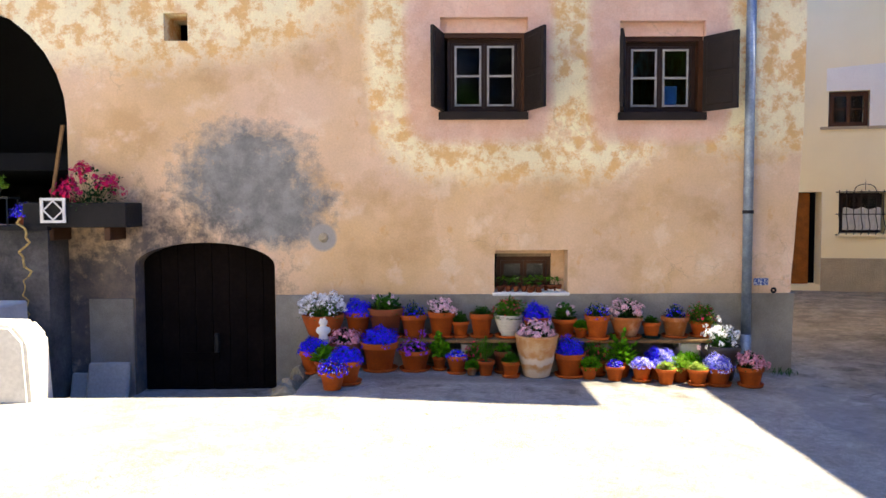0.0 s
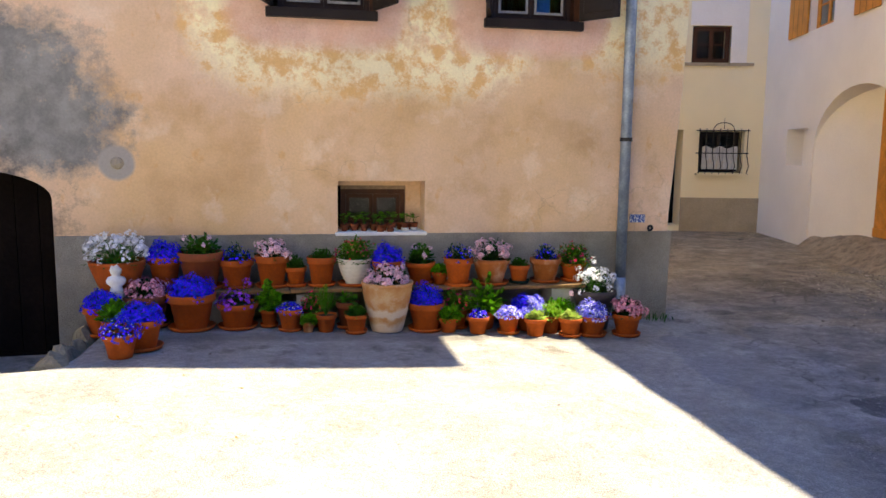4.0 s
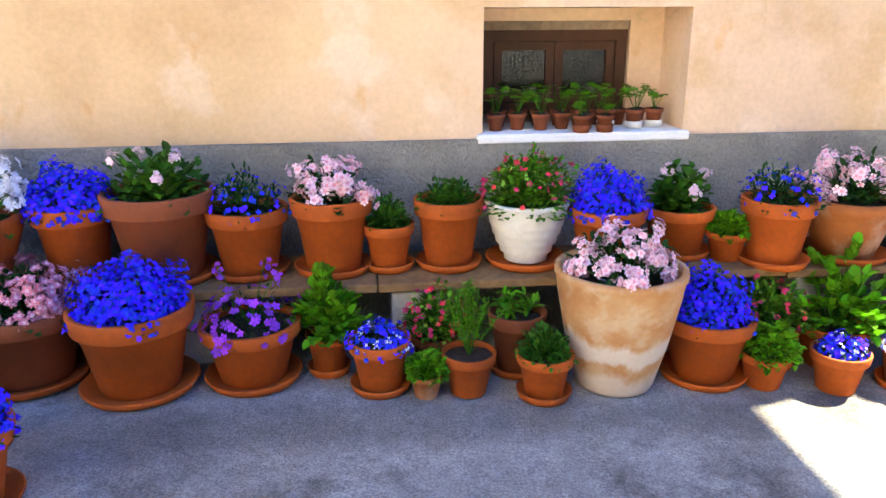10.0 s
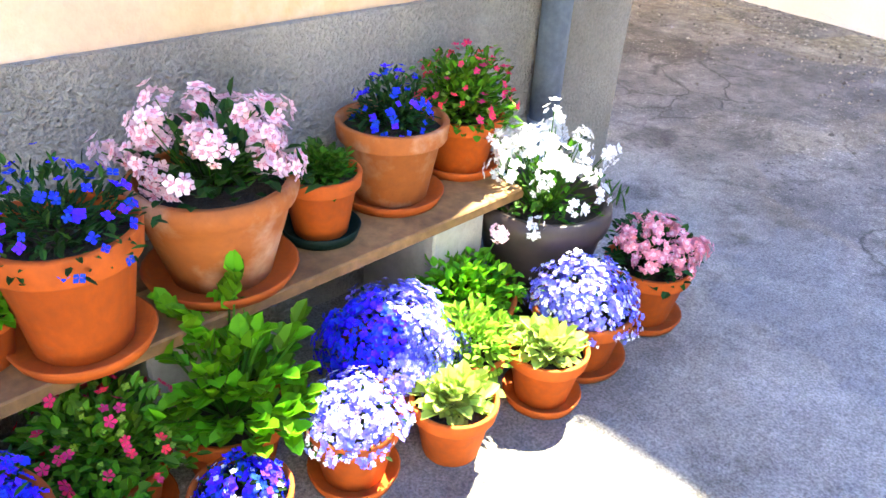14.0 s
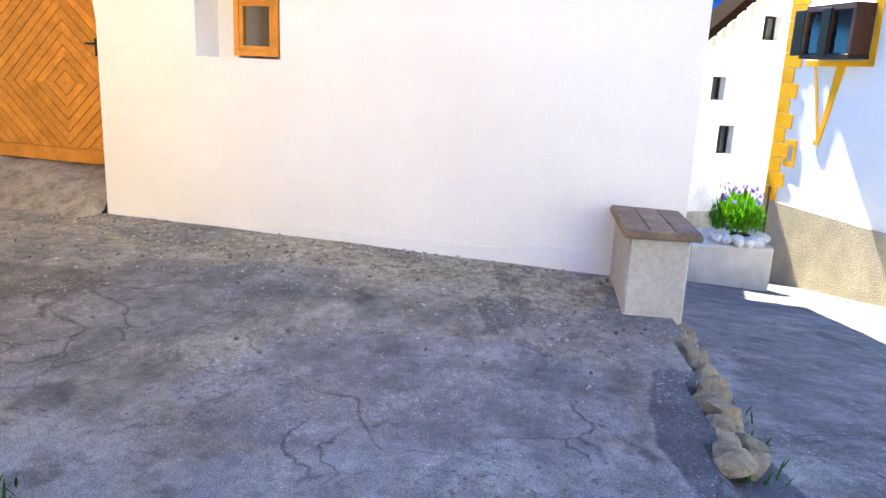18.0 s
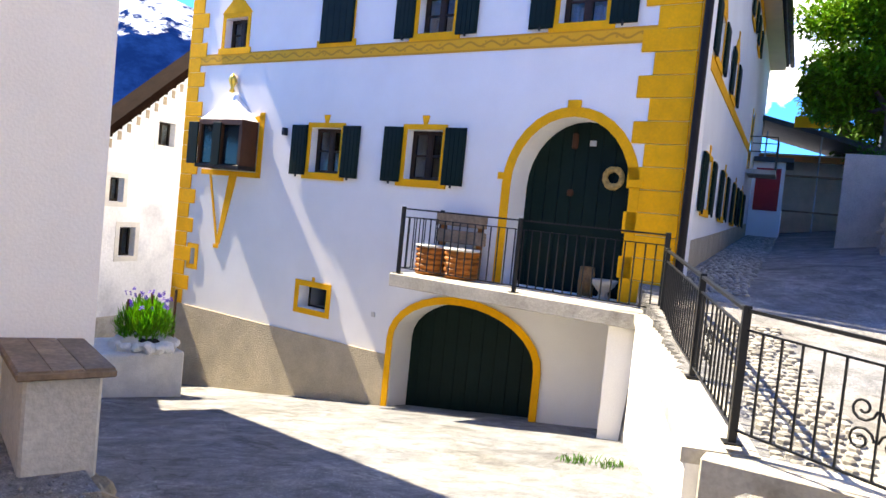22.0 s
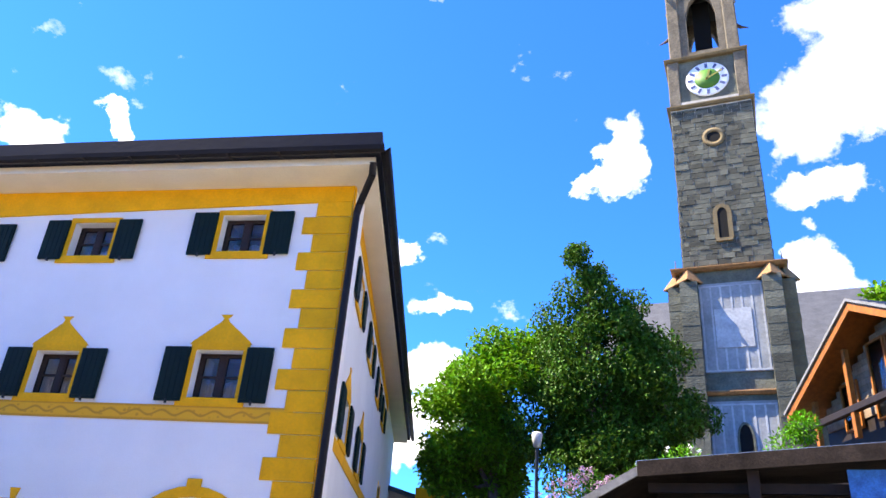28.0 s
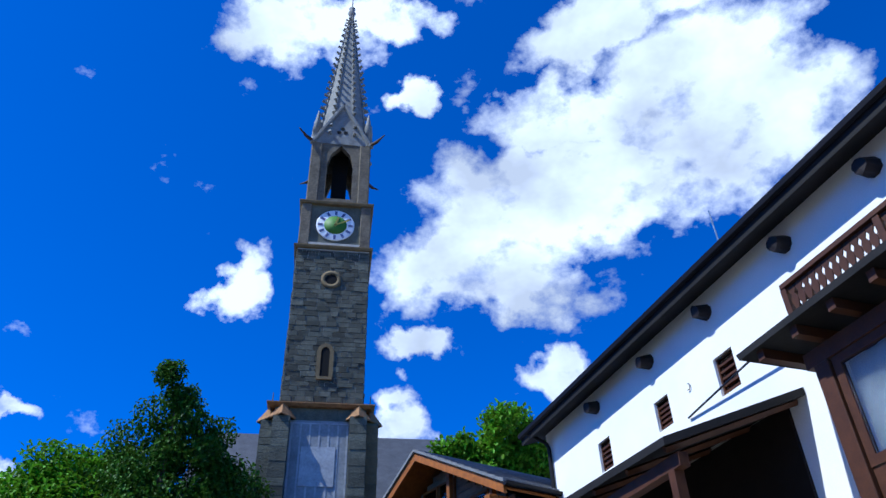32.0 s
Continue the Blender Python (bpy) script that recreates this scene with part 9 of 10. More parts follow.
# ---- timber gable house ----
def gable_house():
    m = Matrix.Translation((-1.09, -16.5, 0)) @ Matrix.Rotation(math.atan2(4.0, -1.85), 4, "Z")
    h = thing("timber_gable_house", m, "wooden gable house with glazed gable and orange larch trim", "house")
    # local x across the gable, y back along the ridge
    ap, half, ev, k = 10.9, 4.45, 8.58, 0.52
    bm = bmesh.new()
    prism(bm, [(-3.9, 2.0), (3.9, 2.0), (3.9, 8.5), (0, 10.5), (-3.9, 8.5)], 0.95, 9.0)
    part("body", bm, DARKWOOD, h)
    for i in range(13):
        z = 7.9 + i * 0.19
        hw = min(3.8, (10.45 - z) / k - 0.1)
        if hw > 0.1:
            part("cladding_board", box(-hw, hw, 0.90, 0.948, z + 0.005, z + 0.185), OLDWOOD, h)
    for a, b, hh in ((-2.55, -1.75, 9.05), (-0.85, -0.1, 9.9), (0.1, 0.85, 9.9), (1.75, 2.55, 9.05)):
        p = part("pane", box(a, b, 0.82, 0.83, 7.7, hh), GLASS, h)
        part("glazing_frame", frame_bm(a - 0.06, b + 0.06, 7.64, hh + 0.06, 0.07, 0.80, 0.88), LARCHDARK, p)
        part("pane_back", box(a, b, 0.885, 0.899, 7.7, hh), DARK, p)
    for x in (-3.4, -1.3, 1.3, 3.4):
        part("post", box(x - 0.08, x + 0.08, 0.30, 0.46, 7.2, ap - 0.35 - abs(x) * k, bevel=0.01), LARCHDARK, h)
    part("tie_beam", box(-3.9, 4.2, 0.28, 0.48, 7.95, 8.15, bevel=0.01), DARKWOOD, h)
    part("eaves_beam", box(3.75, 4.0, -0.2, 8.5, 8.15, 8.4, bevel=0.01), LARCHDARK, h)
    part("side_wall", box(3.0, 3.9, 0.2, 9.0, 3.0, 7.9), WHITE, h, "white plastered lower wall")
    for sx in (-1, 1):
        x1, z1 = sx * half, ap - half * k
        bm = bmesh.new()
        prism(bm, [(0, ap), (x1, z1), (x1, z1 - 0.28), (0, ap - 0.28)], -0.06, 0.04)
        part("barge_board", bm, LARCHDARK, h, "orange larch barge board")
        bm = bmesh.new()
        prism(bm, [(0, ap - 0.10), (x1, z1 - 0.10), (x1, z1 - 0.18), (0, ap - 0.18)], 0.04, 9.2)
        part("soffit", bm, LARCHDARK, h)
        bm = bmesh.new()
        prism(bm, [(0, ap + 0.10), (x1 + sx * 0.08, z1 + 0.06), (x1 + sx * 0.08, z1 - 0.02), (0, ap + 0.01)], -0.12, 9.3)
        part("roof", bm, SHINGLE, h)
        for i in range(13):
            f0, f1 = i / 13, (i + 1) / 13
            bm = bmesh.new()
            a0, a1 = sx * (half + 0.08) * f0, sx * (half + 0.08) * f1
            prism(bm, [(a0, ap + 0.105 - abs(a0) * k), (a1, ap + 0.13 - abs(a1) * k), (a1, ap + 0.105 - abs(a1) * k)], -0.12, 9.3)
            part("slate_course", bm, SHINGLE, h)
    bm = bmesh.new()
    lathe_gutter = [(-0.1, 0.0), (-0.07, -0.07), (0.0, -0.1), (0.07, -0.07), (0.1, 0.0)]
    prism(bm, [(4.62 + x, 8.55 + z) for x, z in lathe_gutter], -0.15, 9.3)
    part("gutter", bm, COPPER, h)


gable_house()


# ---- long white house with corbels and a timber balcony ----
def corbel_house():
    a, b = Vector((-2.35, -7.87)), Vector((-4.03, 1.87))
    d = (b - a).normalized()
    hub = Vector((1.78, 6.55, 1.88))
    m = Matrix.Translation(hub) @ Matrix.Diagonal((1.4, 1.4, 1.4, 1)) @ Matrix.Translation(-hub) @ Matrix.Translation((a.x, a.y, 0)) @ Matrix.Rotation(math.atan2(d.y, d.x), 4, "Z")
    h = thing("long_white_house", m, "long white plastered house with dark eaves and old beam ends", "house")
    # local x along the eaves, y into the house
    Y = 0.40
    wins = [(2.12, 2.54, 6.46, 7.0, 0), (4.02, 4.42, 6.46, 6.95, 0), (5.63, 6.06, 6.34, 6.92, 0)]
    part("front_wall", wall(0.10, 13.0, 0.2, 8.3, Y, Y + 0.5, wins), WARM, h)
    part("end_wall", box(0.10, 0.60, Y + 0.5, 7.0, 0.2, 8.3), WHITE, h)
    part("end_wall", box(12.5, 13.0, Y + 0.5, 7.0, 0.2, 8.3), WHITE, h)
    part("rear_wall", box(0.1, 13.0, 7.0, 7.5, 0.2, 8.3), WHITE, h)
    bm = bmesh.new()
    prism(bm, [(0.0, 7.84), (7.9, 10.5), (7.9, 10.85), (-0.03, 8.10)], -0.25, 13.4)
    bmesh.ops.transform(bm, matrix=Matrix(((0, 1, 0, 0), (1, 0, 0, 0), (0, 0, 1, 0), (0, 0, 0, 1))), verts=bm.verts)
    bmesh.ops.recalc_face_normals(bm, faces=bm.faces)
    part("roof", bm, BLACKWOOD, h, "dark boarded roof with shallow eaves")
    bm = bmesh.new()
    prism(bm, [(-0.09, 8.06), (-0.075, 7.99), (-0.04, 7.96), (-0.005, 7.99), (-0.002, 8.06)], -0.25, 13.4)
    bmesh.ops.transform(bm, matrix=Matrix(((0, 1, 0, 0), (1, 0, 0, 0), (0, 0, 1, 0), (0, 0, 0, 1))), verts=bm.verts)
    part("gutter", bm, COPPER, h)
    for u0, u1, z0, z1, k in wins:
        w = part("vent_window", frame_bm(u0, u1, z0, z1, 0.03, Y + 0.05, Y + 0.10), BROWNWOOD, h)
        for i in range(5):
            z = z0 + 0.05 + i * (z1 - z0 - 0.08) / 5
            part("louvre", box(u0 + 0.03, u1 - 0.03, Y + 0.06, Y + 0.12, z, z + 0.035), BROWNWOOD, w)
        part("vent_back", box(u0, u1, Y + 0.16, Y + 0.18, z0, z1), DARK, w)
    rnd = random.Random(8)
    for u in (2.27, 4.14, 5.77, 7.54, 9.09, 10.7):
        bm = bmesh.new()
        rod(bm, (u, Y - 0.22, 7.62), (u, Y, 7.65), 0.10, 9, 0.13)
        for v in bm.verts:
            v.co += Vector((0.02 * noise.noise(v.co * 9), 0.02 * noise.noise(v.co * 7 + Vector((3, 0, 0))), 0.03 * noise.noise(v.co * 8)))
        part("beam_end", bm, DARKWOOD, h, "weathered old beam end")
    bm = bmesh.new()
    rod(bm, (0.16, -0.04, 7.95), (0.26, Y - 0.08, 7.72), 0.04, 10)
    rod(bm, (0.26, Y - 0.08, 7.72), (0.30, Y - 0.06, 7.6), 0.04, 10)
    rod(bm, (0.30, Y - 0.06, 7.6), (0.30, Y - 0.06, 0.4), 0.04, 10)
    part("downpipe", bm, COPPER, h, "dark downpipe")
    bm = bmesh.new()
    last = None
    for i in range(7):
        an = math.pi * 1.2 * i / 6
        p = Vector((4.98 + 0.05 * math.sin(an), Y - 0.02, 6.8 + 0.05 * math.cos(an)))
        if last:
            rod(bm, last, p, 0.007, 5)
        last = p
    part("wall_hook", bm, IRON, h)
    # canopy roof below, on the wall
    bm = bmesh.new()
    q = [(1.2, -1.5, 5.32), (6.69, -1.5, 5.12), (7.07, Y - 0.01, 5.80), (1.4, Y - 0.01, 6.0)]
    lo = [bm.verts.new((x, y, z - 0.08)) for x, y, z in q]
    hi = [bm.verts.new((x, y, z + 0.02)) for x, y, z in q]
    bm.faces.new(lo)
    bm.faces.new(hi[::-1])
    for i in range(4):
        bm.faces.new((lo[i], lo[(i + 1) % 4], hi[(i + 1) % 4], hi[i]))
    bmesh.ops.recalc_face_normals(bm, faces=bm.faces)
    part("canopy_roof", bm, BLACKWOOD, h, "dark canopy roof on the white wall")
    for i in range(7):
        f = i / 6
        bm = bmesh.new()
        rod(bm, (1.5 + 5.1 * f, -1.45, 5.20 - 0.17 * f), (1.6 + 5.3 * f, Y - 0.03, 5.86 - 0.16 * f), 0.05, 4)
        part("canopy_rafter", bm, BROWNWOOD, h)
    part("canopy_beam", box(1.3, 6.7, -1.35, -1.22, 4.82, 4.98), BROWNWOOD, h)
    for x in (1.6, 4.1, 6.5):
        part("canopy_post", box(x - 0.06, x + 0.06, -1.35, -1.22, 0.4, 4.82), BROWNWOOD, h)
    part("timber_infill", box(1.6, 6.75, Y - 0.05, Y - 0.004, 3.2, 5.72), DARKWOOD, h)
    bm = bmesh.new()
    rod(bm, (4.84, Y - 0.03, 6.36), (7.0, Y - 0.2, 6.47), 0.016, 6)
    part("cable", bm, IRON, h)
    bm = bmesh.new()
    rod(bm, (6.8, 0.05, 8.1), (6.78, 0.05, 8.75), 0.012, 6)
    part("aerial", bm, ZINC, h)
    F = -0.30
    k = thing("timber_balcony", m, "brown timber balcony with cut-out baluster boards over a glazed veranda", "balcony")
    part("floor", box(7.85, 12.2, F - 0.02, Y - 0.01, 6.00, 6.09), BROWNWOOD, k)
    part("hand_rail", box(7.90, 12.2, F - 0.05, F + 0.05, 6.56, 6.63, bevel=0.008), BROWNWOOD, k)
    part("side_rail", box(7.90, 7.97, F + 0.05, Y - 0.01, 6.56, 6.63), BROWNWOOD, k)
    part("foot_rail", box(7.90, 12.2, F - 0.03, F + 0.03, 6.10, 6.15), BROWNWOOD, k)
    for x in (7.93, 9.35, 10.8):
        part("rail_post", box(x - 0.04, x + 0.04, F - 0.04, F + 0.04, 6.09, 6.56), BROWNWOOD, k)
    base = bmesh.new()
    pr = [(0.050, 0.0), (0.050, 0.08), (0.022, 0.12), (0.050, 0.19), (0.050, 0.24), (0.022, 0.30), (0.050, 0.35), (0.050, 0.41)]
    prism(base, pr + [(-x, z) for x, z in reversed(pr)], -0.010, 0.010)
    me = mesh_of("baluster_board", base, BROWNWOOD)
    for i in range(38):
        ob = new("baluster_board", me)
        ob.parent = k
        ob.location = (8.03 + i * 0.108, F, 6.15)
    for i in range(5):
        ob = new("baluster_board", me)
        ob.parent = k
        ob.matrix_local = Matrix.Translation((7.93, F + 0.12 + i * 0.115, 6.15)) @ Matrix.Rotation(radians(90), 4, "Z")
    bm = bmesh.new()
    prism(bm, [(7.35, 5.94), (12.2, 5.99), (12.2, 5.90), (7.38, 5.86)], -0.75, Y - 0.01)
    part("deck_roof", bm, BLACKWOOD, k, "dark sheet edge below the balcony")
    for i in range(9):
        part("joist", box(7.6 + i * 0.55, 7.7 + i * 0.55, -0.68, Y - 0.01, 5.74, 5.86), BROWNWOOD, k)
    part("veranda_beam", box(7.9, 12.2, F - 0.06, F + 0.06, 5.52, 5.70), BROWNWOOD, k)
    for x in (8.10, 9.25, 10.4):
        part("veranda_post", box(x - 0.10, x + 0.10, F - 0.07, F + 0.07, 0.4, 5.52, bevel=0.01), BROWNWOOD, k)
    for x in (8.22, 9.37):
        p = part("veranda_pane", box(x + 0.10, x + 0.82, F - 0.01, F, 4.42, 5.44), GLASS, k)
        part("pane_frame", frame_bm(x, x + 0.92, 4.34, 5.52, 0.10, F - 0.035, F + 0.03), BROWNWOOD, p)
        part("blind", box(x + 0.10, x + 0.82, F + 0.08, F + 0.09, 4.42, 5.44), CURTAIN, p)
        part("apron_board", box(x, x + 0.92, F - 0.02, F + 0.02, 3.4, 4.33), BROWNWOOD, k)


corbel_house()


# ---- old neighbour house, flower bed, street end, mountains ----
def neighbour():
    m = Matrix.Translation((22.2, -3.84, 0)) @ Matrix.Rotation(math.atan2(4.5, -2.1), 4, "Z")
    h = thing("old_neighbour_house", m, "old whitewashed house with stepped frieze under its sloping eaves", "house")
    wins = [(3.62, 4.16, 2.38, 2.95, 0), (5.10, 5.50, 0.93, 1.48, 0), (4.65, 5.12, -0.35, 0.34, 0)]
    bm = wall(-2.5, 7.5, -4.5, 9.2, -0.6, 0.0, wins)
    bmesh.ops.bisect_plane(bm, geom=bm.verts[:] + bm.edges[:] + bm.faces[:], plane_co=(3.4, 0, 4.22), plane_no=(0.784, 0, 1.0), clear_outer=True)
    part("front_wall", bm, OLDWHITE, h)
    bm = bmesh.new()
    prism(bm, [(-3.0, 9.22), (8.3, 0.36), (8.3, 0.60), (-3.0, 9.46)], -0.62, 0.13)
    part("roof", bm, OLDBROWN, h, "old brown timber roof edge")
    for i in range(20):
        x = 0.6 + i * 0.26
        z = 4.16 + (3.4 - x) * 0.784
        part("frieze_block", box(x, x + 0.11, 0.002, 0.014, z - 0.34, z - 0.14), FRIEZE, h)
        part("rafter_end", box(x + 0.10, x + 0.20, 0.016, 0.125, z - 0.10, z + 0.02), OLDBROWN, h)
    for u0, u1, z0, z1, k in wins:
        w = part("window", frame_bm(u0, u1, z0, z1, 0.05, -0.22, -0.17), DARKWOOD, h)
        part("glazing_bar", box((u0 + u1) / 2 - 0.02, (u0 + u1) / 2 + 0.02, -0.215, -0.175, z0 + 0.05, z1 - 0.05), DARKWOOD, w)
        part("surround", frame_bm(u0 - 0.12, u1 + 0.12, z0 - 0.12, z1 + 0.12, 0.115, 0.002, 0.012), PALESTONE, w)
        part("pane", box(u0, u1, -0.24, -0.225, z0, z1), GLASS, w)
        part("dark_room", box(u0, u1, -0.5, -0.45, z0, z1), DARK, w)
    part("plinth", box(-2.5, 7.5, 0.002, 0.03, -4.5, -1.75), CONCRETE, h)
    return h


neighbour()


def flower_bed():
    b = thing("iris_bed", Matrix.Translation((14.6, 2.05, -1.16)) @ Matrix.Diagonal((0.56, 0.56, 0.56, 1)), "raised bed of green leaves and violet irises with stakes", "flower bed")
    rnd = random.Random(61)
    bm = boulder(rnd, 0.62, 0.5)
    part("earth", bm, SOIL, b)
    bm = boulder(rnd, 1.0, 1.0)
    for v in bm.verts:
        v.co = Vector((v.co.x * 1.0, v.co.y * 1.0, v.co.z * 0.8 - 0.52))
    part("bed_mound", bm, PALECONC, b, "pale stone mound under the bed")
    # block added to carry the raised bed; its pale colour passes for sunlit ground
    part("bed_wall", box(-0.95, 1.6, -0.9, 1.6, -2.6, -0.28, bevel=0.05), PALECONC, b, "pale block added under the bed, in place of sunlit ground")
    g, f = Sprigs(), Sprigs()
    up = Vector((0, 0, 1))
    for i in range(2300):
        v = ball(rnd, -0.3)
        p = Vector((v.x * 0.82, v.y * 0.82, 0.28 + v.z * 0.8))
        g.leaf(p, (v * 0.6 + up + ball(rnd, -1) * 0.4).normalized(), v, 0.22 * rnd.uniform(0.6, 1.2), 0.05)
    for i in range(26):
        p = Vector((rnd.uniform(-0.6, 0.6), rnd.uniform(-0.6, 0.6), rnd.uniform(0.9, 1.4)))
        f.flower(p, ball(rnd, 0).normalized(), 0.07, 6, 0.4, rnd)
        f.flower(p + Vector((0, 0, 0.05)), Vector((0, 0, 1)), 0.05, 5, 0.8, rnd)
    g.make("foliage", BRIGHTLEAF, b)
    f.make("iris_blossom", IRISPETAL, b)
    for x, y, z in ((0.1, 0.5, 1.15), (0.2, 0.15, 1.3), (0.0, -0.15, 1.35), (-0.3, -0.75, 1.5)):
        part("stake", box(x - 0.03, x + 0.03, y - 0.03, y + 0.03, 0.0, z), BROWNWOOD, b)
    for i in range(8):
        s = part("border_stone", boulder(rnd, 0.09 + 0.06 * rnd.random()), PLASTER_W)
        a = 1.6 + i * 0.42
        x, y = 14.6 + 0.42 * math.cos(a) - 0.10, 2.05 + 0.42 * math.sin(a)
        s.matrix_world = pose(x, y, -1.24, 0, 0, rnd.random() * 360)
        tagged(s, "pale border stone of the iris bed", "stone", "stones round the iris bed")


flower_bed()


def street_end():
    d = Vector((0.397, -0.918, 0))
    m = Matrix.Translation((12.6, -20.6, 1.7)) @ Matrix.Rotation(math.atan2(0.40, 0.92), 4, "Z")
    h = thing("street_end_house", m, "shaded house with a dark roof and scaffold at the street's end", "house")
    # local x across the street, y towards the yard
    part("body", wall(-1.0, 5.5, -0.6, 3.0, -3.0, 0.0, [(2.2, 3.1, -0.6, 1.55, 0.4)]), GREYCONC, h)
    part("arch_dark", box(2.1, 3.2, -0.6, -0.55, -0.6, 1.6), DARK, h)
    bm = bmesh.new()
    prism(bm, [(-1.6, 2.9), (6.0, 4.9), (6.0, 5.05), (-1.6, 3.08)], -3.5, 1.4)
    part("roof", bm, SLATE, h)
    part("eaves_beam", box(-1.3, 4.2, 1.0, 1.15, 2.62, 2.82), LARCHDARK, h, "orange timber beam under the roof")
    for x in (-1.1, 0.6, 2.3, 3.9):
        bm = bmesh.new()
        rod(bm, (x, 1.25, -0.6), (x, 1.25, 3.6), 0.03, 6)
        part("scaffold_pole", bm, ZINC, h)
    for z in (0.9, 2.1):
        part("scaffold_board", box(-1.3, 4.1, 1.0, 1.35, z, z + 0.05), OLDWOOD, h)
    part("sign_board", box(0.3, 1.5, 1.36, 1.42, 3.75, 4.12), YELLOW, h, "yellow sign board")
    # plain black box added for the dark silhouette beside the house
    part("dark_hut", box(-2.4, -1.1, -0.5, 1.2, -0.6, 2.7), BLACKWOOD, h)
    l = thing("street_lamp", Matrix.Translation((6.42, -9.6, 2.6)), "slim grey street lamp post with a pale lantern", "lamp")
    bm = bmesh.new()
    rod(bm, (0, 0, 0), (0, 0, 2.65), 0.04, 8)
    part("post", bm, LAMPGREY, l)
    bm = bmesh.new()
    lathe(bm, [(0, 2.65), (0.08, 2.68), (0.13, 2.95), (0.10, 3.0), (0, 3.02)], 12)
    part("lantern", bm, LAMPGLASS, l)


street_end()


def mountains():
    k = Nodes("far_mountain")
    snow = k.math("MULTIPLY", k.ramp(k.math("ADD", k.z, k.math("MULTIPLY", k.math("SUBTRACT", k.noise(0.012, 9, 0.7), 0.5), 230.0)), 245, 262), k.ramp(k.noise(0.03, 8, 0.7), 0.42, 0.52))
    # woods in deep blue: the haze of distance is put into the base colour
    hazy_wood = k.mix(k.ramp(k.noise(0.02, 8, 0.7), 0.4, 0.6), (0.0015, 0.011, 0.055), (0.004, 0.022, 0.095))
    mat = k.done(k.mix(snow, hazy_wood, (0.7, 0.74, 0.8)), 1.0)
    k.p.inputs["Specular IOR Level"].default_value = 0.0
    xs = [i / 60 for i in range(61)]
    vs, fs = [], []
    for j in range(14):
        f = j / 13
        for i, t in enumerate(xs):
            yaw = radians(-200 + 150 * t)
            dist = 1500 - 500 * (1 - f)
            ridge = 150 + 170 * noise.fractal((t * 7, 3.0, 0), 1.0, 2.0, 5) + 205 * math.exp(-((t - 0.59) / 0.05) ** 2) - 120 * smooth(0.5, 0.2, t)
            z = max(-40.0, ridge * f + 40 * noise.fractal((t * 16, f * 4, 1), 1.0, 2.0, 5) * f * (1.2 - f))
            vs.append((-math.sin(yaw) * dist, math.cos(yaw) * dist, z))
    w = len(xs)
    for j in range(13):
        for i in range(w - 1):
            fs.append((j * w + i, j * w + i + 1, (j + 1) * w + i + 1, (j + 1) * w + i))
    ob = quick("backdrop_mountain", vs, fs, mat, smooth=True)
    tagged(ob, "wooded mountain range painted haze-blue, with snow on its peaks", "mountain", kind="structure")


mountains()


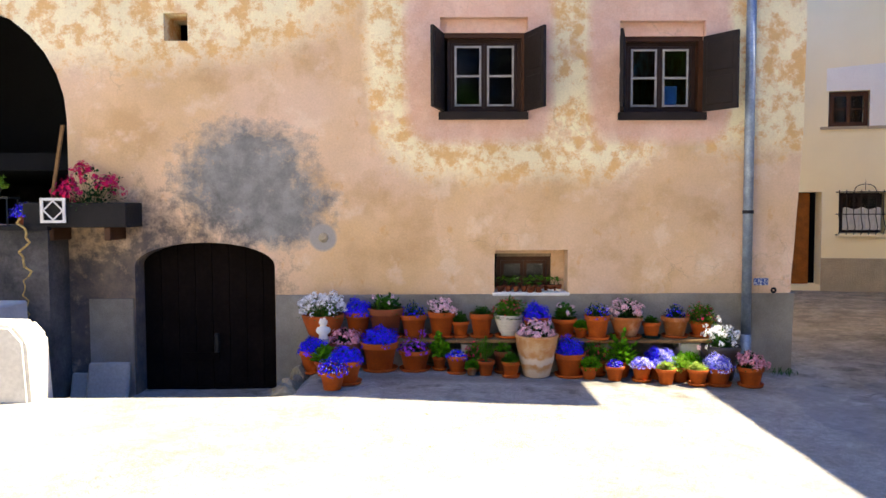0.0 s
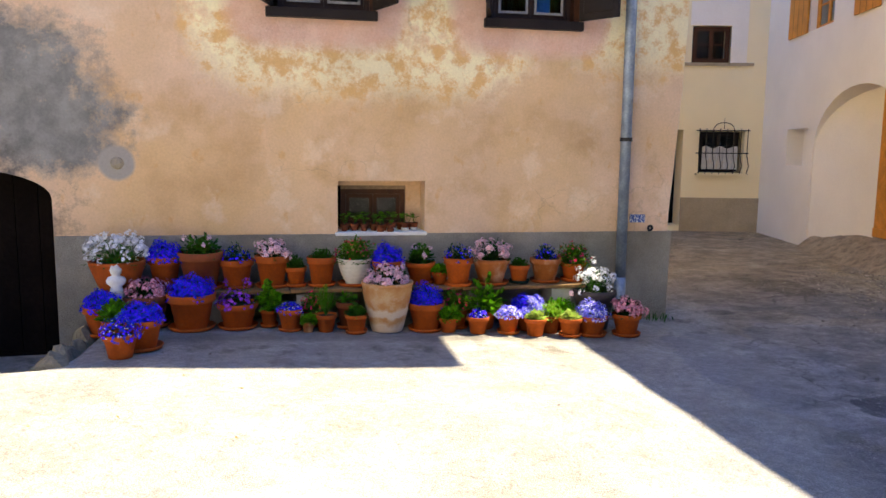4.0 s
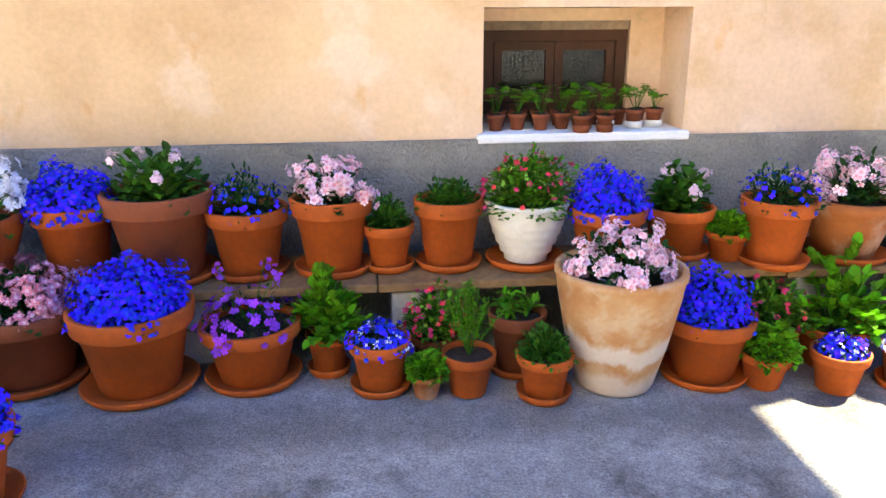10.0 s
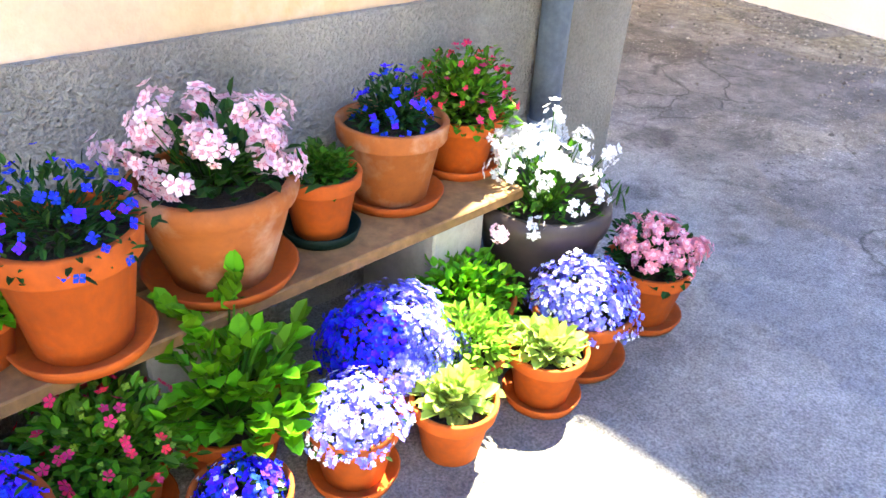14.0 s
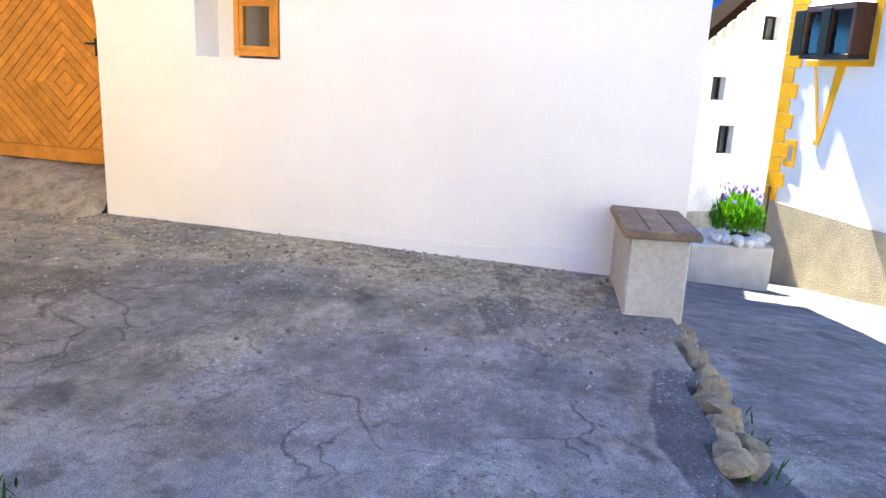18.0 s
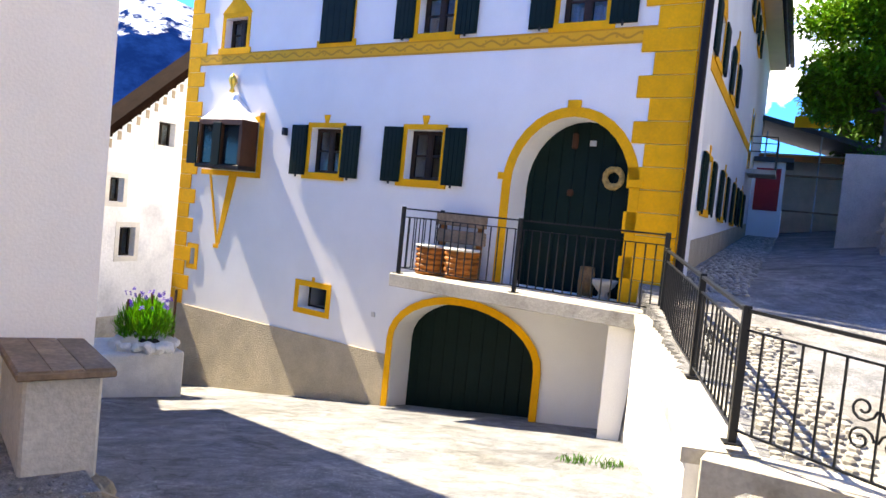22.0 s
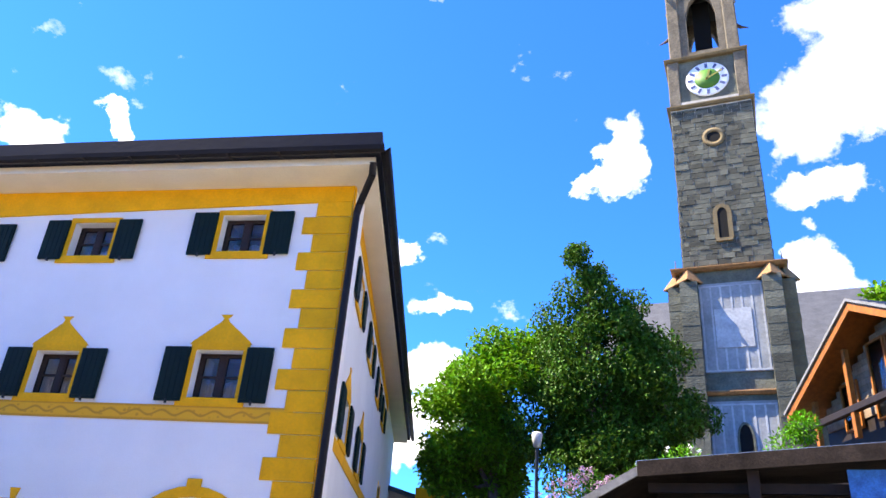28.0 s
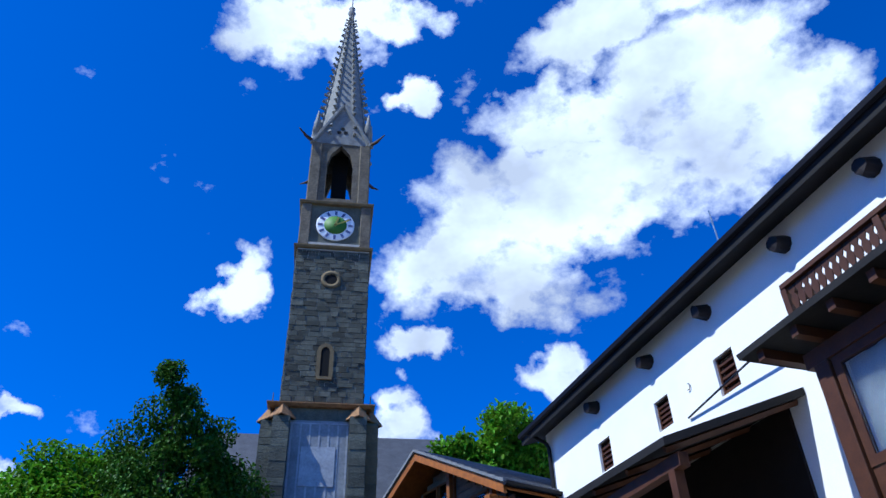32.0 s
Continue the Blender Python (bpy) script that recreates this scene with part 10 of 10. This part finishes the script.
# ---- small things on the ground ----
def drain_and_litter():
    a, b = Vector((2.35, 3.72)), Vector((3.77, 4.62))
    a, b = Vector((a.x, a.y, ground_z(a.x, a.y) + 0.004)), Vector((b.x, b.y, ground_z(b.x, b.y) + 0.004))
    d = b - a
    m = Matrix.Translation(a) @ d.to_track_quat("X", "Z").to_matrix().to_4x4()
    g = thing("drain_channel", m, "rusty iron drain grating set flush across the lane", "drain")
    inv = m.inverted()
    def sunk(u):
        p = m @ Vector((u, 0, 0))
        return (inv @ Vector((p.x, p.y, ground_z(p.x, p.y)))).z
    count = int(d.length / 0.04)
    for i in range(count):
        u, z = i * 0.04, sunk(i * 0.04 + 0.02)
        part("grate_bar", box(u + 0.004, u + 0.028, -0.085, 0.085, z - 0.01, z + 0.010), RUST, g)
    for y in (-0.105, 0.087):
        vs, fs = [], []
        for i in range(count + 1):
            z = sunk(i * 0.04)
            vs += [(i * 0.04, y, z - 0.02), (i * 0.04, y + 0.018, z - 0.02), (i * 0.04, y + 0.018, z + 0.011), (i * 0.04, y, z + 0.011)]
            if i:
                k = 4 * i
                fs += [(k - 4 + j, k - 4 + (j + 1) % 4, k + (j + 1) % 4, k + j) for j in range(4)]
        quick("edge_bar", vs, fs, RUST, g)
    vs, fs = [], []
    for i in range(count + 1):
        z = sunk(i * 0.04) + 0.003
        vs += [(i * 0.04, -0.088, z), (i * 0.04, 0.088, z)]
        if i:
            fs.append((2 * i - 2, 2 * i, 2 * i + 1, 2 * i - 1))
    quick("tray", vs, fs, DARK, g)
    x, y = 5.35, 4.1
    mh = thing("manhole_cover", Matrix.Translation((x, y, ground_z(x, y) + 0.008)) @ Matrix.Rotation(math.atan(0.172), 4, "Y"), "round iron manhole cover in the lane", "manhole")
    bm = bmesh.new()
    lathe(bm, [(0, 0.004), (0.27, 0.004), (0.28, 0.0), (0.30, 0.0), (0.31, 0.006), (0.34, 0.006), (0.345, -0.02)], 36)
    part("cover", bm, COPPER, mh)
    rnd = random.Random(71)
    for i in range(12):
        x, y = rnd.uniform(-1.3, 2.4), rnd.uniform(5.2, 7.3)
        s = Sprigs()
        s.leaf(Vector((0, 0, 0)), Vector((1, 0, 0)), Vector((0, 0, 1)), rnd.uniform(0.015, 0.035), rnd.uniform(0.012, 0.02), 0.35)
        ob = s.make("fallen_leaf", STRAW if i % 3 else BROWNWOOD, None)
        ob.matrix_world = pose(x, y, ground_z(x, y) + 0.012, rnd.uniform(-8, 8), rnd.uniform(-8, 8), rnd.random() * 360)
        tagged(ob, "dry fallen leaf on the asphalt", "leaf", "fallen leaves on the yard")
    # gravel along the white wall's foot
    vs, fs = [], []
    for i in range(3600):
        s = rnd.uniform(0.0, 5.2)
        off = abs(rnd.gauss(0, 0.75)) + 0.02
        p = W0 + (W1 - W0).normalized() * s + Vector((-0.964, 0.267, 0)) * off
        if p.y < rock_y(p.x) + 0.05:
            continue
        r = 0.003 + 0.016 * rnd.random() ** 2.5
        k = len(vs)
        q = Matrix.Rotation(rnd.random() * 6.28, 3, "Z")
        z = ground_z(p.x, p.y) + r * 0.2
        for v in OCTA:
            w = q @ Vector(v) * r * rnd.uniform(0.8, 1.2)
            vs.append((p.x + w.x, p.y + w.y, z + w.z * 0.7))
        fs += [tuple(k + e for e in f) for f in OCTAF]
    ob = quick("gravel", vs, fs, GRAVEL)
    tagged(ob, "loose gravel and grit along the white wall's foot", "gravel", kind="stuff")
    for i, (x, y, n) in enumerate(((5.25, 5.38, 30), (4.95, 5.43, 30), (4.5, 5.55, 20), (-1.55, 7.2, 40), (3.78, 8.28, 26), (6.3, 1.0, 80), (6.0, 0.9, 60))):
        s = Sprigs()
        for k in range(n):
            a = rnd.random() * 6.28
            s.leaf(Vector((rnd.gauss(0, 0.07), rnd.gauss(0, 0.07), 0)), Vector((math.cos(a) * 0.5, math.sin(a) * 0.5, 0.8)).normalized(), Vector((0, 0, 1)), rnd.uniform(0.05, 0.12), 0.012)
        ob = s.make("weed_tuft", GREENLEAF, None)
        ob.location = (x, y, ground_z(x, y) - 0.005)
        tagged(ob, "small tuft of green weeds in the asphalt edge", "weed", "weeds in the joints")


OCTA = [(1, 0, 0), (-1, 0, 0), (0, 1, 0), (0, -1, 0), (0, 0, 1), (0, 0, -1)]
OCTAF = [(0, 2, 4), (2, 1, 4), (1, 3, 4), (3, 0, 4), (2, 0, 5), (1, 2, 5), (3, 1, 5), (0, 3, 5)]
drain_and_litter()
